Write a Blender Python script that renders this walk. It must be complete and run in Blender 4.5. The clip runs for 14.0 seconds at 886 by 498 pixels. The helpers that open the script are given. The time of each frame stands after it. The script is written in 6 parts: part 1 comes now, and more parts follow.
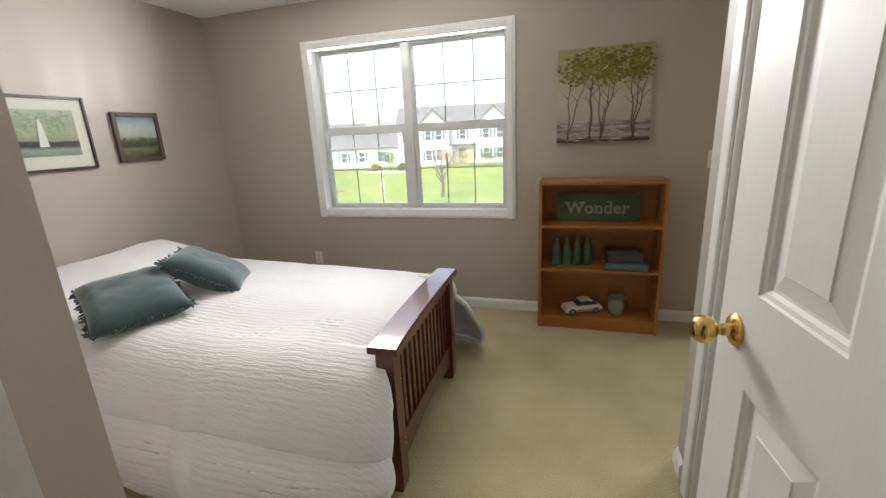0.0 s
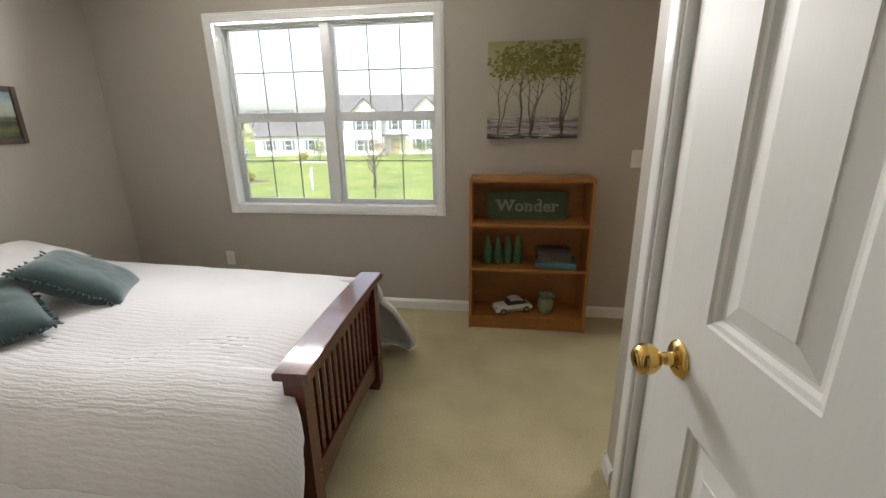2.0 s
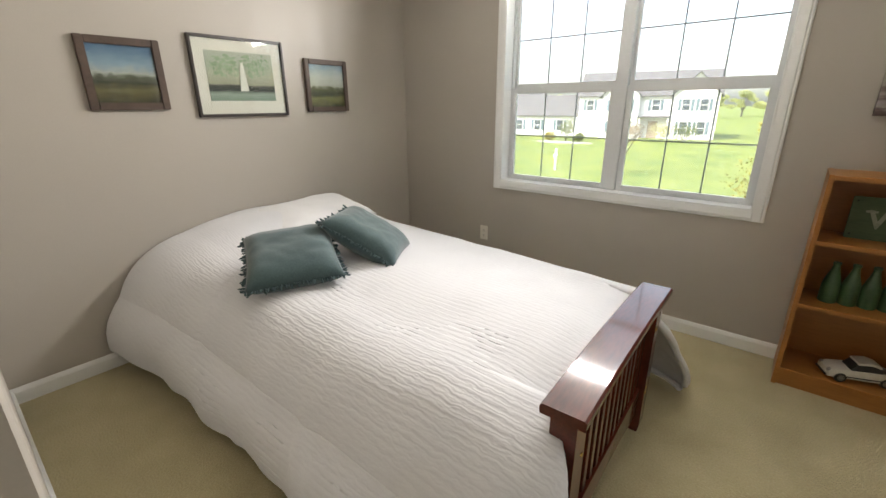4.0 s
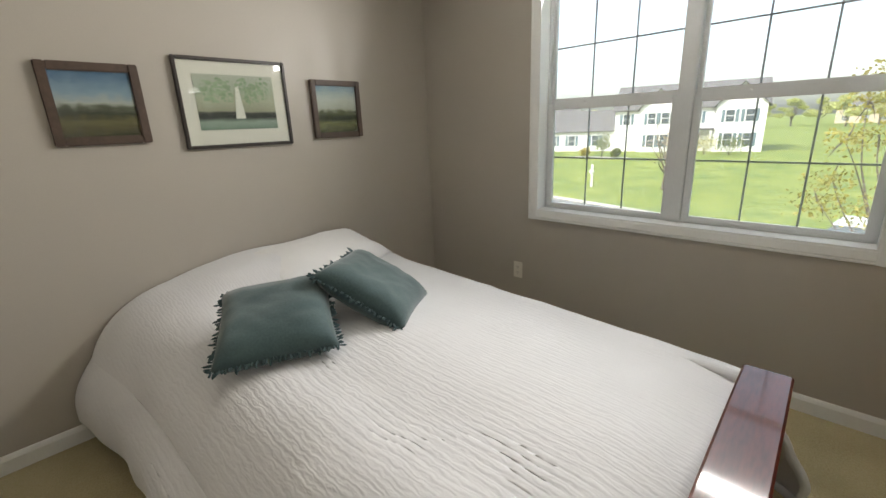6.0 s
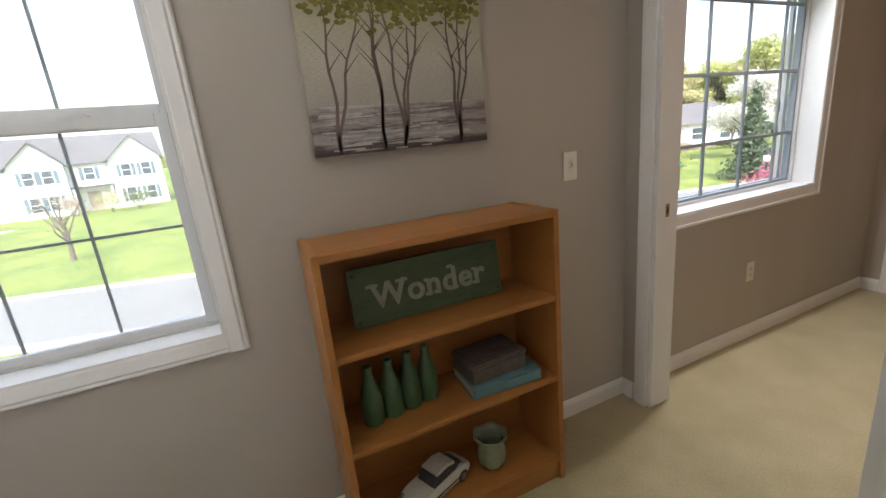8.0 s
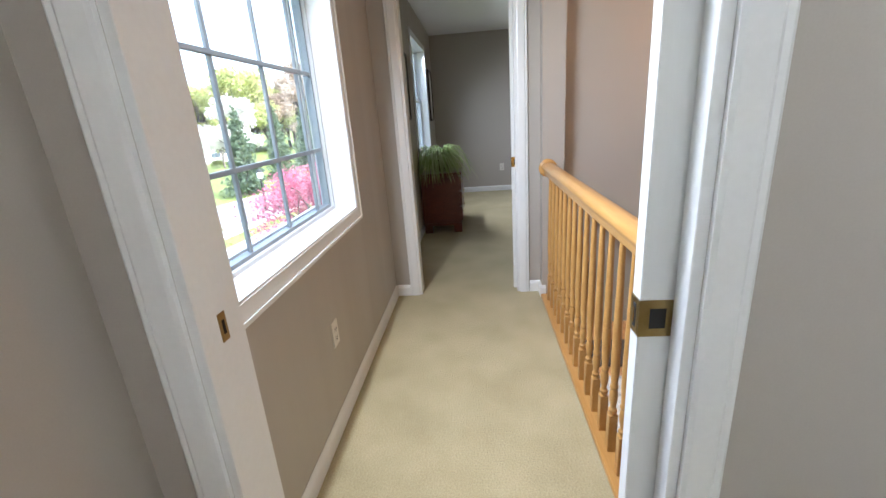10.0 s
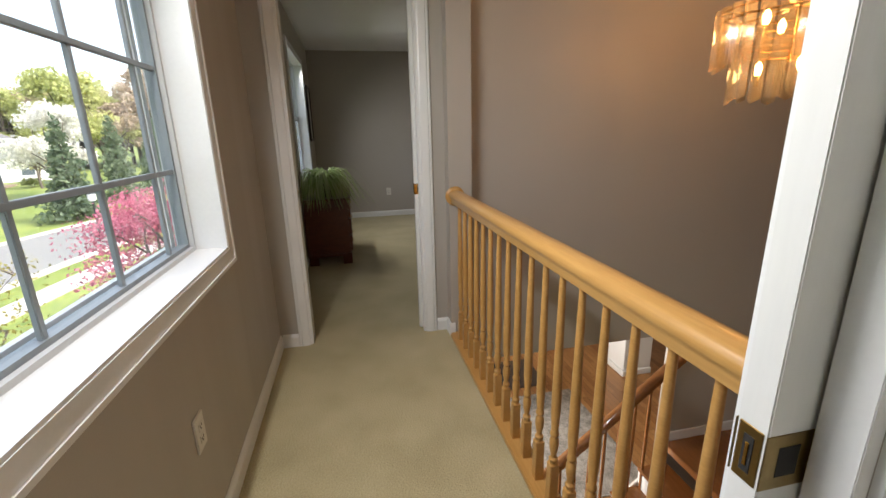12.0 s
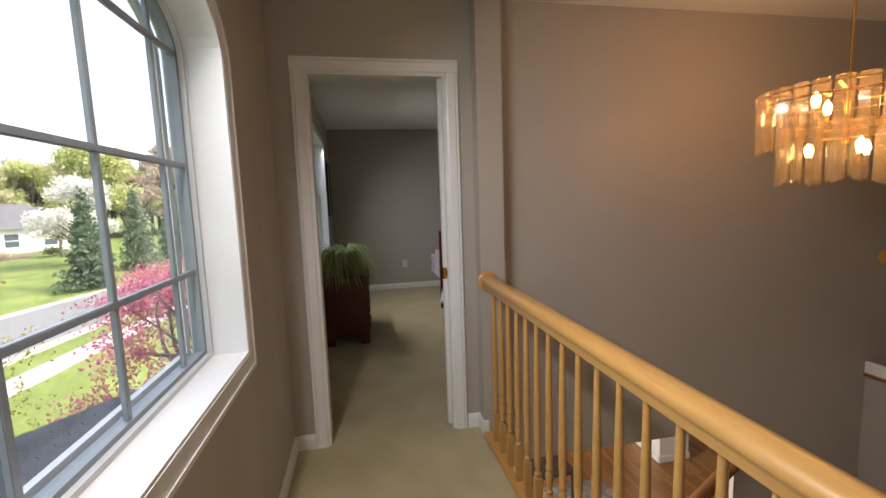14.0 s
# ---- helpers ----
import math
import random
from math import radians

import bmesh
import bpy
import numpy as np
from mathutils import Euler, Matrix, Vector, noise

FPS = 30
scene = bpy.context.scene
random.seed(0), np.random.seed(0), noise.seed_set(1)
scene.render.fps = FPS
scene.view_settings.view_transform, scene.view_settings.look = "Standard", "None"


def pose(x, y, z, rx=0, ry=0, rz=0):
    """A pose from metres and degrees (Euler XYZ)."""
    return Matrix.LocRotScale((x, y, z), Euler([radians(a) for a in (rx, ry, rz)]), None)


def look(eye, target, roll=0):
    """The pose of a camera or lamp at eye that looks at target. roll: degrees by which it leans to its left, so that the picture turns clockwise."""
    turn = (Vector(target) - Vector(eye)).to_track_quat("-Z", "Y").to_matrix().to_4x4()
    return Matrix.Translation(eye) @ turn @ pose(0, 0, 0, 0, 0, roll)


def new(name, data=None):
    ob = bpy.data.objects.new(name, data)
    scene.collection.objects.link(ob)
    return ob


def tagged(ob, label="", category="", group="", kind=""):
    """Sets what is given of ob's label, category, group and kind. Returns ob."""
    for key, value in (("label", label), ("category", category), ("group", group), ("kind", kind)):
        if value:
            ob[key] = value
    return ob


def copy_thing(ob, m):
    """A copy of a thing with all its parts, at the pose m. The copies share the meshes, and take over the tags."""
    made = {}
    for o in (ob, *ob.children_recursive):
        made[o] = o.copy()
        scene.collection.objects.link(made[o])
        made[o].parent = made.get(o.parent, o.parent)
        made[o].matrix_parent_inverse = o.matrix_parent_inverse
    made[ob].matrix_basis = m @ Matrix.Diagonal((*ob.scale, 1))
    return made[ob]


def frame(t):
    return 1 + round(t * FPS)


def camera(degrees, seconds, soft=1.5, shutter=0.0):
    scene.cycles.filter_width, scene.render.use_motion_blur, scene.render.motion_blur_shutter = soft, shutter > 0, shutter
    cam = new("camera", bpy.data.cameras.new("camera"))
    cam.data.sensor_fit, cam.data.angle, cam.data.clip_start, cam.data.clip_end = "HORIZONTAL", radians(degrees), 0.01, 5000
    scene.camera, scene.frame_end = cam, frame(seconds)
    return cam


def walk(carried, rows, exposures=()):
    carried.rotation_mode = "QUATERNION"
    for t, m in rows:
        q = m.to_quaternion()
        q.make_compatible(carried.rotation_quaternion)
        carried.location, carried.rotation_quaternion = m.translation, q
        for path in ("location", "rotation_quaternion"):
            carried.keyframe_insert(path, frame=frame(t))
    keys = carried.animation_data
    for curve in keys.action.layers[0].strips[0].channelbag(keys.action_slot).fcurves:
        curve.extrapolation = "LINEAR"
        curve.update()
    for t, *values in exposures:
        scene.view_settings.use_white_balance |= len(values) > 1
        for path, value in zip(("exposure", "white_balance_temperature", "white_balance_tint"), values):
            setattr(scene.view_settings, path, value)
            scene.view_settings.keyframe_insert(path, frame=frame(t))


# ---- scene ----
cam = camera(92.5, 14.0)
PATH = [
    (0, (-1.19, -3.218, 1.415), (-1.768, -1.378, 0.887), -2.9),
    (0.5, (-1.296, -3.146, 1.421), (-1.362, -1.224, 0.871), -4.1),
    (1, (-1.302, -3.097, 1.408), (-1.247, -1.191, 0.805), -2.1),
    (1.5, (-1.251, -3.061, 1.414), (-1.345, -1.157, 0.806), -1.0),
    (2, (-1.192, -3.036, 1.421), (-1.465, -1.14, 0.845), -0.8),
    (2.5, (-1.214, -2.974, 1.408), (-1.594, -1.115, 0.776), -0.7),
    (3, (-1.349, -2.853, 1.388), (-1.786, -1.011, 0.745), 1.5),
    (3.5, (-1.463, -2.82, 1.38), (-2.215, -1.081, 0.74), 0.8),
    (4, (-1.535, -2.772, 1.365), (-2.739, -1.312, 0.719), -0.4),
    (4.2, (-1.539, -2.714, 1.347), (-2.901, -1.392, 0.716), -0.3),
    (6.5, (-1.823, -2.185, 1.379), (-3.112, -0.739, 0.882), -3.9),
    (7, (-1.708, -1.887, 1.383), (-2.502, -0.131, 0.85), -2.3),
    (7.5, (-1.641, -1.624, 1.335), (-1.614, 0.314, 0.842), -3.8),
    (8, (-1.524, -1.374, 1.33), (-0.739, 0.393, 0.819), -5.6),
    (8.5, (-1.298, -1.153, 1.313), (0.003, 0.275, 0.795), -5.1),
    (9, (-1.061, -0.964, 1.3), (0.595, 0.036, 0.791), -4.0),
    (9.2, (-0.972, -0.884, 1.299), (0.781, -0.067, 0.79), -4.5),
    (11.3, (-0.232, -0.498, 1.249), (1.563, -0.960, 0.497), -1.1),
    (11.5, (-0.229, -0.504, 1.248), (1.556, -1.010, 0.499), -1.3),
    (12, (-0.234, -0.511, 1.272), (1.655, -0.903, 0.742), -1.4),
    (12.5, (-0.170, -0.474, 1.337), (1.791, -0.739, 1.052), -0.4),
    (13, (-0.097, -0.408, 1.388), (1.885, -0.595, 1.198), 0.0),
    (13.5, (-0.059, -0.403, 1.379), (1.918, -0.628, 1.177), -1.0),
    (14, (-0.032, -0.428, 1.368), (1.92, -0.798, 1.135), -2.0),
]

walk(cam, [(t, look(eye, target, roll)) for t, eye, target, roll in PATH],
     [(0, 0.72, 6450, 12), (1.0, 0.56, 6500, 12), (2.6, 0.54, 6550, 12), (3.5, 0.78, 6650, 12), (4.2, 0.68, 6650, 11), (6.3, 0.28, 6600, 9), (7.0, 0.45, 6500, 11), (7.5, 0.70, 6500, 15), (8.0, 0.78, 6200, 15), (8.5, 1.65, 5550, 18), (9.2, 1.88, 5150, 15), (11.3, 0.72, 6350, 11), (12.0, 0.70, 6400, 12), (12.5, 0.60, 6450, 14), (14, 0.56, 6400, 15)])

# ---- world and sun ----
world = bpy.data.worlds.new("world")
scene.world = world
world.use_nodes = True
wn = world.node_tree.nodes
sky = wn.new("ShaderNodeTexSky")
sky.sky_type = "NISHITA"
sky.sun_disc = False
sky.sun_elevation = radians(48)
sky.sun_rotation = radians(200)
sky.dust_density = 3.0
wn["Background"].inputs["Strength"].default_value = 0.15
haze = wn.new("ShaderNodeHueSaturation")   # thin bright cloud over the whole sky
haze.inputs["Saturation"].default_value = 0.6
haze.inputs["Value"].default_value = 2.5
world.node_tree.links.new(sky.outputs[0], haze.inputs["Color"])
world.node_tree.links.new(haze.outputs[0], wn["Background"].inputs["Color"])
sun = new("sun", bpy.data.lights.new("sun", "SUN"))
sun.data.energy = 3.6
sun.data.angle = radians(2.0)
sun.data.color = (1.0, 0.95, 0.88)
sun.matrix_world = look((-8, -22, 26), (0, 0, 0))


def window_light(name, x, z, w, watts, tilt=0.55, spread=142):
    """An area lamp under the head of a window opening, standing in for the sky's light."""
    o = new(name, bpy.data.lights.new(name, "AREA"))
    o.data.shape, o.data.size, o.data.size_y, o.data.energy, o.data.color = "RECTANGLE", w, 0.07, watts, (1.0, 0.985, 0.96)
    o.data.spread = radians(spread)
    o.matrix_world = look((x, 0.028, z), (x, 0.028 - 1.0, z - tilt))
    return o


window_light("window_light", -2.454, 2.05, 1.50, 37, -0.08)
window_light("window_light", 0.82, 2.035, 0.95, 16, 0.9, 150)
window_light("window_light", 4.90, 2.05, 1.20, 10, 0.75, 125)
# added fill lamp brightening the lower storey; no window is built there
hall = new("lower_window_light", bpy.data.lights.new("lower_window_light", "AREA"))
hall.data.shape, hall.data.size, hall.data.size_y, hall.data.energy, hall.data.color = "RECTANGLE", 2.5, 1.6, 135, (1.0, 0.95, 0.88)
hall.matrix_world = look((4.5, -0.2, -1.3), (4.5, -4.0, -1.9))
lamp = new("chandelier_light", bpy.data.lights.new("chandelier_light", "POINT"))
lamp.data.energy, lamp.data.color, lamp.data.shadow_soft_size = 6.0, (1.0, 0.46, 0.15), 0.12
lamp.location = (1.50, -2.53, 1.83)


# ---- materials ----
def lin(r, g, b):
    """A colour given in picture values, turned into linear ones."""
    return tuple(((c / 255 + 0.055) / 1.055) ** 2.4 if c > 10 else c / 255 / 12.92 for c in (r, g, b)) + (1.0,)


def shade(name, a, b=None, rough=0.6, scale=4.0, fine=60.0, bump=0.15, depth=0.002, metal=0.0, stretch=(1, 1, 1),
          spread=0.25, sheen=0.0, coat=0.0, island=False):
    """A surface with two tones mixed at two scales and a fine relief."""
    m = bpy.data.materials.new(name)
    m.use_nodes = True
    nt = m.node_tree
    n, l = nt.nodes, nt.links
    p = n["Principled BSDF"]
    p.inputs["Roughness"].default_value = rough
    p.inputs["Metallic"].default_value = metal
    p.inputs["Sheen Weight"].default_value = sheen
    p.inputs["Coat Weight"].default_value = coat
    tc = n.new("ShaderNodeTexCoord")
    mp = n.new("ShaderNodeMapping")
    mp.inputs["Scale"].default_value = stretch
    l.new(tc.outputs["Object"], mp.inputs["Vector"])
    big = n.new("ShaderNodeTexNoise")
    big.inputs["Scale"].default_value = scale
    big.inputs["Detail"].default_value = 4
    small = n.new("ShaderNodeTexNoise")
    small.inputs["Scale"].default_value = fine
    small.inputs["Detail"].default_value = 6
    l.new(mp.outputs[0], big.inputs["Vector"])
    l.new(mp.outputs[0], small.inputs["Vector"])
    add = n.new("ShaderNodeMath")
    add.operation = "ADD"
    half = n.new("ShaderNodeMath")
    half.operation = "MULTIPLY"
    half.inputs[1].default_value = 0.5
    l.new(big.outputs["Fac"], add.inputs[0])
    l.new(small.outputs["Fac"], add.inputs[1])
    l.new(add.outputs[0], half.inputs[0])
    fac = half.outputs[0]
    if island:
        oi = n.new("ShaderNodeObjectInfo")
        geo = n.new("ShaderNodeNewGeometry")
        r1 = n.new("ShaderNodeMath")
        r1.operation = "ADD"
        l.new(oi.outputs["Random"], r1.inputs[0])
        l.new(geo.outputs["Random Per Island"], r1.inputs[1])
        r2 = n.new("ShaderNodeMath")
        r2.operation = "MULTIPLY_ADD"
        l.new(r1.outputs[0], r2.inputs[0])
        r2.inputs[1].default_value = 0.35
        r2.inputs[2].default_value = -0.3
        r3 = n.new("ShaderNodeMath")
        r3.operation = "ADD"
        l.new(fac, r3.inputs[0])
        l.new(r2.outputs[0], r3.inputs[1])
        fac = r3.outputs[0]
    ramp = n.new("ShaderNodeValToRGB")
    ramp.color_ramp.elements[0].position = 0.5 - spread
    ramp.color_ramp.elements[1].position = 0.5 + spread
    ramp.color_ramp.elements[0].color = a
    ramp.color_ramp.elements[1].color = b or a
    l.new(fac, ramp.inputs[0])
    l.new(ramp.outputs[0], p.inputs["Base Color"])
    if bump:
        bp = n.new("ShaderNodeBump")
        bp.inputs["Strength"].default_value = bump
        bp.inputs["Distance"].default_value = depth
        l.new(small.outputs["Fac"], bp.inputs["Height"])
        l.new(bp.outputs[0], p.inputs["Normal"])
    return m


def grey(v, w=None):
    w = v if w is None else w
    return (v, v, v * 0.97, 1), (w, w, w * 0.97, 1)


WALL = shade("wall_paint", (0.40, 0.365, 0.315, 1), (0.44, 0.40, 0.345, 1), rough=0.55, scale=1.5, fine=260, bump=0.12, depth=0.0008)
def roller_marks(m, low, high):
    """Upright roller streaks that vary the paint's gloss."""
    n, l = m.node_tree.nodes, m.node_tree.links
    tc, mp, nz, mr = n.new("ShaderNodeTexCoord"), n.new("ShaderNodeMapping"), n.new("ShaderNodeTexNoise"), n.new("ShaderNodeMapRange")
    mp.inputs["Scale"].default_value = (1, 1, 0.06)
    nz.inputs["Scale"].default_value = 7
    nz.inputs["Detail"].default_value = 3
    mr.inputs["From Min"].default_value, mr.inputs["From Max"].default_value = 0.35, 0.65
    mr.inputs["To Min"].default_value, mr.inputs["To Max"].default_value = low, high
    l.new(tc.outputs["Object"], mp.inputs["Vector"])
    l.new(mp.outputs[0], nz.inputs["Vector"])
    l.new(nz.outputs["Fac"], mr.inputs["Value"])
    l.new(mr.outputs[0], n["Principled BSDF"].inputs["Roughness"])


roller_marks(WALL, 0.38, 0.52)
CEIL = shade("ceiling_paint", (0.80, 0.79, 0.76, 1), (0.85, 0.84, 0.81, 1), rough=0.85, scale=2, fine=180, bump=0.2, depth=0.001)
TRIM = shade("white_trim_paint", (0.74, 0.74, 0.72, 1), (0.80, 0.80, 0.78, 1), rough=0.32, scale=3, fine=90, bump=0.04, depth=0.0006)
DOOR = shade("white_door_paint", (0.72, 0.72, 0.69, 1), (0.77, 0.77, 0.74, 1), rough=0.5, scale=2, fine=140, bump=0.08, depth=0.0006, stretch=(1, 1, 0.08))
VINYL = shade("white_window_vinyl", (0.58, 0.59, 0.59, 1), (0.64, 0.65, 0.65, 1), rough=0.35, scale=3, fine=80, bump=0.02)
# grey holds the backlit shade of the white windows' bars and sash
MUNTIN = shade("backlit_grey_muntin", (0.23, 0.265, 0.285, 1), (0.29, 0.325, 0.345, 1), rough=0.4, scale=4, fine=60, bump=0.02)
CARPET = shade("beige_cut_pile_carpet", (0.352, 0.297, 0.157, 1), (0.505, 0.434, 0.252, 1), rough=0.95, scale=3.6, fine=130, bump=0.7, depth=0.008, spread=0.17, sheen=0.2)
CHERRY = shade("dark_cherry_wood", (0.050, 0.008, 0.004, 1), (0.125, 0.021, 0.010, 1), rough=0.35, scale=6, fine=40, bump=0.03, stretch=(3, 0.5, 3), coat=0.3)
PINE = shade("honey_wood_veneer", (0.29, 0.115, 0.025, 1), (0.44, 0.19, 0.046, 1), rough=0.42, scale=3, fine=30, bump=0.06, depth=0.0006, stretch=(0.5, 4, 4))
OAK = shade("golden_oak", (0.42, 0.215, 0.055, 1), (0.58, 0.33, 0.105, 1), rough=0.3, scale=4, fine=25, bump=0.05, depth=0.0006, stretch=(0.4, 6, 6), coat=0.25)
BRASS = shade("polished_brass", (0.70, 0.46, 0.14, 1), (0.80, 0.56, 0.20, 1), rough=0.16, metal=1.0, scale=20, fine=200, bump=0.02)
OLDBRASS = shade("antique_brass", (0.33, 0.23, 0.09, 1), (0.42, 0.31, 0.13, 1), rough=0.3, metal=1.0, scale=20, fine=200, bump=0.04)
PLATE = shade("ivory_plastic", (0.70, 0.67, 0.60, 1), (0.75, 0.72, 0.65, 1), rough=0.35, scale=8, fine=100, bump=0.01)
SLOT = shade("dark_slot", (0.015, 0.013, 0.011, 1), (0.03, 0.027, 0.023, 1), rough=0.9)


def glass(name, tint=(1, 1, 1, 1), rough=0.0, film=0.0):
    m = bpy.data.materials.new(name)
    m.use_nodes = True
    n, l = m.node_tree.nodes, m.node_tree.links
    n.remove(n["Principled BSDF"])
    tr, gl, mix, lw = n.new("ShaderNodeBsdfTransparent"), n.new("ShaderNodeBsdfGlossy"), n.new("ShaderNodeMixShader"), n.new("ShaderNodeLayerWeight")
    pw, sc = n.new("ShaderNodeMath"), n.new("ShaderNodeMath")
    tr.inputs[0].default_value = tint
    gl.inputs["Roughness"].default_value = rough
    lw.inputs[0].default_value = 0.5
    pw.operation, sc.operation = "POWER", "MULTIPLY_ADD"
    pw.inputs[1].default_value = 5
    sc.inputs[1].default_value, sc.inputs[2].default_value = 0.5, 0.025
    l.new(lw.outputs["Facing"], pw.inputs[0])
    l.new(pw.outputs[0], sc.inputs[0])
    l.new(sc.outputs[0], mix.inputs[0])
    if film:
        # whitish translucent layer imitating glare and haze over the view outside
        veil, fm, nz = n.new("ShaderNodeBsdfTranslucent"), n.new("ShaderNodeMixShader"), n.new("ShaderNodeTexNoise")
        veil.inputs[0].default_value = (0.92, 0.92, 0.88, 1)
        nz.inputs["Scale"].default_value = 3
        amt = n.new("ShaderNodeMath")
        amt.operation = "MULTIPLY_ADD"
        amt.inputs[1].default_value, amt.inputs[2].default_value = film, film * 0.5
        l.new(nz.outputs["Fac"], amt.inputs[0])
        l.new(amt.outputs[0], fm.inputs[0])
        l.new(tr.outputs[0], fm.inputs[1])
        l.new(veil.outputs[0], fm.inputs[2])
        l.new(fm.outputs[0], mix.inputs[1])
    else:
        l.new(tr.outputs[0], mix.inputs[1])
    l.new(gl.outputs[0], mix.inputs[2])
    l.new(mix.outputs[0], n["Material Output"].inputs[0])
    return m


# film: how much painted haze pales the outdoors seen through each pane
PANE = glass("window_glass", (0.96, 0.98, 0.97, 1), film=0.06)
CLEAR = glass("landing_window_glass", (0.97, 0.98, 0.97, 1), film=0.014)
PICGLASS = glass("picture_glass", (0.97, 0.98, 0.97, 1))


def foliage(name, a, b2):
    m = shade(name, (*a, 1), (*b2, 1), rough=0.65, scale=0.8, fine=6, bump=0.0, island=True)
    n, l = m.node_tree.nodes, m.node_tree.links
    p = n["Principled BSDF"]
    tl, mx = n.new("ShaderNodeBsdfTranslucent"), n.new("ShaderNodeMixShader")
    mx.inputs[0].default_value = 0.5
    l.new(n["Color Ramp"].outputs[0], tl.inputs[0])
    l.new(p.outputs[0], mx.inputs[1])
    l.new(tl.outputs[0], mx.inputs[2])
    l.new(mx.outputs[0], n["Material Output"].inputs[0])
    return m


# ---- building helpers ----
def box(bm, x0, x1, y0, y1, z0, z1, bevel=0.0, seg=2):
    """A box with eased edges, added to bm."""
    b = bmesh.new()
    bmesh.ops.create_cube(b, size=1)
    for v in b.verts:
        v.co = Vector((x0 + (v.co.x + 0.5) * (x1 - x0), y0 + (v.co.y + 0.5) * (y1 - y0), z0 + (v.co.z + 0.5) * (z1 - z0)))
    if bevel:
        bmesh.ops.bevel(b, geom=b.edges[:], offset=bevel, segments=seg, affect="EDGES", clamp_overlap=True)
    join(bm, b)
    return bm


def join(bm, b, m=None):
    if m is not None:
        bmesh.ops.transform(b, matrix=m, verts=b.verts[:])
    me = bpy.data.meshes.new("tmp")
    b.to_mesh(me)
    b.free()
    bm.from_mesh(me)
    bpy.data.meshes.remove(me)


def lathe(bm, prof, m=None, n=24):
    """A turned solid: prof is a list of (radius, height)."""
    b = bmesh.new()
    rings = []
    for r, z in prof:
        rings.append([b.verts.new((max(r, 1e-4) * math.cos(2 * math.pi * k / n), max(r, 1e-4) * math.sin(2 * math.pi * k / n), z)) for k in range(n)])
    for a, c in zip(rings, rings[1:]):
        for k in range(n):
            b.faces.new((a[k], a[(k + 1) % n], c[(k + 1) % n], c[k]))
    b.faces.new(rings[0][::-1])
    b.faces.new(rings[-1])
    join(bm, b, m)
    return bm


def prism(bm, poly, depth, m=None):
    """A polygon (x, z) pushed along y by depth."""
    b = bmesh.new()
    a = [b.verts.new((x, 0, z)) for x, z in poly]
    c = [b.verts.new((x, depth, z)) for x, z in poly]
    b.faces.new(a)
    b.faces.new(c[::-1])
    k = len(poly)
    for i in range(k):
        b.faces.new((a[(i + 1) % k], a[i], c[i], c[(i + 1) % k]))
    bmesh.ops.recalc_face_normals(b, faces=b.faces[:])
    join(bm, b, m)
    return bm


def finish(name, bm, material, smooth=False):
    me = bpy.data.meshes.new(name)
    bmesh.ops.recalc_face_normals(bm, faces=bm.faces[:])
    bm.to_mesh(me)
    bm.free()
    me.materials.append(material)
    if smooth:
        me.polygons.foreach_set("use_smooth", [True] * len(me.polygons))
        if smooth != "all":
            me.set_sharp_from_angle(angle=radians(40))
    ob = new(name, me)
    return ob


def part(name, bm, material, parent, label="", smooth=False):
    ob = finish(name, bm, material, smooth)
    ob.parent = parent
    if label:
        tagged(ob, label)
    return ob


def thing(name, m, label, category, group="", kind=""):
    ob = new(name)
    ob.empty_display_size = 0.05
    ob.matrix_world = m
    return tagged(ob, label, category, group, kind)


def struct(name, bm, material, label, category, smooth=False):
    return tagged(finish(name, bm, material, smooth), label, category, "", "structure")


def B():
    return bmesh.new()


# ---- plan ----
XW, XD, YS, H = -4.225, -0.73, -2.78, 2.44   # west wall, closet wall, south wall, ceiling
XE0, XE1 = 0.0, 0.13                          # wall between bedroom and landing
XH0, XH1 = 2.32, 2.44                         # wall between landing and far bedroom
XF = 6.55                                     # far bedroom's end wall
YR = -1.10                                    # railing
LOW = -2.75                                   # lower floor
WIN = (-3.245, -1.663, 0.815, 2.10)           # bedroom window opening
HWIN = (0.09, 1.528, 0.846, 1.85)             # landing window, spring of the arch
FWIN = (4.25, 5.55, 0.83, 2.10)               # far bedroom window

# floors
b = B()
box(b, XW - 0.12, XE1, -4.2, 0.0, -0.25, 0.0)
box(b, XE1, XH1, YR - 0.05, 0.0, -0.25, 0.0)
box(b, XH1, XF + 0.12, -4.6, 0.0, -0.25, 0.0)
floor = struct("floor", b, CARPET, "beige cut-pile carpet running from bedroom to landing", "carpet")

# ceiling
b = B()
box(b, XW - 0.12, XF + 0.12, -4.6, 0.2, H, H + 0.12)
struct("ceiling", b, CEIL, "plain white painted ceiling", "ceiling")
# unseen slab added over the rooms to stop sunlight from above
b = B()
box(b, XW - 0.3, XF + 0.3, -6.0, 0.2, H + 0.16, H + 0.30)
struct("roof_cover", b, CEIL, "unseen slab above the ceiling that blocks the sun", "roof")


def arch(x0, x1, spring, rise, n=24):
    c, a = (x0 + x1) / 2, (x1 - x0) / 2
    return [(c + a * math.cos(math.pi * (1 - k / n)), spring + rise * math.sin(math.pi * (1 - k / n))) for k in range(n + 1)]


RISE = 0.25
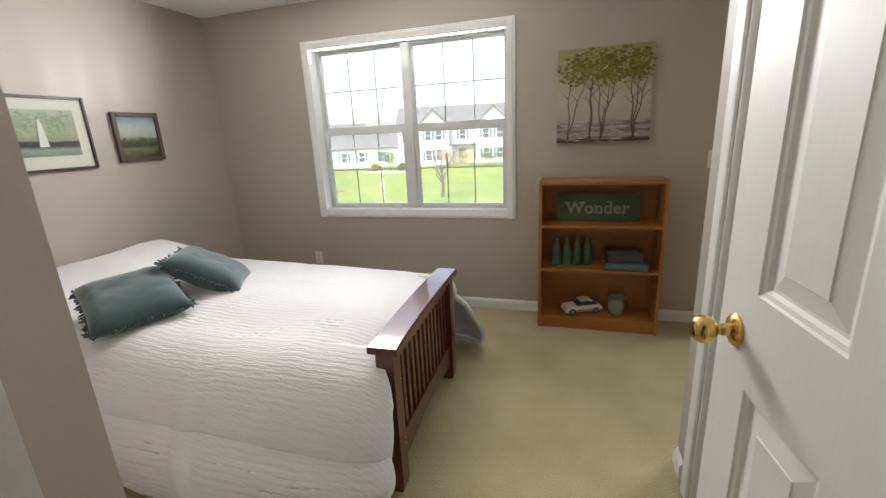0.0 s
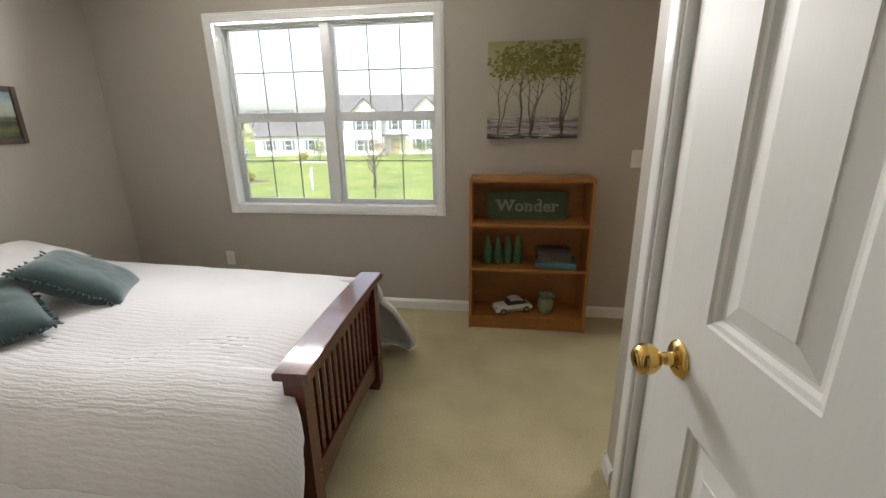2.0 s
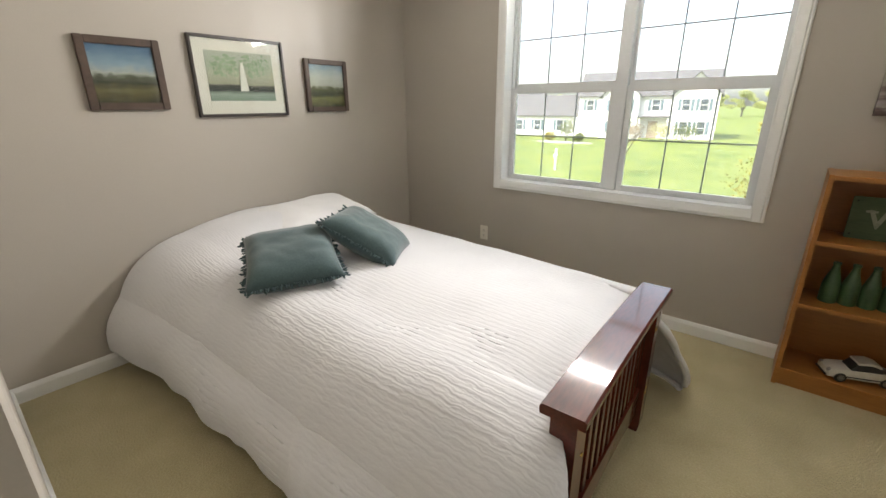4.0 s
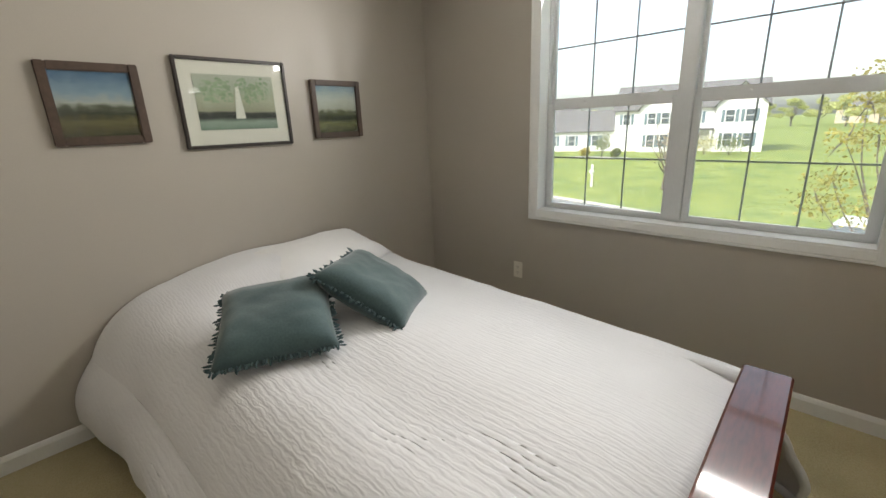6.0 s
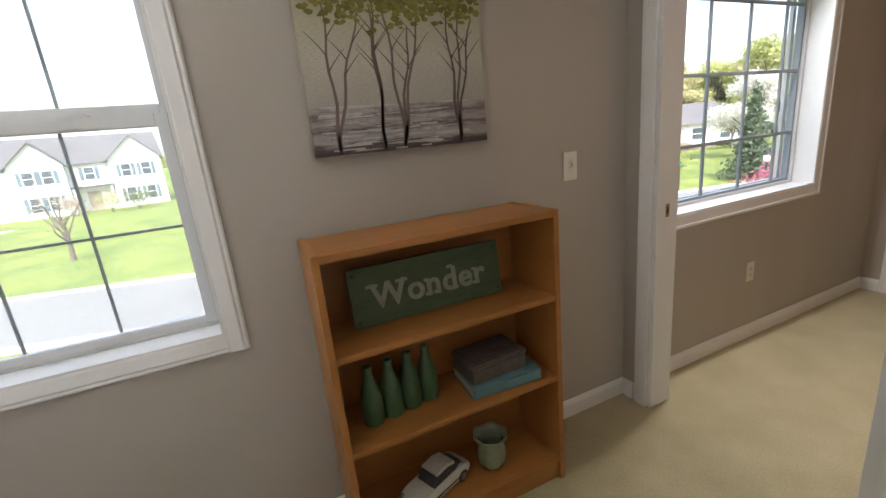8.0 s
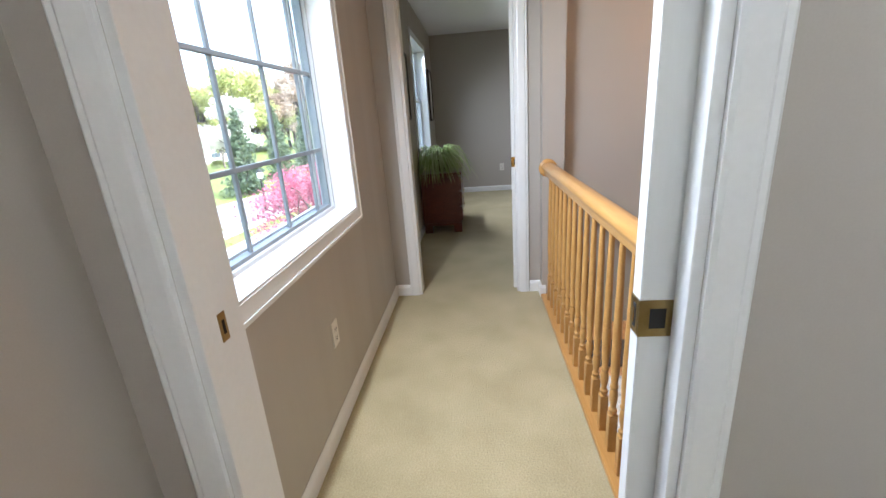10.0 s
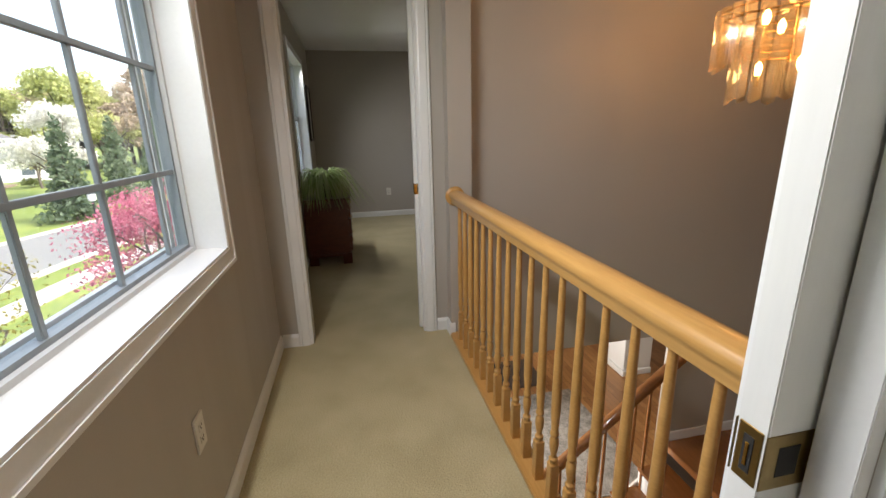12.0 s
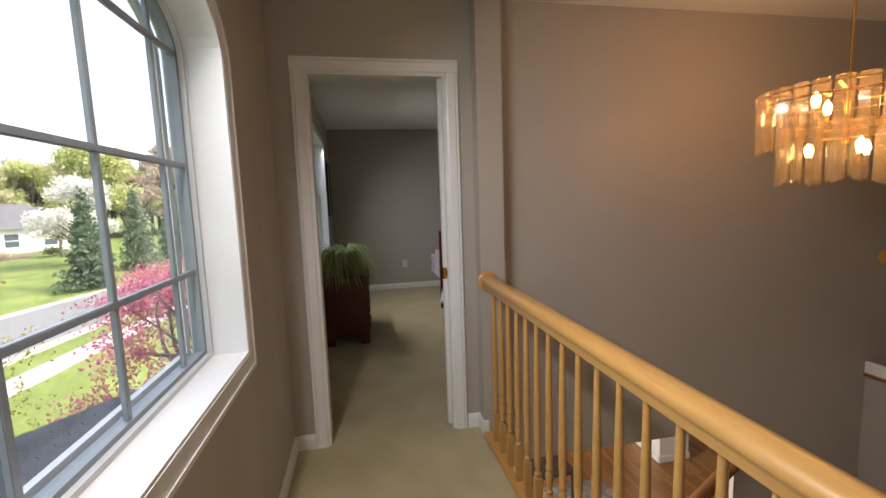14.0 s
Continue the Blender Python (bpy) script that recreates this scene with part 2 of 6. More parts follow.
# north wall, with its three window openings
b = B()
T = 0.17
z1 = H
for x0, x1 in ((XW - 0.12, WIN[0]), (WIN[1], HWIN[0]), (HWIN[1], FWIN[0]), (FWIN[1], XF + 0.12)):
    box(b, x0, x1, 0, T, -0.25, z1)
for w in (WIN, FWIN):
    box(b, w[0], w[1], 0, T, -0.25, w[2])
    box(b, w[0], w[1], 0, T, w[3], z1)
box(b, HWIN[0], HWIN[1], 0, T, -0.25, HWIN[2])
pts = arch(HWIN[0], HWIN[1], HWIN[3], RISE)
for (xa, za), (xb, zb) in zip(pts, pts[1:]):
    prism(b, [(xa, za), (xb, zb), (xb, z1), (xa, z1)], T)
struct("wall_north", b, WALL, "taupe painted wall with three windows", "wall")
b = B()
box(b, XW - 0.12, XW, -2.92, 0.0, -0.25, H)
struct("wall_west", b, WALL, "taupe painted wall behind the bed", "wall")
b = B()
box(b, XW, -1.975, YS - 0.12, YS, -0.25, H)
struct("wall_south", b, WALL, "taupe painted wall beside the bed", "wall")
# entry lobby
b = B()
box(b, -2.095, -1.975, -4.2, YS - 0.12, -0.25, H)
struct("wall_lobby", b, WALL, "taupe painted wall of the entry lobby", "wall")
b = B()
box(b, -2.095, XE1, -4.2, -4.08, -0.25, H)
struct("wall_lobby_end", b, WALL, "taupe painted wall closing the lobby", "wall")
# closet wall with a doorway
CY0, CY1 = -2.50, -1.70
b = B()
box(b, XD, XD + 0.11, CY1, -1.5, -0.25, H)
box(b, XD, XD + 0.11, -4.08, CY0, -0.25, H)
box(b, XD, XD + 0.11, CY0, CY1, 2.04, H)
box(b, XD + 0.11, XE0, -1.61, -1.5, -0.25, H)
struct("wall_closet", b, WALL, "taupe painted wall round the closet", "wall")
# wall with the pocket door to the landing
PY0, PY1 = -0.962, -0.145
b = B()
for x0, x1 in ((XE0, XE0 + 0.035), (XE1 - 0.035, XE1)):
    box(b, x0, x1, -4.2, PY0, -0.25, H)
box(b, XE0 + 0.035, XE1 - 0.035, -4.2, -1.80, -0.25, H)
box(b, XE0, XE1, PY1, 0.0, -0.25, H)
box(b, XE0, XE1, PY0, PY1, 2.05, H)
struct("wall_landing_west", b, WALL, "taupe painted wall with a pocket-door opening", "wall")
# wall to the far bedroom, running on across the stairwell
QY0, QY1 = -0.92, -0.175
b = B()
for x0, x1 in ((XH0, XH0 + 0.03), (XH1 - 0.03, XH1)):
    box(b, x0, x1, -1.2, QY0, -0.25, H)
box(b, XH0, XH1, QY1, 0.0, -0.25, H)
box(b, XH0, XH1, QY0, QY1, 2.05, H)
box(b, XH0, XH1, -2.90, -1.2, -0.27, H)
box(b, XH0, XH1, -5.6, -2.90, LOW, H)
box(b, 2.22, XH0, -1.205, -1.065, -0.25, H)
struct("wall_landing_east", b, WALL, "taupe painted wall across landing and stairwell", "wall")
# far bedroom
b = B()
box(b, XF, XF + 0.12, -4.6, 0, -0.25, H)
struct("wall_far_east", b, WALL, "taupe painted end wall of the far bedroom", "wall")
b = B()
box(b, XH1, XF, -4.72, -4.6, -0.25, H)
struct("wall_far_south", b, WALL, "taupe painted side wall of the far bedroom", "wall")
# stairwell
b = B()
box(b, XE0, XE1, -5.6, -4.2, LOW, H)
box(b, XE0, XE1, -4.2, -1.1, LOW, -0.25)
struct("wall_stairwell_west", b, WALL, "taupe painted stairwell wall", "wall")
b = B()
box(b, XE0, XH1, -5.72, -5.6, LOW, H)
struct("wall_stairwell_south", b, WALL, "taupe painted wall at the stair head", "wall")
b = B()
box(b, XE1, XH1, -5.6, -4.0, H, H + 0.1)
struct("ceiling_stair_head", b, CEIL, "plain white ceiling over the stair head", "ceiling")


# ---- trim ----
def base_run(b, p, q, side):
    """A skirting board from p to q on the floor; side is the unit way out of the wall."""
    (xa, ya), (xb, yb) = p, q
    s = [(0, 0), (0.013, 0), (0.013, 0.062), (0.008, 0.076), (0.003, 0.084), (0, 0.084)]
    ring = []
    for (x, y) in (p, q):
        ring.append([b.verts.new((x + u * side[0], y + u * side[1], v)) for u, v in s])
    for i in range(len(s)):
        j = (i + 1) % len(s)
        b.faces.new((ring[0][i], ring[0][j], ring[1][j], ring[1][i]))
    b.faces.new(ring[0])
    b.faces.new(ring[1][::-1])


def baseboard(p, q, side):
    b = B()
    base_run(b, p, q, side)
    return struct("baseboard", b, TRIM, "white painted wooden baseboard along the wall", "baseboard")


baseboard((XW, 0), (XE0, 0), (0, -1))
baseboard((XW, YS), (XW, -0.013), (1, 0))
baseboard((XW + 0.013, YS), (-1.975, YS), (0, 1))
baseboard((XD, -1.5), (XD, -1.60), (-1, 0))
baseboard((XD - 0.013, -1.5), (XE0, -1.5), (0, 1))
baseboard((XE0, -0.013), (XE0, -0.07), (-1, 0))
baseboard((XE0, -1.487), (XE0, -1.005), (-1, 0))
baseboard((XE1, 0), (XH0, 0), (0, -1))
baseboard((XH0, -0.013), (XH0, -0.108), (-1, 0))
baseboard((XH0, -0.99), (XH0, -1.065), (-1, 0))
baseboard((2.22, -1.065), (XH0 - 0.013, -1.065), (0, 1))
baseboard((2.22, -1.052), (2.22, -1.09), (-1, 0))
baseboard((XF, -4.6), (XF, 0), (-1, 0))
baseboard((XH1, 0), (XF - 0.013, 0), (0, -1))
baseboard((-1.975, YS + 0.013), (-1.975, -2.86), (1, 0))


CAS = [(0, 0), (0, 0.010), (0.008, 0.013), (0.045, 0.017), (0.052, 0.012), (0.060, 0.014), (0.066, 0.010), (0.066, 0)]


def casing_bar(b, p, q, out, side, w=0.066):
    """One casing board from p to q; side: way from the opening outward along the wall; out: way off the wall."""
    p, q, out, side = Vector(p), Vector(q), Vector(out), Vector(side)
    k = w / 0.066
    ring = [[b.verts.new(e + side * u * k + out * v) for u, v in CAS] for e in (p, q)]
    n = len(CAS)
    for i in range(n):
        j = (i + 1) % n
        b.faces.new((ring[0][i], ring[0][j], ring[1][j], ring[1][i]))
    b.faces.new(ring[0])
    b.faces.new(ring[1][::-1])


def door_trim(name, x, out, y0, y1, top, w=0.066):
    """Casing round a doorway in a wall at x, facing out (-1 or 1 along x)."""
    b = B()
    o = (out, 0, 0)
    casing_bar(b, (x, y0, 0), (x, y0, top), o, (0, -1, 0), w)
    casing_bar(b, (x, y1, 0), (x, y1, top), o, (0, 1, 0), w)
    casing_bar(b, (x, y0 - w, top), (x, y1 + w, top), o, (0, 0, 1), w)
    return struct(name, b, TRIM, "white painted casing round a doorway", "door casing")


for x, out, y0, y1 in ((XE0, -1, PY0, PY1), (XE1, 1, PY0, PY1), (XH0, -1, QY0, QY1), (XH1, 1, QY0, QY1), (XD, -1, CY0, CY1)):
    door_trim("trim", x, out, y0, y1, 2.05 if x != XD else 2.04)


def jamb(name, x0, x1, y0, y1, top, split):
    """Lining of a doorway; split: the south side is two boards with the pocket between them."""
    b = B()
    t = 0.018
    box(b, x0, x1, y1 - t, y1 + 0.001, 0, top, 0.001)
    box(b, x0, x1, y0, y1 - t, top - t, top + 0.001, 0.001)
    if split:
        box(b, x0, x0 + 0.042, y0 - 0.001, y0 + t, 0, top - t, 0.001)
        box(b, x1 - 0.042, x1, y0 - 0.001, y0 + t, 0, top - t, 0.001)
    else:
        box(b, x0, x1, y0 - 0.001, y0 + t, 0, top - t, 0.001)
    return struct(name, b, TRIM, "white painted door lining", "door jamb")


jamb("jamb", XE0 + 0.001, XE1 - 0.001, PY0, PY1, 2.05, True)
jamb("jamb", XH0 + 0.001, XH1 - 0.001, QY0, QY1, 2.05, True)
jamb("jamb", XD + 0.001, XD + 0.109, CY0, CY1, 2.04, False)


def pocket_door(xm, edge, strike_y, label, metal=OLDBRASS, finish_name="antique"):
    """A sliding door in its pocket, its leading edge at y = edge, with a brass mortise pull, and the strike in the far jamb."""
    t = thing("door", pose(xm, edge, 0), label, "pocket door", "pocket doors", "structure")
    b = B()
    box(b, -0.0175, 0.0175, -0.76, 0, 0.012, 2.03, 0.0015)
    part("panel", b, DOOR, t)
    b = B()
    box(b, -0.0135, 0.0135, -0.002, 0.0015, 0.94 - 0.033, 0.94 + 0.033, 0.0006)
    for s in (-1, 1):
        box(b, s * 0.0178 - 0.0006, s * 0.0178 + 0.0006, -0.058, 0.0015, 0.94 - 0.033, 0.94 + 0.033, 0.0006)
    lock = part("lock_plate", b, metal, t, finish_name + " brass mortise lock plate")
    b = B()
    box(b, -0.006, 0.006, 0.0010, 0.0022, 0.94 - 0.022, 0.94 + 0.022, 0.0004)
    for s in (-1, 1):
        box(b, s * 0.0185 - 0.0003, s * 0.0185 + 0.0003, -0.042, -0.016, 0.94 - 0.018, 0.94 + 0.018)
    part("recess", b, SLOT, lock)
    b = B()
    box(b, -0.002, 0.002, 0.0018, 0.0035, 0.94 - 0.014, 0.94 + 0.014, 0.0005)
    part("edge_pull", b, BRASS, lock)
    b = B()
    box(b, -0.011, 0.011, strike_y - edge - 0.0016, strike_y - edge + 0.001, 0.94 - 0.028, 0.94 + 0.028, 0.0005)
    s = part("strike_plate", b, OLDBRASS, t)
    b = B()
    box(b, -0.004, 0.004, strike_y - edge - 0.0022, strike_y - edge - 0.0014, 0.94 - 0.014, 0.94 + 0.014)
    part("slot", b, SLOT, s)
    return t


pocket_door((XE0 + XE1) / 2, -0.894, PY1 - 0.018, "white pocket door slid into the bedroom wall")
pocket_door((XH0 + XH1) / 2, -0.880, QY1 - 0.018, "white pocket door slid into the landing wall", BRASS, "bright")


# ---- panelled swing door ----
def panel_door(name, m, label, knob=True, w=0.81, h=2.03, t=0.035):
    """A moulded door: hinge edge at the origin, leaf along +x, faces at y = 0 (shown) and y = t."""
    d = thing(name, m, label, "door", "", "structure")
    st, mid = 0.128, 0.10
    pw = (w - 2 * st - mid) / 2
    cols = ((st, st + pw), (st + pw + mid, w - st))
    rows = ((0.22, 0.90), (1.097, 1.90))
    b = B()
    xs = sorted({0, w, *[v for c in cols for v in c]})
    zs = sorted({0.01, h, *[v for r in rows for v in r]})
    for i in range(len(xs) - 1):
        for j in range(len(zs) - 1):
            xa, xb, za, zb = xs[i], xs[i + 1], zs[j], zs[j + 1]
            if any(abs(xa - c[0]) < 1e-6 for c in cols) and any(abs(za - r[0]) < 1e-6 for r in rows):
                steps = [(0, 0), (0.004, 0.004), (0.012, 0.006), (0.018, 0.012), (0.024, 0.0125), (0.058, 0.005), (0.060, 0.003)]
                for y, sgn in ((0, 1), (t, -1)):
                    prev = None
                    for ins, dep in steps:
                        yy = y + sgn * dep
                        q = [b.verts.new(v) for v in ((xa + ins, yy, za + ins), (xb - ins, yy, za + ins), (xb - ins, yy, zb - ins), (xa + ins, yy, zb - ins))]
                        if prev:
                            for k in range(4):
                                b.faces.new((prev[k], prev[(k + 1) % 4], q[(k + 1) % 4], q[k]))
                        prev = q
                    b.faces.new(prev)
            else:
                for y in (0, t):
                    b.faces.new([b.verts.new(v) for v in ((xa, y, za), (xb, y, za), (xb, y, zb), (xa, y, zb))])
    for x in (0, w):
        b.faces.new([b.verts.new(v) for v in ((x, 0, 0.01), (x, t, 0.01), (x, t, h), (x, 0, h))])
    for z in (0.01, h):
        b.faces.new([b.verts.new(v) for v in ((0, 0, z), (w, 0, z), (w, t, z), (0, t, z))])
    bmesh.ops.remove_doubles(b, verts=b.verts[:], dist=1e-5)
    part("leaf", b, DOOR, d)
    if knob:
        for s, y in ((1, 0), (-1, t)):
            mm = pose(w - 0.07, y, 1.0, 90 * s, 0, 0)
            b = B()
            lathe(b, [(0.034, 0), (0.0345, 0.003), (0.031, 0.007), (0.022, 0.011), (0.016, 0.013), (0.0155, 0.014)], mm, 40)
            r = part("rosette", b, BRASS, d, "round polished brass rosette", True)
            b = B()
            lathe(b, [(0.0125, 0.012), (0.0125, 0.026), (0.0105, 0.030), (0.012, 0.036), (0.020, 0.041), (0.0265, 0.049), (0.029, 0.058), (0.0285, 0.066), (0.0245, 0.075), (0.017, 0.081), (0.010, 0.0825), (0.0, 0.0826)], mm, 40)
            part("knob", b, BRASS, d, "round polished brass knob", True)
        b = B()
        box(b, w - 0.001, w + 0.0012, t / 2 - 0.012, t / 2 + 0.012, 1.0 - 0.028, 1.0 + 0.028, 0.0004)
        part("latch_plate", b, BRASS, d)
        for z in (0.25, 1.0, 1.78):
            b = B()
            lathe(b, [(0.006, -0.045), (0.006, 0.045)], pose(-0.006, 0, z), 12)
            part("hinge", b, BRASS, d, "", True)
    return d


# entry door, standing open against the closet side
panel_door("door_1", pose(-0.745, -3.03, 0, 0, 0, 96.6), "white moulded panel door standing open, with brass knob")
panel_door("door_2", pose(XD + 0.062, CY0 + 0.006, 0, 0, 0, 90), "white moulded closet door, closed", False, w=CY1 - CY0 - 0.042)

# entry doorway's wall
b = B()
box(b, -0.742, XD, -3.17, -3.05, -0.25, H)
box(b, -1.975, -1.63, -3.17, -3.05, -0.25, H)
box(b, -1.63, -0.742, -3.17, -3.05, 2.05, H)
struct("wall_entry", b, WALL, "taupe painted wall round the entry door", "wall")
b = B()
box(b, -1.63, -1.612, -3.171, -3.049, 0, 2.05, 0.001)
casing_bar(b, (-1.612, -3.05, 0), (-1.612, -3.05, 2.05), (0, 1, 0), (-1, 0, 0))
casing_bar(b, (-1.678, -3.05, 2.05), (-0.742, -3.05, 2.05), (0, 1, 0), (0, 0, 1))
struct("trim", b, TRIM, "white painted casing of the entry doorway", "door casing")


# ---- windows ----
def frame_bars(b, x0, x1, z0, z1, y0, y1, w):
    box(b, x0, x0 + w, y0, y1, z0, z1, 0.003)
    box(b, x1 - w, x1, y0, y1, z0, z1, 0.003)
    box(b, x0 + w, x1 - w, y0, y1, z0, z0 + w, 0.003)
    box(b, x0 + w, x1 - w, y0, y1, z1 - w, z1, 0.003)


def pane(x0, x1, z0, z1, y, parent):
    b = B()
    box(b, x0, x1, y - 0.002, y + 0.002, z0, z1)
    p = part("pane", b, PANE, parent)
    p.visible_shadow = False
    return p


def window_trim(b, w, y=0.0):
    x0, x1, z0, z1 = w
    o = (0, -1, 0)
    casing_bar(b, (x0, y, z0 - 0.06), (x0, y, z1 + 0.06), o, (-1, 0, 0), 0.06)
    casing_bar(b, (x1, y, z0 - 0.06), (x1, y, z1 + 0.06), o, (1, 0, 0), 0.06)
    casing_bar(b, (x0, y, z0), (x1, y, z0), o, (0, 0, -1), 0.06)
    casing_bar(b, (x0, y, z1), (x1, y, z1), o, (0, 0, 1), 0.06)


def liner(b, w, y0, y1, t=0.014):
    x0, x1, z0, z1 = w
    box(b, x0, x0 + t, y0, y1, z0, z1)
    box(b, x1 - t, x1, y0, y1, z0, z1)
    box(b, x0 + t, x1 - t, y0, y1, z0, z0 + t)
    box(b, x0 + t, x1 - t, y0, y1, z1 - t, z1)


def double_window(name, w, label, units, cols=3):
    """Side-by-side double-hung units with grilles in a cased opening."""
    t = thing(name, pose(0, 0, 0), label, "window", "", "structure")
    b = B()
    window_trim(b, w)
    part("casing", b, TRIM, t, "white painted window casing")
    b = B()
    liner(b, w, -0.012, 0.165, 0.006)
    part("liner", b, TRIM, t)
    x0, x1, z0, z1 = w[0] + 0.006, w[1] - 0.006, w[2] + 0.006, w[3] - 0.006
    step = (x1 - x0) / units
    zm = 1.465 - 0.815 + w[2]
    for u in range(units):
        xa, xb = x0 + u * step, x0 + (u + 1) * step
        b = B()
        frame_bars(b, xa, xb, z0, z1, 0.085, 0.155, 0.010)
        part("window_frame", b, VINYL, t)
        if u:
            b = B()
            box(b, xa - 0.034, xa + 0.034, 0.070, 0.156, z0 + 0.001, z1 - 0.001, 0.004)
            part("mullion", b, VINYL, t)
        ea = 0.034 if u else 0.010
        eb = 0.034 if u < units - 1 else 0.010
        for low in (True, False):
            a0, a1 = xa + ea, xb - eb
            c0, c1, yy, sw = (z0 + 0.010, zm + 0.003, 0.088, 0.033) if low else (zm - 0.003, z1 - 0.010, 0.118, 0.020)
            b = B()
            box(b, a0, a0 + sw, yy, yy + 0.026, c0, c1, 0.003)
            box(b, a1 - sw, a1, yy, yy + 0.026, c0, c1, 0.003)
            lo, hi = (0.026, 0.035) if low else (0.035, 0.016)
            box(b, a0 + sw, a1 - sw, yy, yy + 0.026, c0, c0 + lo, 0.003)
            box(b, a0 + sw, a1 - sw, yy, yy + 0.026, c1 - hi, c1, 0.003)
            s = part("sash", b, VINYL, t)
            g0, g1, h0, h1 = a0 + sw, a1 - sw, c0 + lo, c1 - hi
            pane(g0 - 0.004, g1 + 0.004, h0 - 0.004, h1 + 0.004, yy + 0.013, s)
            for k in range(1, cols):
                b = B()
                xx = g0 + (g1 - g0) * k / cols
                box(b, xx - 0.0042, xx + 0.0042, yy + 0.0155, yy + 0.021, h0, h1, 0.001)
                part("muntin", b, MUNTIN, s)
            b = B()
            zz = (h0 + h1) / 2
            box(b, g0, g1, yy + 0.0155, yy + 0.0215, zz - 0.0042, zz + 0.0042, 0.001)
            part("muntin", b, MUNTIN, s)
            if low:
                for f in (0.28, 0.72):
                    b = B()
                    xx = a0 + (a1 - a0) * f
                    box(b, xx - 0.024, xx + 0.024, yy, yy + 0.022, c1, c1 + 0.006, 0.002)
                    box(b, xx - 0.010, xx + 0.018, yy + 0.004, yy + 0.016, c1 + 0.005, c1 + 0.012, 0.003)
                    part("sash_lock", b, VINYL, s)
    return t


double_window("window_1", WIN, "white vinyl double-hung twin window with grilles", 2)
double_window("window_3", FWIN, "white vinyl double-hung window with grilles", 2)


def arch_window(name, w, label):
    t = thing(name, pose(0, 0, 0), label, "window", "", "structure")
    x0, x1, z0, sp = w

    def rim(b, inset, width, y0, y1, n=28):
        """A frame that follows the opening, from inset inward by width."""
        o = [(x0 + inset, z0 + inset)] + arch(x0 + inset, x1 - inset, sp, RISE - inset, n) + [(x1 - inset, z0 + inset)]
        k = inset + width
        i = [(x0 + k, z0 + k)] + arch(x0 + k, x1 - k, sp, RISE - k, n) + [(x1 - k, z0 + k)]
        m = len(o)
        va = [[b.verts.new((p[0], y, p[1])) for p in ring] for ring in (o, i) for y in (y0, y1)]
        for j in range(m):
            q = (j + 1) % m
            b.faces.new((va[0][j], va[0][q], va[2][q], va[2][j]))
            b.faces.new((va[1][j], va[3][j], va[3][q], va[1][q]))
            b.faces.new((va[0][j], va[1][j], va[1][q], va[0][q]))
            b.faces.new((va[2][j], va[2][q], va[3][q], va[3][j]))

    b = B()
    rim(b, -0.06, 0.062, -0.014, 0.0)
    part("casing", b, TRIM, t, "white painted arched casing")
    b = B()
    rim(b, -0.062, 0.014, -0.019, 0.0)
    part("casing_edge", b, TRIM, t)
    # sash face in shade: its darkness comes from the grey bar colour
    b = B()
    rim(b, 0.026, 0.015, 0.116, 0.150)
    part("sash", b, MUNTIN, t, "sash round the glass, coloured in its backlit grey")
    b = B()
    rim(b, 0.010, 0.030, 0.172, 0.190)
    part("outer_moulding", b, VINYL, t)
    b = B()
    rim(b, 0.0, 0.012, -0.012, 0.165)
    part("liner", b, TRIM, t)
    b = B()
    rim(b, 0.012, 0.015, 0.10, 0.160)
    part("window_frame", b, VINYL, t)
    b = B()
    k = 0.041
    pts = [(x0 + k, z0 + k)] + arch(x0 + k, x1 - k, sp, RISE - k) + [(x1 - k, z0 + k)]
    prism(b, pts, 0.004, pose(0, 0.134, 0))
    part("pane", b, CLEAR, t).visible_shadow = False
    c, a, r = (x0 + x1) / 2, (x1 - x0) / 2 - k, RISE - k
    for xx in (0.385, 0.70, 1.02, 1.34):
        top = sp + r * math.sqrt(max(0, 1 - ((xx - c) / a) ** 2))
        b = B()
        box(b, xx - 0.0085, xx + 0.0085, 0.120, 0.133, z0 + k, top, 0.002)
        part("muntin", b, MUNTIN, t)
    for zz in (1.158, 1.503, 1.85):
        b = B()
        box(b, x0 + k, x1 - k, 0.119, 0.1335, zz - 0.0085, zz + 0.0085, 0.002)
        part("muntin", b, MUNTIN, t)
    return t


arch_window("window_2", HWIN, "white arched window with dividing bars over the landing")


# ---- bed ----
LINEN = shade("white_linen", (0.70, 0.69, 0.69, 1), (0.80, 0.79, 0.78, 1), rough=0.85, scale=5, fine=300, bump=0.25, depth=0.001, sheen=0.3)


def seersucker():
    m = shade("white_rippled_cotton", (0.66, 0.655, 0.67, 1), (0.74, 0.735, 0.745, 1), rough=0.85, scale=5, fine=240, bump=0.1, depth=0.001, sheen=0.3)
    n, l = m.node_tree.nodes, m.node_tree.links
    tc, mp = n.new("ShaderNodeTexCoord"), n.new("ShaderNodeMapping")
    mp.inputs["Scale"].default_value = (0.42, 1, 1)
    l.new(tc.outputs["Object"], mp.inputs["Vector"])
    w = n.new("ShaderNodeTexWave")
    w.bands_direction = "Y"
    w.inputs["Scale"].default_value = 24
    w.inputs["Distortion"].default_value = 6.5
    w.inputs["Detail"].default_value = 2
    w.inputs["Detail Scale"].default_value = 2.2
    l.new(mp.outputs[0], w.inputs["Vector"])
    bp = n.new("ShaderNodeBump")
    bp.inputs["Strength"].default_value = 0.13
    bp.inputs["Distance"].default_value = 0.008
    l.new(w.outputs["Fac"], bp.inputs["Height"])
    l.new(n["Bump"].outputs[0], bp.inputs["Normal"])
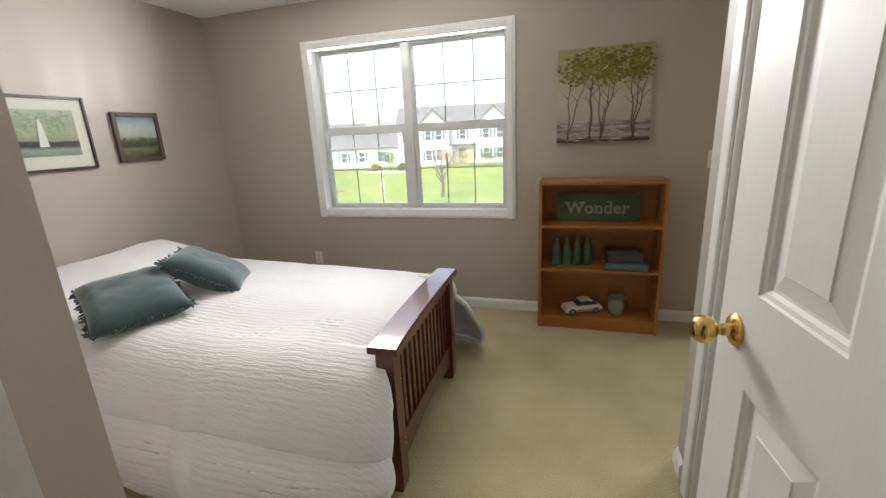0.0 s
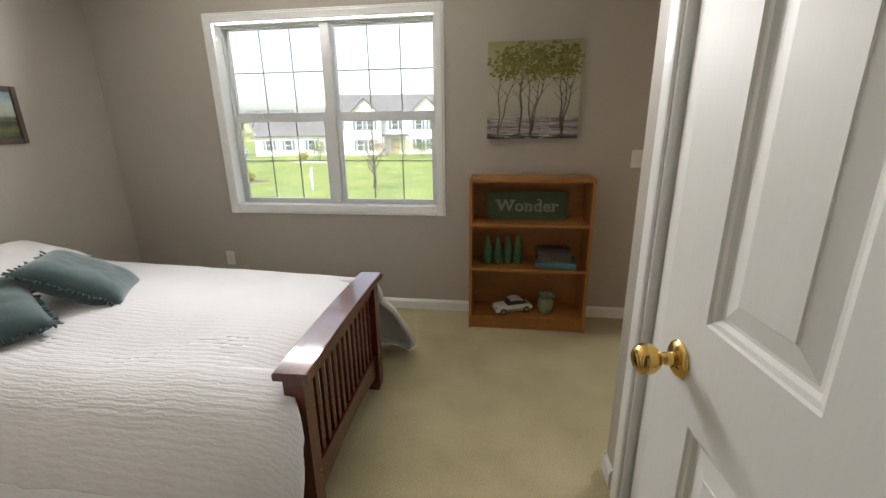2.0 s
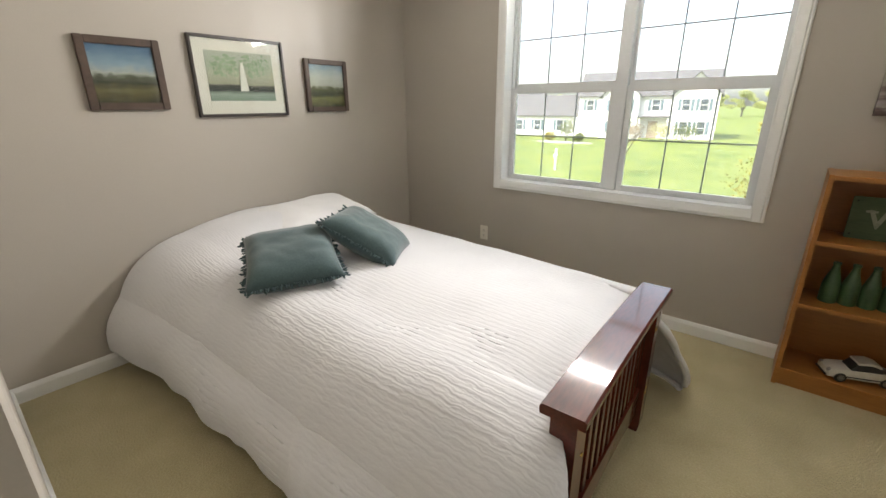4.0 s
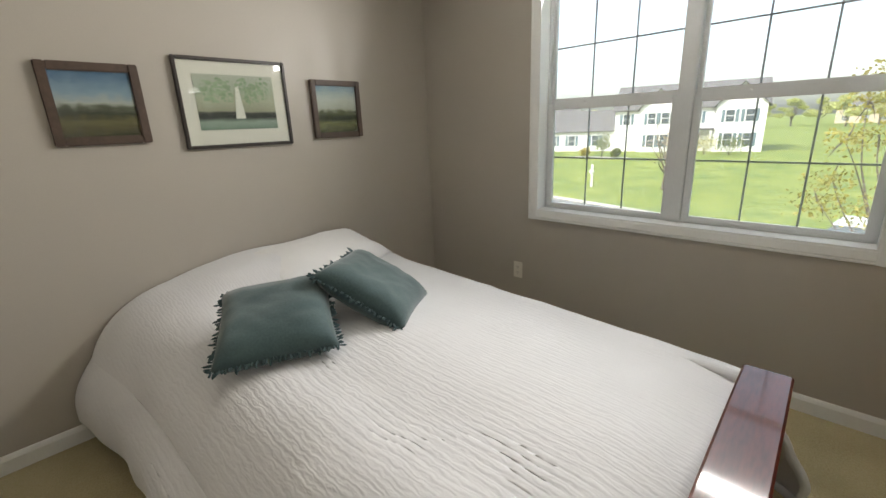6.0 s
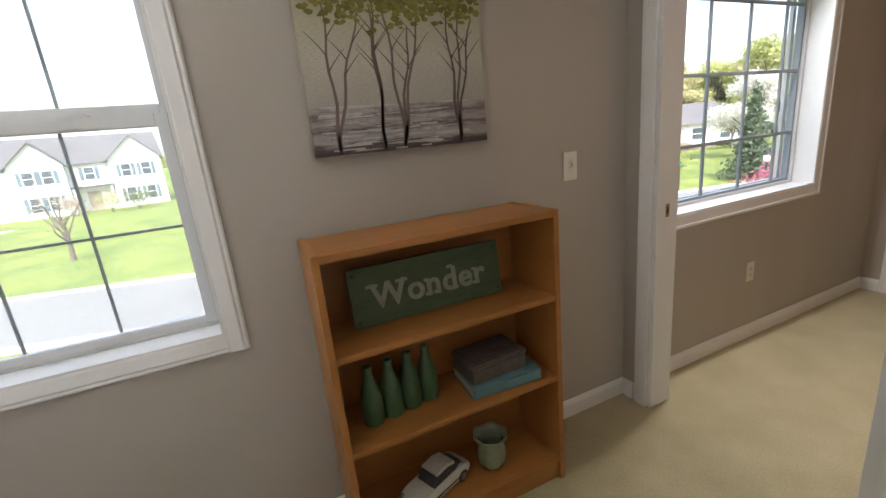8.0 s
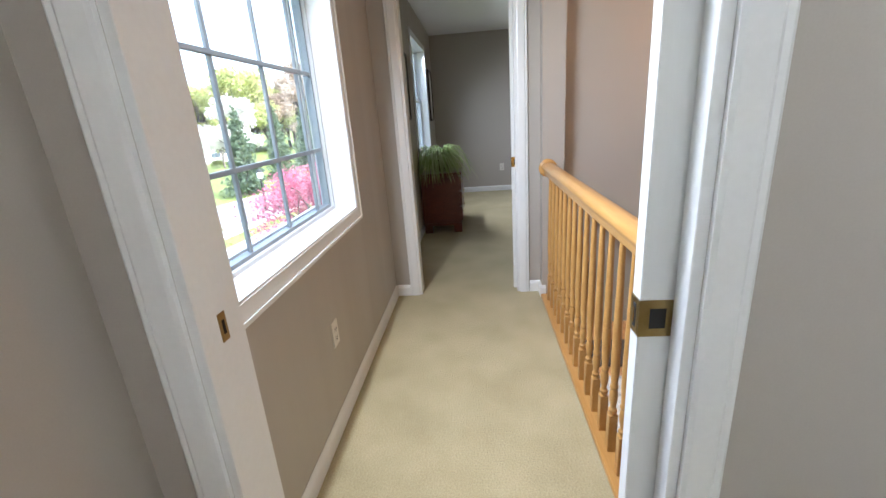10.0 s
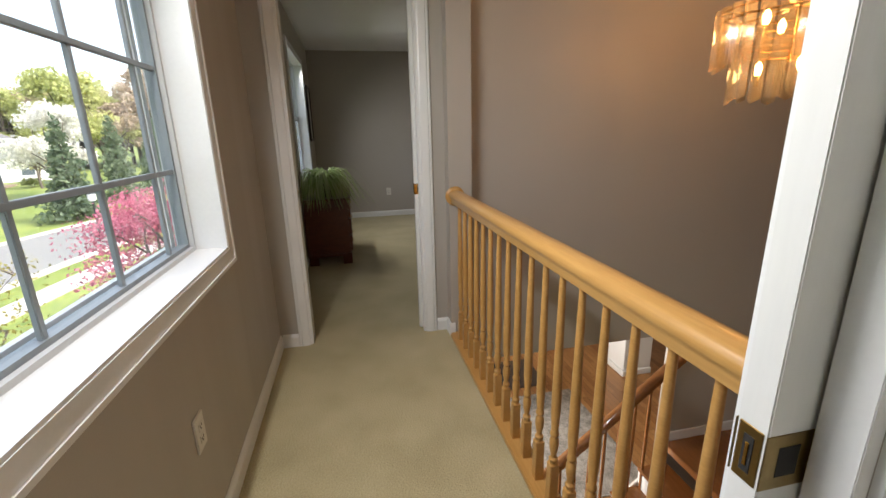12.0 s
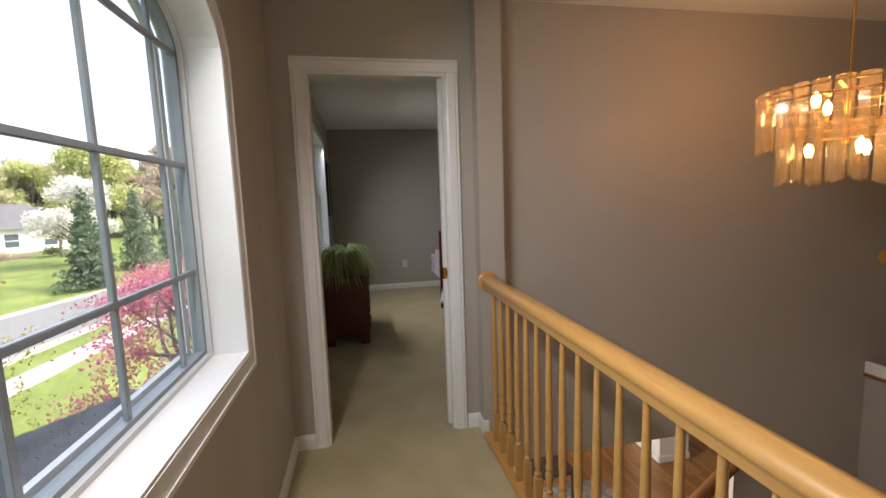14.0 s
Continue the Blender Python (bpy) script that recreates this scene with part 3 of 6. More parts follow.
    l.new(bp.outputs[0], n["Principled BSDF"].inputs["Normal"])
    return m


DUVET = seersucker()
BX0, BX1, BY0, BY1 = -4.16, -1.99, -2.02, -0.93   # mattress
ZT = 0.56


for inp, val in (("Coat Weight", 0.9), ("Coat IOR", 1.6), ("Coat Roughness", 0.08), ("Roughness", 0.35), ("Specular IOR Level", 0.15)):
    CHERRY.node_tree.nodes["Principled BSDF"].inputs[inp].default_value = val


def bed():
    t = thing("bed", pose(-1.86, -1.47, 0, 0, 0, 1.5), "dark cherry twin bed with slatted mission footboard", "bed")
    b = B()
    # cap: broad, gently arched board
    half, thick = 0.475, 0.030
    b2 = bmesh.new()
    N = 24
    rows = []
    for i in range(N + 1):
        y = -half + 2 * half * i / N
        z = 0.632 + 0.012 * (1 - (y / half) ** 2)
        rows.append([b2.verts.new(v) for v in ((-0.058, y, z), (0.058, y, z), (0.060, y, z + 0.006), (0.060, y, z + thick - 0.006), (0.054, y, z + thick), (-0.054, y, z + thick), (-0.060, y, z + thick - 0.006), (-0.060, y, z + 0.006))])
    for p, q in zip(rows, rows[1:]):
        for k in range(8):
            b2.faces.new((p[k], p[(k + 1) % 8], q[(k + 1) % 8], q[k]))
    b2.faces.new(rows[0])
    b2.faces.new(rows[-1][::-1])
    join(b, b2)
    part("cap_rail", b, CHERRY, t, "broad glossy dark cherry cap rail", True)
    for s in (-1, 1):
        b = B()
        y = s * 0.425
        # post with a curved bracket foot
        poly = [(-0.035, 0), (0.030, 0), (0.035, 0.03), (0.035, 0.632), (-0.035, 0.632)]
        prism(b, poly, 0.07, pose(0, y - 0.035, 0))
        part("post", b, CHERRY, t)
        b = B()
        box(b, -0.028, 0.040, y - s * 0.035 - 0.02, y - s * 0.035 + 0.02, 0.60, 0.633, 0.008)
        part("corbel", b, CHERRY, t)
        for z in (0.20, 0.225, 0.50):
            b = B()
            lathe(b, [(0.0065, 0), (0.006, 0.003), (0.003, 0.004)], pose(0.0345, y - s * 0.02, z, 0, 90, 0), 12)
            part("bolt", b, BRASS, t, "", True)
    b = B()
    box(b, -0.014, 0.016, -0.39, 0.39, 0.56, 0.632, 0.003)
    part("upper_rail", b, CHERRY, t)
    b = B()
    pl = [(-0.39, 0.085)] + [(-0.39 + 0.78 * k / 20, 0.085 + 0.035 * math.sin(math.pi * k / 20)) for k in range(1, 20)] + [(0.39, 0.085), (0.39, 0.215), (-0.39, 0.215)]
    prism(b, pl, 0.030, pose(0.016, 0, 0, 0, 0, 90))
    part("lower_rail", b, CHERRY, t)
    for k in range(13):
        y = -0.36 + 0.72 * k / 12
        b = B()
        box(b, -0.006, 0.008, y - 0.015, y + 0.015, 0.212, 0.562, 0.002)
        part("slat", b, CHERRY, t)
    b = B()
    for s in (-1, 1):
        box(b, -2.28, -0.03, s * 0.50 - 0.012, s * 0.50 + 0.012, 0.18, 0.32, 0.003)
    part("side_rail", b, CHERRY, t)
    b = B()
    box(b, -2.33, -2.28, -0.5, 0.5, 0.0, 0.62, 0.006)
    part("headboard", b, CHERRY, t)
    return t


bed()
b = B()
box(b, BX0, BX1, BY0, BY1, 0.30, ZT - 0.07, 0.05, 4)
tagged(finish("mattress", b, LINEN, True), "white mattress under the duvet on the bed", "mattress")


def duvet():
    """A thick cover over the mattress: soft shoulders, a full drape down both long sides, loose corners bulging past the footboard."""
    nu, nv = 250, 400
    rnd = noise.noise
    cy = -1.47
    verts, faces = [], []
    for i in range(nu + 1):
        u = i / nu
        x = -4.205 + u * 2.295
        for j in range(nv + 1):
            v = -1 + 2 * j / nv
            side = -1 if v < 0 else 1
            half, r, drop = (0.705 + 0.09 * math.exp(-(u / 0.16) ** 2), 0.33, 0.29) if side < 0 else (0.80, 0.18, 0.41)
            flat = half - r
            fl = 0.34 - 0.10 * u if side < 0 else 0.14 + 0.42 * max(0, u - 0.6)
            turn = math.acos(fl)
            arc = r * turn
            d = abs(v) * (flat + arc + drop)
            if d < flat:
                yy, zz, k = d, 0.0, 0.0
            elif d < flat + arc:
                a = (d - flat) / r
                yy, zz, k = flat + r * math.sin(a), -r * (1 - math.cos(a)), 0.0
            else:
                k = d - flat - arc
                yy, zz = flat + r * math.sin(turn) + k * fl, -r * (1 - fl) - k * math.sin(turn)
            z = 0.605 - 0.02 * u + zz
            top = max(0.0, 1 - k / 0.12)
            kk = min(1.0, k / drop)
            # rounded loft, narrower at the foot, fuller half way down the drape
            q = min(1.0, d / flat)
            z -= 0.028 * q * q * (3 - 2 * q) * top
            narrow = 1 - (0.05 if side < 0 else 0.10) * max(0, u - 0.25) / 0.75 * (1 if k == 0 else max(0.3, 1 - k * 1.2))
            yy += 0.035 * math.sin(math.pi * kk) * (1 if side < 0 else 0.6)
            # raised over the head end
            hump = math.exp(-(max(0.0, x + 4.02) / 0.22) ** 2.4)
            span = 1 / (1 + math.exp((d - (0.42 if side < 0 else 0.60)) / 0.09))
            z += 0.085 * hump * span + 0.02 * hump * top
            # creases, soft lumps and puckered seersucker ridges
            y = cy + side * yy * narrow
            z += (rnd((x * 1.8, y * 1.8, 0.3)) * 0.014 + rnd((x * 4.7, y * 4.7, 2.0)) * 0.005) * (0.35 + 0.65 * top)
            z += 0.012 * math.exp(-((x + 3.60 + 0.25 * (y + 1.5)) / 0.030) ** 2) * top * (1 if y < -1.6 else 0.2)
            s = side * d
            wob = 5 * rnd((x * 2.0, s * 2.0, 8)) + 3.6 * rnd((x * 7, s * 5, 1)) + 0.8 * rnd((x * 22, s * 12, 3))
            live = max(0.4, 0.85 + 0.7 * rnd((x * 5.2, s * 7, 4))) * (0.4 + 0.6 * max(0.0, min(1.0, (u - 0.1) / 0.4)))
            pucker = 0.0008 * (0.45 + 0.55 * max(0.0, min(1.0, (0.15 - s) / 0.4))) * math.sin(s * 235 + wob) * live * (1 - 0.8 * hump)
            z += pucker * (0.25 + 0.75 * top)
            fold = math.sin(x * 7 + 4 * rnd((x * 1.1, side * 3, 5))) * 0.6 + math.sin(x * 17 + 3 * rnd((x * 2.5, side * 7, 1))) * 0.25
            y += side * (k * 0.10 * fold + pucker * 1.1 * (1 - top))
            # crumpled folds running down the drape near the foot
            crease = max(0.0, rnd((x * 6.5 + s * 1.8, s * 1.3, 11))) ** 2 * min(1.0, d / flat) ** 3 * min(1.0, u * 1.4)
            y += side * 0.10 * crease * (0.3 + kk)
            z += 0.05 * k * math.sin(x * 5.0 + side)
            x2 = x
            e = max(0.0, (u - 0.86) / 0.14)
            e = e * e * (3 - 2 * e)
            if d > flat:
                f = min(1.0, (d - flat) / (arc * (0.8 if side > 0 else 0.6)))
                q = min(1.0, kk * 1.4)
                out = 0.05 * f + 0.135 * q * q * (3 - 2 * q) if side > 0 else f * (0.135 + 0.045 * math.sin(math.pi * q) - 0.06 * kk)
                x2 += e * (out + 0.035 * f * rnd((s * 7, 2.0, side * 4)))
                # the loose end rolls inward, closing the corner
                roll = max(0.0, (u - 0.94) / 0.06)
                y -= side * (0.10 if side > 0 else 0.06) * f * roll * roll
                x2 -= 0.03 * f * roll ** 4
            else:
                z -= 0.030 * e * e + 0.20 * max(0.0, (u - 0.985) / 0.015)
            verts.append((x2, y, max(z, 0.045)))
    w = nv + 1
    for i in range(nu):
        for j in range(nv):
            faces.append((i * w + j, i * w + j + 1, (i + 1) * w + j + 1, (i + 1) * w + j))
    me = bpy.data.meshes.new("duvet")
    me.from_pydata(verts, [], faces)
    me.materials.append(DUVET)
    me.polygons.foreach_set("use_smooth", [True] * len(me.polygons))
    ob = new("duvet", me)
    so = ob.modifiers.new("thick", "SOLIDIFY")
    so.thickness, so.offset = 0.03, -1
    tagged(ob, "white rippled cotton duvet draped over the bed", "duvet")
    # plump rolled hem round the hanging edges
    for edge in (0, nv):
        b = B()
        pts = [Vector(verts[i * w + edge]) for i in range(0, nu + 1, 2)]
        rings = []
        for q, p in enumerate(pts):
            t = (pts[min(q + 1, len(pts) - 1)] - pts[max(q - 1, 0)]).normalized()
            n1 = t.cross(Vector((0.3, 0.2, 1))).normalized()
            n2 = t.cross(n1).normalized()
            c = p + Vector((0, -0.015 if edge else 0.015, 0))
            rings.append([b.verts.new(c + (n1 * math.cos(a) + n2 * math.sin(a)) * 0.0155) for a in (0, 0.785, 1.57, 2.356, 3.14, 3.927, 4.71, 5.5)])
        for p, q in zip(rings, rings[1:]):
            for k in range(8):
                b.faces.new((p[k], p[(k + 1) % 8], q[(k + 1) % 8], q[k]))
        part("hem", b, DUVET, ob, "plump stitched white hem", "all")
    return ob


duvet()

TEAL = shade("teal_velvet", (0.022, 0.050, 0.053, 1), (0.060, 0.105, 0.108, 1), rough=0.75, scale=5, fine=120, bump=0.3, depth=0.002, sheen=0.4)
FRINGE = shade("teal_fringe", (0.025, 0.05, 0.055, 1), (0.07, 0.11, 0.115, 1), rough=0.9, scale=20, fine=200, bump=0.2)


def cushion_mesh(w, h, t, n=28):
    b = B()
    for s in (1, -1):
        g = []
        for i in range(n + 1):
            row = []
            for j in range(n + 1):
                u, v = -1 + 2 * i / n, -1 + 2 * j / n
                x = u * w / 2 * (1 - 0.06 * (1 - v * v) * u * u)
                y = v * h / 2 * (1 - 0.06 * (1 - u * u) * v * v)
                f = ((1 - u ** 4) * (1 - v ** 4)) ** 0.55
                z = s * t / 2 * f + (0.008 * noise.noise((x * 9, y * 9, s * 3)) + 0.004 * noise.noise((x * 24, y * 24, s * 5))) * f
                row.append(b.verts.new((x, y, z)))
            g.append(row)
        for i in range(n):
            for j in range(n):
                b.faces.new((g[i][j], g[i + 1][j], g[i + 1][j + 1], g[i][j + 1]))
    bmesh.ops.remove_doubles(b, verts=b.verts[:], dist=1e-4)
    return b


def fringe_mesh(w, h, seed):
    """Short twisted tassels set close along all four edges."""
    rng = random.Random(seed)
    b = B()
    def edge(u, v):
        return u * w / 2 * (1 - 0.06 * (1 - v * v) * u * u), v * h / 2 * (1 - 0.06 * (1 - u * u) * v * v)
    for side in range(4):
        for k in range(46):
            f = -1 + 2 * (k + 0.5) / 46
            u, v = ((f, 1), (f, -1), (1, f), (-1, f))[side]
            x, y = edge(u, v)
            ox, oy = ((0, 1), (0, -1), (1, 0), (-1, 0))[side]
            ln = rng.uniform(0.012, 0.024)
            jx, jy = rng.uniform(-0.010, 0.010), rng.uniform(-0.010, 0.010)
            p = Vector((x - ox * 0.006, y - oy * 0.006, 0))
            q = Vector((x + ox * ln + jx, y + oy * ln + jy, rng.uniform(-0.014, 0.008)))
            d = (q - p)
            s1 = d.cross(Vector((0, 0, 1))).normalized() * 0.0045
            s2 = d.cross(s1).normalized() * 0.0045
            a = [b.verts.new(p + o * 0.6) for o in (s1, s2, -s1, -s2)]
            m = [b.verts.new(p.lerp(q, 0.75) + o * 1.15) for o in (s1, s2, -s1, -s2)]
            e = b.verts.new(q)
            for i in range(4):
                b.faces.new((a[i], a[(i + 1) % 4], m[(i + 1) % 4], m[i]))
                b.faces.new((m[i], m[(i + 1) % 4], e))
    return b


def cushion(m, label, seed):
    t = thing("cushion", m, label, "cushion", "cushions on the bed")
    part("cover", cushion_mesh(0.42, 0.42, 0.16), TEAL, t, "", "all")
    part("fringe", fringe_mesh(0.42, 0.42, seed), FRINGE, t, "short dark teal tassel fringe")
    return t


cushion(pose(-3.27, -1.78, 0.695, 3, 17, -28), "dark teal velvet cushion with tasselled edge, lying on the duvet", 3)
cushion(pose(-3.20, -1.365, 0.714, -4, 30, 31), "teal velvet cushion with tasselled edge, leaning on another", 4)

# pillow under the cover's head end
b = cushion_mesh(0.44, 0.74, 0.15)
pl = finish("pillow", b, LINEN, "all")
pl.matrix_world = pose(-3.95, -1.20, 0.672, 2, 11, 2)
tagged(pl, "plump white cotton pillow at the head of the bed", "pillow")


# ---- bookcase ----
KX0, KX1, KY, KH = -1.41, -0.612, -0.281, 1.065


def bookcase():
    t = thing("bookcase", pose((KX0 + KX1) / 2, -0.015, 0), "honey wood bookcase with three open shelves", "bookcase")
    w, d = (KX1 - KX0) / 2, KY + 0.015
    for s in (-1, 1):
        b = B()
        box(b, min(s * w, s * (w - 0.02)), max(s * w, s * (w - 0.02)), d, 0, 0, KH, 0.0015)
        part("side_panel", b, PINE, t)
    b = B()
    box(b, -w + 0.02, w - 0.02, d + 0.002, 0, KH - 0.024, KH - 0.003, 0.0015)
    part("top_panel", b, PINE, t)
    for z in (0.075, 0.432, 0.745):
        b = B()
        box(b, -w + 0.02, w - 0.02, d + 0.004, -0.006, z, z + 0.02, 0.0015)
        part("shelf", b, PINE, t)
    b = B()
    box(b, -w + 0.02, w - 0.02, d + 0.014, d + 0.030, 0, 0.075, 0.0015)
    part("plinth", b, PINE, t)
    b = B()
    box(b, -w + 0.02, w - 0.02, -0.006, -0.001, 0.02, KH - 0.024)
    part("back_panel", b, PINE, t)
    return t


bookcase()


# ---- painted and printed surfaces ----
def banded(name, stops, axis="Z", warp=0.12, scale=3.0, rough=0.7, stretch=(1, 1, 1), fine=40, blend=0.25):
    """Paint laid in bands along one axis (0 to 1 over the thing), the edges broken up by brushwork."""
    m = bpy.data.materials.new(name)
    m.use_nodes = True
    n, l = m.node_tree.nodes, m.node_tree.links
    p = n["Principled BSDF"]
    p.inputs["Roughness"].default_value = rough
    tc, sp, nz, mp = n.new("ShaderNodeTexCoord"), n.new("ShaderNodeSeparateXYZ"), n.new("ShaderNodeTexNoise"), n.new("ShaderNodeMapping")
    mp.inputs["Scale"].default_value = stretch
    l.new(tc.outputs["Generated"], sp.inputs[0])
    l.new(tc.outputs["Generated"], mp.inputs["Vector"])
    l.new(mp.outputs[0], nz.inputs["Vector"])
    nz.inputs["Scale"].default_value = scale
    nz.inputs["Detail"].default_value = 6
    ma = n.new("ShaderNodeMath")
    ma.operation = "MULTIPLY_ADD"
    l.new(nz.outputs["Fac"], ma.inputs[0])
    ma.inputs[1].default_value = warp * 2
    ad = n.new("ShaderNodeMath")
    ad.operation = "SUBTRACT"
    l.new(sp.outputs[axis], ad.inputs[0])
    ad.inputs[1].default_value = warp
    l.new(ad.outputs[0], ma.inputs[2])
    r = n.new("ShaderNodeValToRGB")
    e = r.color_ramp.elements
    while len(e) < len(stops):
        e.new(0.5)
    for k, (pos, col) in enumerate(stops):
        e[k].position = pos
        e[k].color = (*col, 1)
    l.new(ma.outputs[0], r.inputs[0])
    n2 = n.new("ShaderNodeTexNoise")
    n2.inputs["Scale"].default_value = fine
    l.new(mp.outputs[0], n2.inputs["Vector"])
    mx = n.new("ShaderNodeMix")
    mx.data_type = "RGBA"
    mx.blend_type = "MULTIPLY"
    mx.inputs[0].default_value = blend
    l.new(r.outputs[0], mx.inputs[6])
    l.new(n2.outputs["Fac"], mx.inputs[7])
    l.new(mx.outputs[2], p.inputs["Base Color"])
    bp = n.new("ShaderNodeBump")
    bp.inputs["Strength"].default_value = 0.2
    bp.inputs["Distance"].default_value = 0.001
    l.new(n2.outputs["Fac"], bp.inputs["Height"])
    l.new(bp.outputs[0], p.inputs["Normal"])
    return m


def daubs(b, rng, n, cx, cz, rx, rz, size, y, keep=None):
    """Flat irregular strokes of paint scattered in an ellipse, on the plane y."""
    for k in range(n):
        while True:
            u, v = rng.uniform(-1, 1), rng.uniform(-1, 1)
            if u * u + v * v < 1:
                break
        x, z = cx + u * rx, cz + v * rz
        if keep and not keep(x, z):
            continue
        r, a0 = size * rng.uniform(0.4, 1.2), rng.uniform(0, 6)
        e = rng.uniform(0.4, 0.9)
        vs = [b.verts.new((x + r * math.cos(a0 + t) * rng.uniform(0.6, 1), y - 0.00002 * k, z + e * r * math.sin(a0 + t) * rng.uniform(0.6, 1))) for t in (0, 1.05, 2.1, 3.15, 4.2, 5.25)]
        b.faces.new(vs)


def stroke(b, pts, w0, w1, y):
    n = len(pts)
    prev = None
    for i, (x, z) in enumerate(pts):
        w = (w0 + (w1 - w0) * i / (n - 1)) / 2
        q = (b.verts.new((x - w, y, z)), b.verts.new((x + w, y, z)))
        if prev:
            b.faces.new((prev[0], prev[1], q[1], q[0]))
        prev = q


def flat_paint(name, c0, c1, fine=60):
    return shade(name, (*c0, 1), (*c1, 1), rough=0.65, scale=14, fine=fine, bump=0.25, depth=0.001, island=True)


OLIVE = flat_paint("olive_leaf_paint", (0.12, 0.11, 0.018), (0.29, 0.25, 0.055))
BARK = flat_paint("umber_trunk_paint", (0.060, 0.040, 0.034), (0.17, 0.12, 0.10))
WASH = flat_paint("grey_umber_ground_paint", (0.10, 0.075, 0.070), (0.46, 0.44, 0.42))
CANVAS = banded("painted_canvas", [(0.0, (0.07, 0.045, 0.045)), (0.035, (0.12, 0.085, 0.085)), (0.06, (0.44, 0.41, 0.37)), (0.10, (0.40, 0.36, 0.36)), (0.125, (0.15, 0.10, 0.105)), (0.15, (0.46, 0.42, 0.39)), (0.19, (0.20, 0.14, 0.14)), (0.22, (0.50, 0.46, 0.40)), (0.45, (0.62, 0.58, 0.47)), (0.72, (0.55, 0.50, 0.34)), (1.0, (0.42, 0.39, 0.17))], warp=0.06, scale=4, stretch=(1.2, 1, 7), blend=0.5)


def tree_painting():
    t = thing("painting", pose(-1.014, -0.002, 1.303), "square canvas painting of olive-leaved trees, hung unframed", "painting")
    w, h, d = 0.298, 0.603, -0.034
    b = B()
    box(b, -w, w, d, 0, 0, h, 0.002)
    part("canvas", b, CANVAS, t)
    y = d - 0.0012
    for base, lines in ((-0.22, ((0.0, 0.0, 0.42), (0.10, 0.3, 0.40))), (-0.075, ((0.0, 0.0, 0.44), (-0.008, 0.1, 0.42))), (-0.01, ((-0.03, 0.2, 0.44), (0.09, 0.2, 0.42), (0.05, 0.35, 0.36))), (0.19, ((-0.02, 0.2, 0.40), (0.07, 0.2, 0.39), (0.03, 0.25, 0.43)))):
        for dx, bend, top in lines:
            b = B()
            pts = [(base + dx * (k / 9) ** (1 + bend) + 0.006 * math.sin(k * 1.3 + base * 40), 0.012 + (top - 0.012) * k / 9) for k in range(10)]
            stroke(b, pts, 0.012, 0.005, y)
            for q in (5, 6, 7):
                x0, z0 = pts[q]
                way = 1 if (q + int(base * 100)) % 2 else -1
                stroke(b, [(x0 + way * 0.011 * i ** 1.15, z0 + 0.016 * i) for i in range(5)], 0.005, 0.0022, y - 0.0001)
            part("painted_trunk", b, BARK, t, "thin dark brown painted trunk")
    rng = random.Random(5)
    b = B()
    for k in range(150):
        z = 0.135 * rng.random() ** 0.8 + 0.003
        ln, x = rng.uniform(0.03, 0.15), rng.uniform(-w + 0.01, w - 0.16)
        hh = rng.uniform(0.0015, 0.006)
        b.faces.new([b.verts.new((x + dx, y + 0.0007 - 0.000003 * k, z + dz)) for dx, dz in ((0, 0), (ln, rng.uniform(-0.003, 0.003)), (ln * 0.97, hh), (ln * 0.05, hh))])
    tagged(part("painted_ground", b, WASH, t), "broken grey and umber brush strokes", "", "", "stuff")
    b = B()
    for cx, cz, rx, rz, n in ((-0.19, 0.47, 0.11, 0.10, 110), (-0.05, 0.50, 0.13, 0.10, 150), (0.10, 0.49, 0.13, 0.11, 150), (0.22, 0.48, 0.08, 0.10, 110), (0.0, 0.46, 0.29, 0.07, 190), (0.02, 0.40, 0.27, 0.06, 60)):
        daubs(b, rng, n, cx, cz, rx, rz, 0.017, y - 0.0012, lambda x, z: abs(x) < w - 0.004 and z < h - 0.004)
    part("foliage", b, OLIVE, t, "olive green dabbed foliage")
    return t


tree_painting()

FRAMEWOOD = shade("dark_walnut_frame", (0.040, 0.024, 0.016, 1), (0.10, 0.062, 0.042, 1), rough=0.5, scale=9, fine=60, bump=0.2, depth=0.001, stretch=(1, 4, 1))
BLACKFRAME = shade("black_brown_frame", (0.022, 0.016, 0.013, 1), (0.045, 0.032, 0.026, 1), rough=0.4, scale=9, fine=60, bump=0.1)
MAT = shade("cream_mat_board", (0.66, 0.64, 0.57, 1), (0.71, 0.69, 0.62, 1), rough=0.85, scale=5, fine=150, bump=0.05)
SKY1 = banded("landscape_print_a", [(0.0, (0.035, 0.035, 0.012)), (0.24, (0.15, 0.13, 0.05)), (0.36, (0.030, 0.034, 0.018)), (0.44, (0.10, 0.11, 0.07)), (0.52, (0.42, 0.43, 0.38)), (0.66, (0.24, 0.34, 0.42)), (1.0, (0.06, 0.14, 0.25))], warp=0.14, scale=6, stretch=(1, 1, 1.6))
SKY2 = banded("landscape_print_b", [(0.0, (0.04, 0.05, 0.016)), (0.20, (0.20, 0.20, 0.07)), (0.32, (0.03, 0.04, 0.016)), (0.42, (0.10, 0.11, 0.05)), (0.50, (0.46, 0.47, 0.40)), (0.7, (0.56, 0.60, 0.56)), (1.0, (0.24, 0.36, 0.46))], warp=0.14, scale=6, stretch=(1, 1, 1.6))
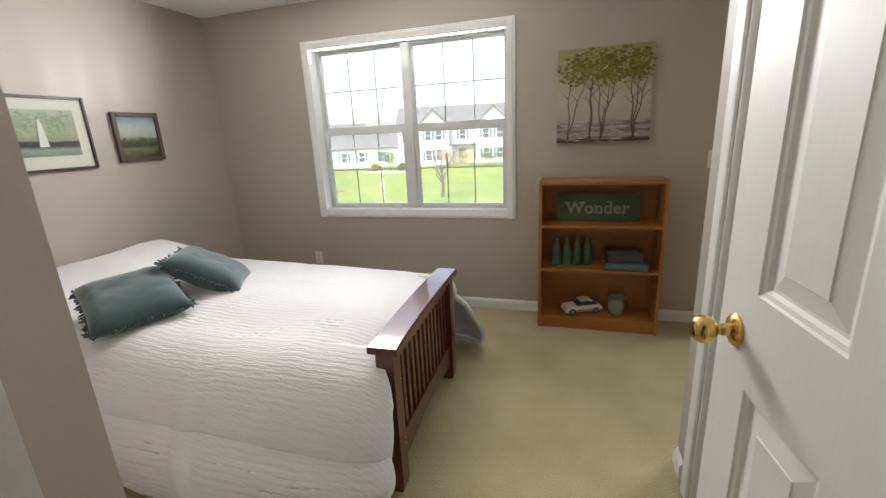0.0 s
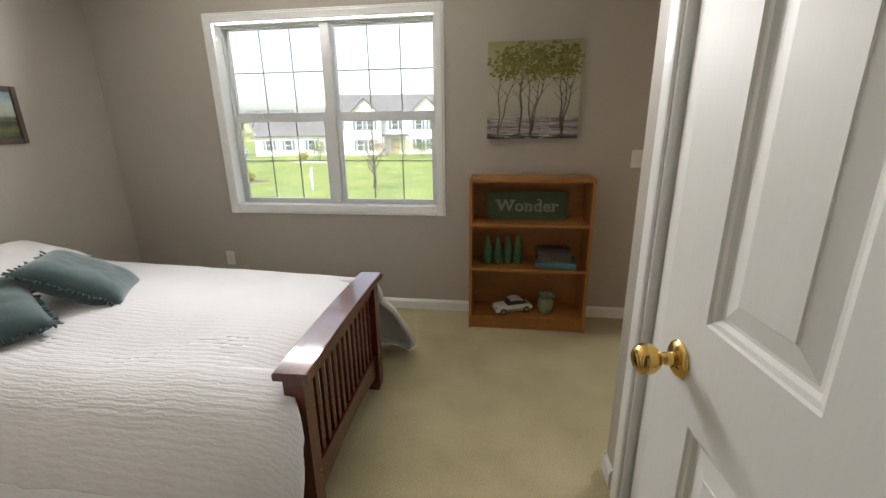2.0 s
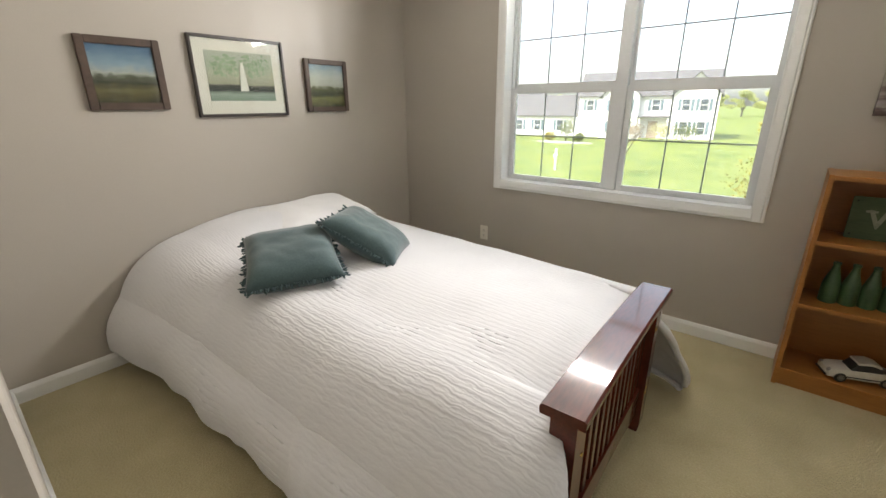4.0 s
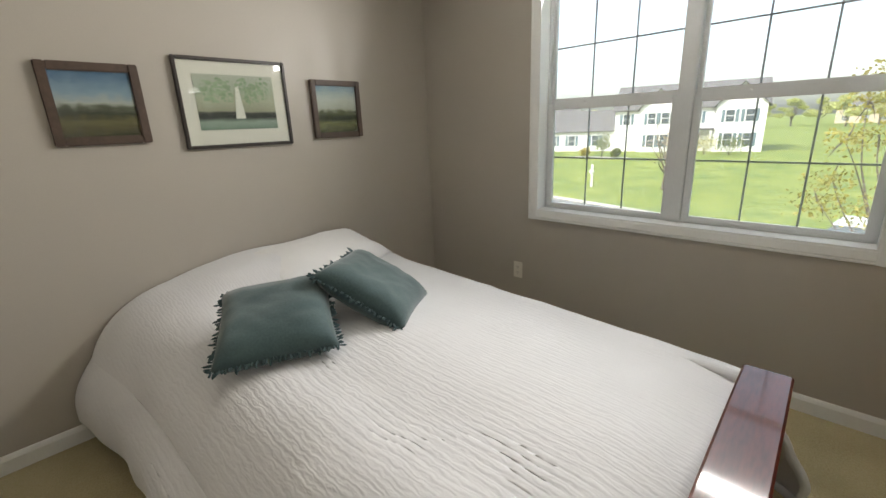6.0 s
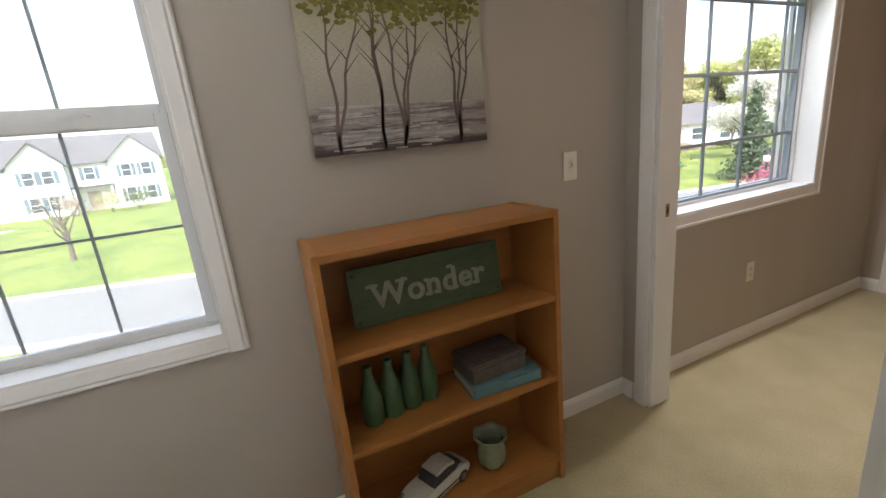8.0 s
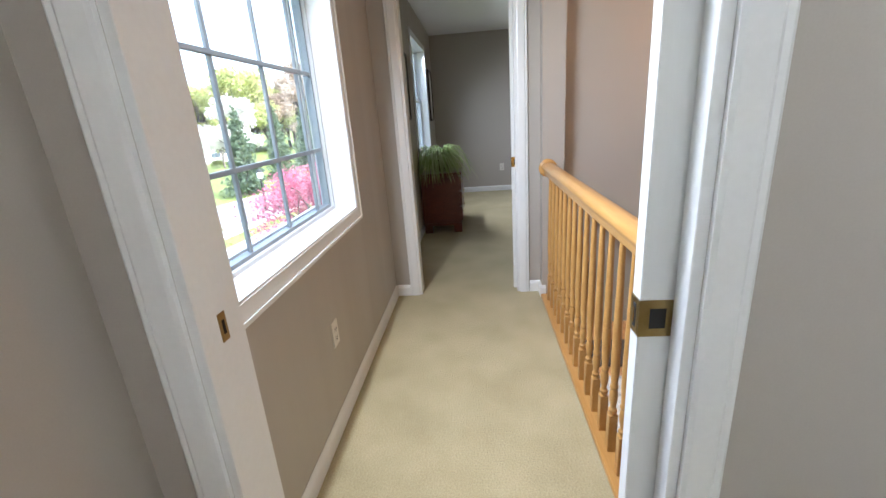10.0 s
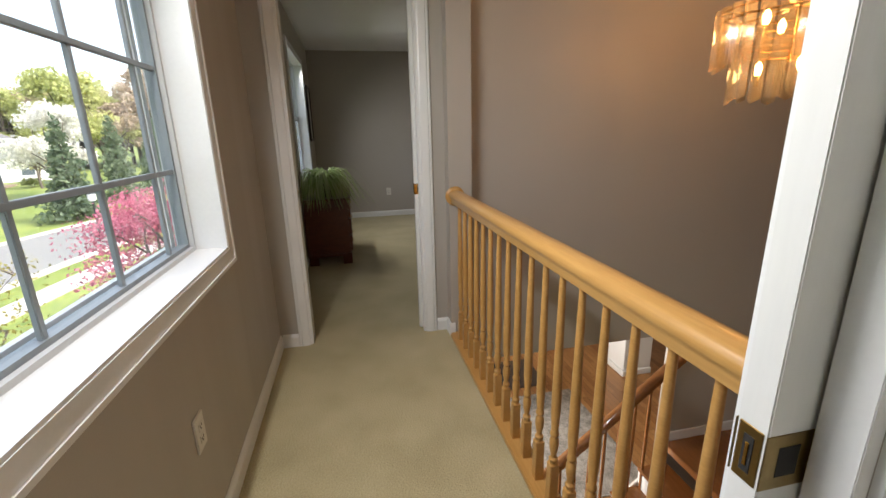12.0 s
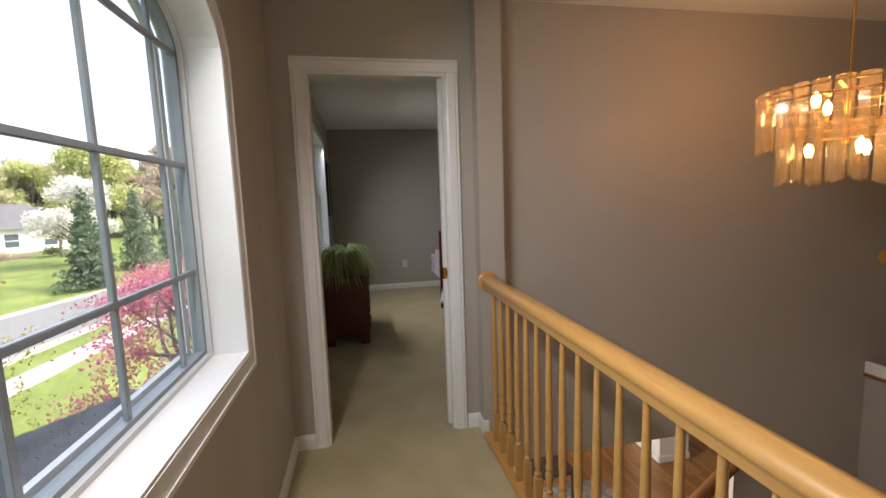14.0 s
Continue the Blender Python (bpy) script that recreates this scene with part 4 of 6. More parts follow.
LAKE = banded("watercolour_print", [(0.0, (0.20, 0.28, 0.22)), (0.14, (0.30, 0.38, 0.31)), (0.22, (0.03, 0.035, 0.03)), (0.30, (0.05, 0.055, 0.045)), (0.34, (0.34, 0.35, 0.25)), (0.55, (0.45, 0.46, 0.34)), (0.7, (0.40, 0.45, 0.34)), (1.0, (0.48, 0.50, 0.42))], warp=0.06, scale=5)
FOREST = flat_paint("green_wash_paint", (0.16, 0.25, 0.14), (0.30, 0.39, 0.25))
SAIL = flat_paint("pale_sail_paint", (0.62, 0.62, 0.55), (0.70, 0.70, 0.63))


def picture(y0, y1, z0, z1, fw, frame_mat, art, label, mat_w=0.0, lake=False):
    t = thing("picture", pose(XW, (y0 + y1) / 2, z0, 0, 0, 90), label, "picture", "pictures over the bed")
    w, h = (y1 - y0) / 2, z1 - z0
    for k, (x0, x1, za, zb) in enumerate(((-w, -w + fw, 0, h), (w - fw, w, 0, h), (-w + fw, w - fw, 0, fw), (-w + fw, w - fw, h - fw, h))):
        b = B()
        box(b, x0, x1, -0.026, -0.002, za, zb, 0.004)
        part("frame_rail", b, frame_mat, t)
    i = fw - 0.004
    if mat_w:
        b = B()
        box(b, -w + i, w - i, -0.012, -0.004, i, h - i)
        part("mat", b, MAT, t, "cream mat board")
        i = fw + mat_w
    b = B()
    box(b, -w + i, w - i, -0.0145, -0.0125 if mat_w else -0.004, i * (1.15 if mat_w else 1), h - i)
    part("print", b, art, t)
    if lake:
        rng = random.Random(8)
        for cx in (-0.15, -0.115, -0.08, -0.045, 0.035, 0.07, 0.105, 0.14):
            b = B()
            daubs(b, rng, 34, cx, h * 0.645 + 0.012 * math.sin(cx * 60), 0.034, 0.055, 0.012, -0.0152, lambda x, z: abs(x) < w - i - 0.01)
            part("painted_tree", b, FOREST, t)
        b = B()
        b.faces.new([b.verts.new(v) for v in ((-0.022, -0.0185, h * 0.33), (0.030, -0.0185, h * 0.33), (0.012, -0.0185, h * 0.70), (-0.004, -0.0185, h * 0.68))])
        part("sail", b, SAIL, t)
    b = B()
    box(b, -w + fw - 0.003, w - fw + 0.003, -0.0208, -0.0196, fw - 0.003, h - fw + 0.003)
    g = part("pane", b, PICGLASS, t)
    g.visible_shadow = False
    return t


picture(-2.187, -1.837, 1.347, 1.685, 0.036, FRAMEWOOD, SKY1, "small landscape print in a wide dark wooden frame")
picture(-1.695, -1.132, 1.302, 1.742, 0.017, BLACKFRAME, LAKE, "wide lake watercolour with cream mat in a thin dark frame", 0.062, True)
picture(-0.980, -0.630, 1.322, 1.662, 0.033, FRAMEWOOD, SKY2, "small meadow print in a wide dark wooden frame")


# ---- plates ----
def plate(m, label, category, switch, group):
    t = thing("light_switch" if switch else "wall_outlet", m, label, category, group)
    b = B()
    box(b, -0.036, 0.036, -0.006, 0, -0.058, 0.058, 0.003, 3)
    part("cover", b, PLATE, t)
    if switch:
        b = B()
        box(b, -0.006, 0.006, -0.0075, -0.004, -0.013, 0.013, 0.001)
        part("toggle_slot", b, PLATE, t)
        b = B()
        box(b, -0.004, 0.004, -0.016, -0.005, 0.0, 0.008, 0.001)
        part("toggle", b, PLATE, t)
        zs = (-0.03, 0.03)
    else:
        for z in (-0.020, 0.020):
            b = B()
            box(b, -0.016, 0.016, -0.0085, -0.005, z - 0.014, z + 0.014, 0.003)
            r = part("receptacle", b, PLATE, t)
            b = B()
            for x in (-0.006, 0.006):
                box(b, x - 0.0012, x + 0.0012, -0.0092, -0.0083, z - 0.002, z + 0.007)
            box(b, -0.002, 0.002, -0.0092, -0.0083, z - 0.010, z - 0.006)
            part("slots", b, SLOT, r)
        zs = (0.0,)
    for z in zs:
        b = B()
        lathe(b, [(0.003, 0.0), (0.003, 0.001), (0.002, 0.0015)], pose(0, -0.0058, z, 90), 10)
        part("screw", b, PLATE, t)
    return t


plate(pose(-0.315, 0, 1.165), "ivory toggle light switch on the taupe wall", "light switch", True, "")
plate(pose(-3.385, 0, 0.375), "ivory duplex wall outlet on the taupe wall", "outlet", False, "wall outlets")
plate(pose(0.985, 0, 0.420), "ivory duplex wall outlet under the arched window", "outlet", False, "wall outlets")
plate(pose(XF, -1.06, 0.39, 0, 0, -90), "ivory duplex wall outlet in the far bedroom", "outlet", False, "wall outlets")

# ---- on the shelves ----
SIGN = shade("green_sign_paint", (0.035, 0.062, 0.024, 1), (0.085, 0.120, 0.055, 1), rough=0.65, scale=9, fine=45, bump=0.3, depth=0.001, stretch=(0.6, 3, 3))
CREAM = shade("worn_cream_paint", (0.16, 0.18, 0.12, 1), (0.36, 0.37, 0.28, 1), rough=0.7, scale=20, fine=90, bump=0.2)
S1, S2, S3 = 0.095, 0.452, 0.765


def sign():
    t = thing("sign", pose(-1.025, -0.115, S3 + 0.001, -7, 0, 0), "green painted wooden sign reading Wonder, leaning on the shelf", "sign")
    b = B()
    box(b, -0.272, 0.272, -0.018, 0, 0, 0.192, 0.003)
    part("board", b, SIGN, t)
    cu = bpy.data.curves.new("lettering", "FONT")
    cu.body, cu.size, cu.align_x, cu.extrude, cu.offset, cu.space_character = "Wonder", 0.112, "CENTER", 0.0012, 0.0028, 1.08
    tmp = bpy.data.objects.new("lettering", cu)
    spans = []
    for word in ("W", "Wo", "Won", "Wond", "Wonde", "Wonder"):
        cu.body, cu.align_x = word, "LEFT"
        bpy.context.view_layer.update()
        one = bpy.data.meshes.new_from_object(tmp)
        spans.append(max(v.co.x for v in one.vertices))
        bpy.data.meshes.remove(one)
    cu.body, cu.align_x = "Wonder", "CENTER"
    me = bpy.data.meshes.new_from_object(tmp)
    bpy.data.objects.remove(tmp)
    # slab serifs at the ends of the stems
    lo = min(v.co.x for v in me.vertices)
    low = [v.co.y for v in me.vertices]
    cap, ex = max(low) * 0.955, max(low) * 0.70
    at = [lo + s for s in spans]
    sb = bmesh.new()
    sb.from_mesh(me)
    for cx, y, wd in ((lo + 0.010, cap - 0.004, 0.040), (at[0] - 0.010, cap - 0.004, 0.040), (at[2] - 0.009, 0.004, 0.026), (at[1] + 0.018, 0.004, 0.024), (at[1] + 0.012, ex - 0.004, 0.014), (at[3] - 0.002, 0.004, 0.020), (at[3] - 0.016, cap + 0.004, 0.022), (at[4] + 0.018, 0.004, 0.026), (at[4] + 0.012, ex - 0.004, 0.014)):
        box(sb, cx - wd / 2, cx + wd / 2, y - 0.005, y + 0.005, -0.0010, 0.0016)
    sb.to_mesh(me)
    sb.free()
    me.materials.clear()
    me.materials.append(CREAM)
    me.transform(pose(0, -0.0195, 0.056, 90, 0, 0))
    o = new("lettering", me)
    o.parent = t
    tagged(o, "cream letters spelling Wonder")
    for x, z in ((-0.255, 0.02), (0.255, 0.02), (-0.255, 0.172), (0.255, 0.172)):
        b = B()
        lathe(b, [(0.004, 0), (0.004, 0.0012), (0.002, 0.002)], pose(x, -0.018, z, 90), 10)
        part("nail_head", b, SLOT, t)
    return t


sign()
GREENGLASS = shade("green_bottle_glass", (0.028, 0.075, 0.028, 1), (0.070, 0.135, 0.058, 1), rough=0.34, scale=24, fine=60, bump=0.4, depth=0.003, coat=0.15)


def bottle(m, k):
    t = thing("bottle", m, "green glass bottle standing in a row on the shelf", "bottle", "green bottles")
    b = B()
    lathe(b, [(0.031, 0), (0.0355, 0.005), (0.0362, 0.040), (0.0355, 0.088), (0.0325, 0.106), (0.0235, 0.138), (0.0165, 0.162), (0.0130, 0.182), (0.0125, 0.188)], None, 24)
    part("body", b, GREENGLASS, t, "", True)
    b = B()
    lathe(b, [(0.0125, 0.186), (0.0155, 0.188), (0.0160, 0.196), (0.0145, 0.200), (0.009, 0.200), (0.009, 0.190)], None, 20)
    part("lip", b, GREENGLASS, t, "", True)
    return t


for k in range(4):
    bottle(pose(-1.288 + 0.070 * k, -0.16 + 0.010 * k, S2), k)

BOOK = shade("teal_book_cloth", (0.075, 0.155, 0.165, 1), (0.115, 0.215, 0.225, 1), rough=0.75, scale=12, fine=200, bump=0.3)
PAGES = shade("aged_page_edges", (0.42, 0.36, 0.25, 1), (0.54, 0.47, 0.34, 1), rough=0.9, scale=3, fine=120, bump=0.5, stretch=(0.3, 0.3, 6))
CARVED = shade("grey_carved_wood", (0.055, 0.042, 0.034, 1), (0.135, 0.108, 0.090, 1), rough=0.7, scale=14, fine=70, bump=0.6, depth=0.003)


def book():
    t = thing("book", pose(-0.815, -0.155, S2, 0, 0, -4), "teal cloth-bound book lying flat on the shelf", "book")
    for z in (0.0, 0.041):
        b = B()
        box(b, -0.14, 0.13, -0.095, 0.09, z, z + 0.004, 0.0012)
        part("cover", b, BOOK, t)
    b = B()
    box(b, -0.14, 0.13, -0.099, -0.091, 0.001, 0.044, 0.004, 3)
    part("spine", b, BOOK, t)
    b = B()
    box(b, -0.135, 0.125, -0.0905, 0.084, 0.004, 0.041)
    part("page_block", b, PAGES, t)
    return t


def carved_box():
    t = thing("box", pose(-0.835, -0.150, S2 + 0.0452, 0, 0, 3), "small dark carved wooden box resting on the book", "box")
    b = B()
    box(b, -0.115, 0.105, -0.075, 0.075, 0, 0.052, 0.003)
    part("body", b, CARVED, t)
    b = B()
    box(b, -0.120, 0.110, -0.080, 0.080, 0.053, 0.072, 0.006, 3)
    box(b, -0.100, 0.090, -0.062, 0.062, 0.071, 0.080, 0.004)
    lid = part("lid", b, CARVED, t)
    b = B()
    for k in range(7):
        box(b, -0.09 + k * 0.026, -0.078 + k * 0.026, -0.045, 0.045, 0.079, 0.083, 0.002)
    part("carving", b, CARVED, lid)
    return t


book()
carved_box()

CELADON = shade("celadon_glaze", (0.19, 0.225, 0.135, 1), (0.28, 0.315, 0.205, 1), rough=0.2, scale=8, fine=50, bump=0.05, coat=0.5)


def ruffled_pot():
    t = thing("vase", pose(-0.868, -0.165, S1), "pale green glazed pot with a ruffled rim", "vase")
    b = B()
    n = 48
    prof = [(0.034, 0), (0.044, 0.004), (0.054, 0.03), (0.057, 0.06), (0.053, 0.09), (0.046, 0.108), (0.047, 0.118), (0.059, 0.130), (0.067, 0.134), (0.066, 0.137), (0.052, 0.131), (0.041, 0.116), (0.048, 0.07), (0.044, 0.02), (0.0, 0.012)]
    rings = []
    for r, z in prof:
        ring = []
        for k in range(n):
            a = 2 * math.pi * k / n
            f = 1 + (0.035 * math.cos(8 * a) if 0.01 < z < 0.11 else 0) + (0.04 * math.cos(6 * a) if z > 0.125 else 0)
            ring.append(b.verts.new((r * f * math.cos(a), r * f * math.sin(a), z + (0.004 * math.cos(6 * a) if z > 0.1295 else 0))))
        rings.append(ring)
    for a, c in zip(rings, rings[1:]):
        for k in range(n):
            b.faces.new((a[k], a[(k + 1) % n], c[(k + 1) % n], c[k]))
    b.faces.new(rings[0][::-1])
    part("body", b, CELADON, t, "", "all")
    return t


ruffled_pot()
CARWHITE = shade("chipped_cream_enamel", (0.50, 0.48, 0.40, 1), (0.66, 0.64, 0.56, 1), rough=0.45, scale=16, fine=80, bump=0.2)
CARBLACK = shade("black_tin_paint", (0.018, 0.018, 0.018, 1), (0.045, 0.043, 0.040, 1), rough=0.4, scale=16, fine=80, bump=0.1)
TIN = shade("dull_tin", (0.32, 0.31, 0.29, 1), (0.42, 0.41, 0.38, 1), rough=0.35, metal=1.0, scale=14, fine=90, bump=0.1)


def loft(b, sections):
    """Rings of (x, [(y, z)...]) skinned together and capped."""
    rings = [[b.verts.new((x, y, z)) for y, z in s] for x, s in sections]
    n = len(rings[0])
    for p, q in zip(rings, rings[1:]):
        for k in range(n):
            b.faces.new((p[k], p[(k + 1) % n], q[(k + 1) % n], q[k]))
    b.faces.new(rings[0][::-1])
    b.faces.new(rings[-1])


def toy_car():
    t = thing("toy_car", pose(-1.105, -0.165, S1, 0, 0, 22), "cream and black tin model sports car", "toy car")
    def sec(w, z0, z1):
        return [(-w, z0 + 0.006), (-w, z1 - 0.012), (-w * 0.86, z1 - 0.002), (0, z1), (w * 0.86, z1 - 0.002), (w, z1 - 0.012), (w, z0 + 0.006), (w * 0.8, z0), (-w * 0.8, z0)]
    b = B()
    loft(b, [(-0.142, sec(0.040, 0.020, 0.042)), (-0.135, sec(0.050, 0.017, 0.054)), (-0.10, sec(0.056, 0.016, 0.062)), (-0.05, sec(0.056, 0.016, 0.066)), (0.03, sec(0.057, 0.016, 0.068)), (0.09, sec(0.058, 0.016, 0.066)), (0.125, sec(0.053, 0.018, 0.056)), (0.140, sec(0.045, 0.022, 0.044))])
    part("body", b, CARWHITE, t, "chipped cream painted body", True)
    def cab(w, z0, z1):
        return [(-w, z0), (-w * 0.80, z1 - 0.004), (-w * 0.6, z1), (w * 0.6, z1), (w * 0.80, z1 - 0.004), (w, z0)]
    b = B()
    loft(b, [(-0.052, cab(0.048, 0.062, 0.066)), (-0.022, cab(0.048, 0.062, 0.097)), (0.03, cab(0.048, 0.062, 0.101)), (0.062, cab(0.047, 0.062, 0.090)), (0.108, cab(0.042, 0.060, 0.064))])
    c = part("cabin", b, CARBLACK, t, "black tinted cabin windows", True)
    b = B()
    loft(b, [(-0.026, [(-0.039, 0.092), (-0.036, 0.1005), (0.036, 0.1005), (0.039, 0.092)]), (0.002, [(-0.041, 0.096), (-0.037, 0.1045), (0.037, 0.1045), (0.041, 0.096)]), (0.030, [(-0.041, 0.097), (-0.037, 0.1060), (0.037, 0.1060), (0.041, 0.097)]), (0.066, [(-0.039, 0.084), (-0.036, 0.0945), (0.036, 0.0945), (0.039, 0.084)])])
    part("roof", b, CARWHITE, c)
    for x in (-0.088, 0.086):
        for s in (-1, 1):
            b = B()
            lathe(b, [(0.018, -0.009), (0.0235, -0.007), (0.0245, 0), (0.0235, 0.007), (0.018, 0.009)], pose(x, s * 0.051, 0.0245, 90), 24)
            w = part("wheel", b, CARBLACK, t, "", True)
            b = B()
            lathe(b, [(0.014, 0.0), (0.014, 0.0098), (0.010, 0.0088), (0.004, 0.0115), (0.0, 0.0118)], pose(x, s * 0.051, 0.0245, 90 if s < 0 else -90), 18)
            part("rim", b, TIN, w, "", True)
    for x0, x1 in ((-0.147, -0.138), (0.137, 0.146)):
        b = B()
        box(b, x0, x1, -0.046, 0.046, 0.022, 0.033, 0.003)
        part("bumper", b, CARBLACK, t)
    for s in (-1, 1):
        b = B()
        lathe(b, [(0.0095, -0.004), (0.010, 0.002), (0.007, 0.005), (0, 0.006)], pose(-0.133, s * 0.036, 0.052, 0, -65, 0), 16)
        part("headlight", b, TIN, t, "", True)
    b = B()
    for s in (-1, 1):
        box(b, -0.105, 0.10, s * 0.0572 - 0.0012, s * 0.0572 + 0.0012, 0.030, 0.036)
    part("side_stripe", b, CARBLACK, t)
    return t


toy_car()


# ---- landing railing ----
def rail_bar(b, p, q, prof):
    """A moulded bar from p to q; prof [(across, up)]."""
    p, q = Vector(p), Vector(q)
    d = (q - p).normalized()
    side = d.cross(Vector((0, 0, 1))).normalized()
    up = side.cross(d).normalized()
    rings = [[b.verts.new(e + side * u + up * v) for u, v in prof] for e in (p, q)]
    n = len(prof)
    for k in range(n):
        b.faces.new((rings[0][k], rings[0][(k + 1) % n], rings[1][(k + 1) % n], rings[1][k]))
    b.faces.new(rings[0])
    b.faces.new(rings[1][::-1])


RAIL_PROFILE = [(0.020, -0.058), (0.024, -0.040), (0.026, -0.032), (0.031, -0.027), (0.033, -0.018), (0.031, -0.008), (0.024, 0.0), (0.012, 0.0045), (0, 0.006), (-0.012, 0.0045), (-0.024, 0.0), (-0.031, -0.008), (-0.033, -0.018), (-0.031, -0.027), (-0.026, -0.032), (-0.024, -0.040), (-0.020, -0.058)]


HANDRAIL = [(u * 1.22, (v + 0.026) * 1.22 - 0.026) for u, v in RAIL_PROFILE]


def baluster_mesh(h):
    b = B()
    box(b, -0.016, 0.016, -0.016, 0.016, 0, 0.165, 0.002)
    lathe(b, [(0.0155, 0.160), (0.011, 0.170), (0.0155, 0.178), (0.0155, 0.186), (0.010, 0.192), (0.0095, 0.198), (0.0145, 0.225), (0.016, 0.245), (0.0145, 0.262), (0.011, 0.272), (0.0150, 0.279), (0.0150, 0.286), (0.0115, 0.294), (0.0155, 0.36), (0.0160, 0.42), (0.0095, h)], None, 14)
    return b


def landing_railing():
    t = thing("stair_railing", pose(0, YR, 0), "golden oak railing with turned balusters along the landing", "railing")
    b = B()
    box(b, XE1, 2.22, -0.045, 0.045, 0.0, 0.022, 0.004)
    part("shoe_rail", b, OAK, t)
    b = B()
    rail_bar(b, (XE1 - 0.0, 0, 0.930), (2.205, 0, 0.930), HANDRAIL)
    part("handrail", b, OAK, t, "moulded golden oak handrail", True)
    b = B()
    lathe(b, [(0.056, 0), (0.058, 0.004), (0.054, 0.010), (0.046, 0.013), (0.044, 0.018), (0.036, 0.021), (0.0, 0.021)], pose(2.2195, 0, 0.905, 0, -90, 0), 36)
    part("rosette", b, OAK, t, "round oak wall rosette", True)
    first = None
    for k in range(18):
        x = 0.178 + 0.1135 * k
        if first is None:
            first = part("baluster", baluster_mesh(0.862), OAK, t, "", True)
            o = first
        else:
            o = new("baluster", first.data)
            o.parent = t
        o.location = (x, 0, 0.021)
    b = B()
    box(b, XE1, 2.3, -0.056, -0.048, -0.26, -0.002, 0.001)
    part("fascia", b, TRIM, t, "white painted floor edge board")
    return t


landing_railing()

# ---- stairs and lower floor ----


def plank_floor():
    m = bpy.data.materials.new("oak_plank_floor")
    m.use_nodes = True
    n, l = m.node_tree.nodes, m.node_tree.links
    p = n["Principled BSDF"]
    p.inputs["Roughness"].default_value = 0.28
    tc, br, nz, mp = n.new("ShaderNodeTexCoord"), n.new("ShaderNodeTexBrick"), n.new("ShaderNodeTexNoise"), n.new("ShaderNodeMapping")
    br.inputs["Scale"].default_value = 1.0
    br.inputs["Brick Width"].default_value = 0.9
    br.inputs["Row Height"].default_value = 0.083
    br.inputs["Mortar Size"].default_value = 0.0018
    br.inputs["Color1"].default_value = (0.36, 0.155, 0.045, 1)
    br.inputs["Color2"].default_value = (0.56, 0.285, 0.10, 1)
    br.inputs["Mortar"].default_value = (0.12, 0.05, 0.02, 1)
    mp.inputs["Scale"].default_value = (2, 30, 2)
    l.new(tc.outputs["Object"], br.inputs["Vector"])
    l.new(tc.outputs["Object"], mp.inputs["Vector"])
    l.new(mp.outputs[0], nz.inputs["Vector"])
    nz.inputs["Scale"].default_value = 2.0
    nz.inputs["Detail"].default_value = 5
    mx = n.new("ShaderNodeMix")
    mx.data_type = "RGBA"
    mx.blend_type = "MULTIPLY"
    mx.inputs[0].default_value = 0.45
    l.new(br.outputs["Color"], mx.inputs[6])
    l.new(nz.outputs["Fac"], mx.inputs[7])
    l.new(mx.outputs[2], p.inputs["Base Color"])
    return m


PLANK = plank_floor()
b = B()
box(b, XE0, 9.0, -8.0, 0.0, LOW - 0.1, LOW)
struct("floor_lower", b, PLANK, "glossy oak plank floor of the lower storey", "wood floor")
b = B()
box(b, 9.0, 9.12, -8.0, 0, LOW, -0.25)
box(b, XE0, 9.12, -8.12, -8.0, LOW, -0.25)
box(b, XE0 - 0.12, XE0, -8.0, -5.6, LOW, -0.25)
box(b, XE0, 9.12, 0.0, 0.17, LOW - 0.1, -0.25)
struct("wall_lower", b, WALL, "taupe painted walls of the lower storey", "wall")
b = B()
box(b, XH1, 9.12, -8.0, -4.72, -0.25, -0.13)
box(b, XF + 0.12, 9.12, -4.72, 0, -0.25, -0.13)
box(b, XE0, XH1, -8.0, -5.72, -0.25, -0.13)
struct("ceiling_lower", b, CEIL, "plain white ceiling of the lower storey", "ceiling")

TREAD = shade("red_oak_tread", (0.20, 0.075, 0.022, 1), (0.33, 0.135, 0.042, 1), rough=0.25, scale=4, fine=24, bump=0.05, stretch=(0.5, 5, 5), coat=0.3)


def stairs():
    t = thing("staircase", pose(0, 0, 0), "oak stair flight with white risers descending below the landing", "staircase", "", "structure")
    run, rise = 0.235, 0.188
    y, z = -2.90, -1.448
    k = 0
    tread = riser = None
    while z - rise * k > LOW + 0.1:
        yy, zz = y + run * k, z - rise * k
        if tread is None:
            b = B()
            box(b, 1.27, 2.30, -0.012, run + 0.028, -0.027, 0, 0.008, 3)
            tread = part("tread", b, TREAD, t)
            b = B()
            box(b, 1.28, 2.30, run - 0.006, run + 0.006, -rise - 0.002, -0.027)
            riser = part("riser", b, TRIM, t)
        else:
            for nm, src in (("tread", tread), ("riser", riser)):
                o = new(nm, src.data)
                o.parent = t
        k += 1
    kids = [o for o in t.children]
    tr = [o for o in kids if o.data == tread.data]
    ri = [o for o in kids if o.data == riser.data]
    for grp in (tr, ri):
        for i, o in enumerate(grp):
            o.location = (0, y + run * i, z - rise * i)
    b = B()
    for x in (1.255, 2.30):
        poly = [(y, z + 0.05), (y, z - 0.30), (y + run * k, z - rise * k - 0.10), (y + run * k, z - rise * k + 0.05)]
        prism(b, poly, 0.016, pose(x + 0.016, 0, 0, 0, 0, 90))
    part("stringer", b, TRIM, t, "white painted stair stringer")
    return t, y, z, run, rise, k


ST, SY, SZ, RUN, RIS, NS = stairs()


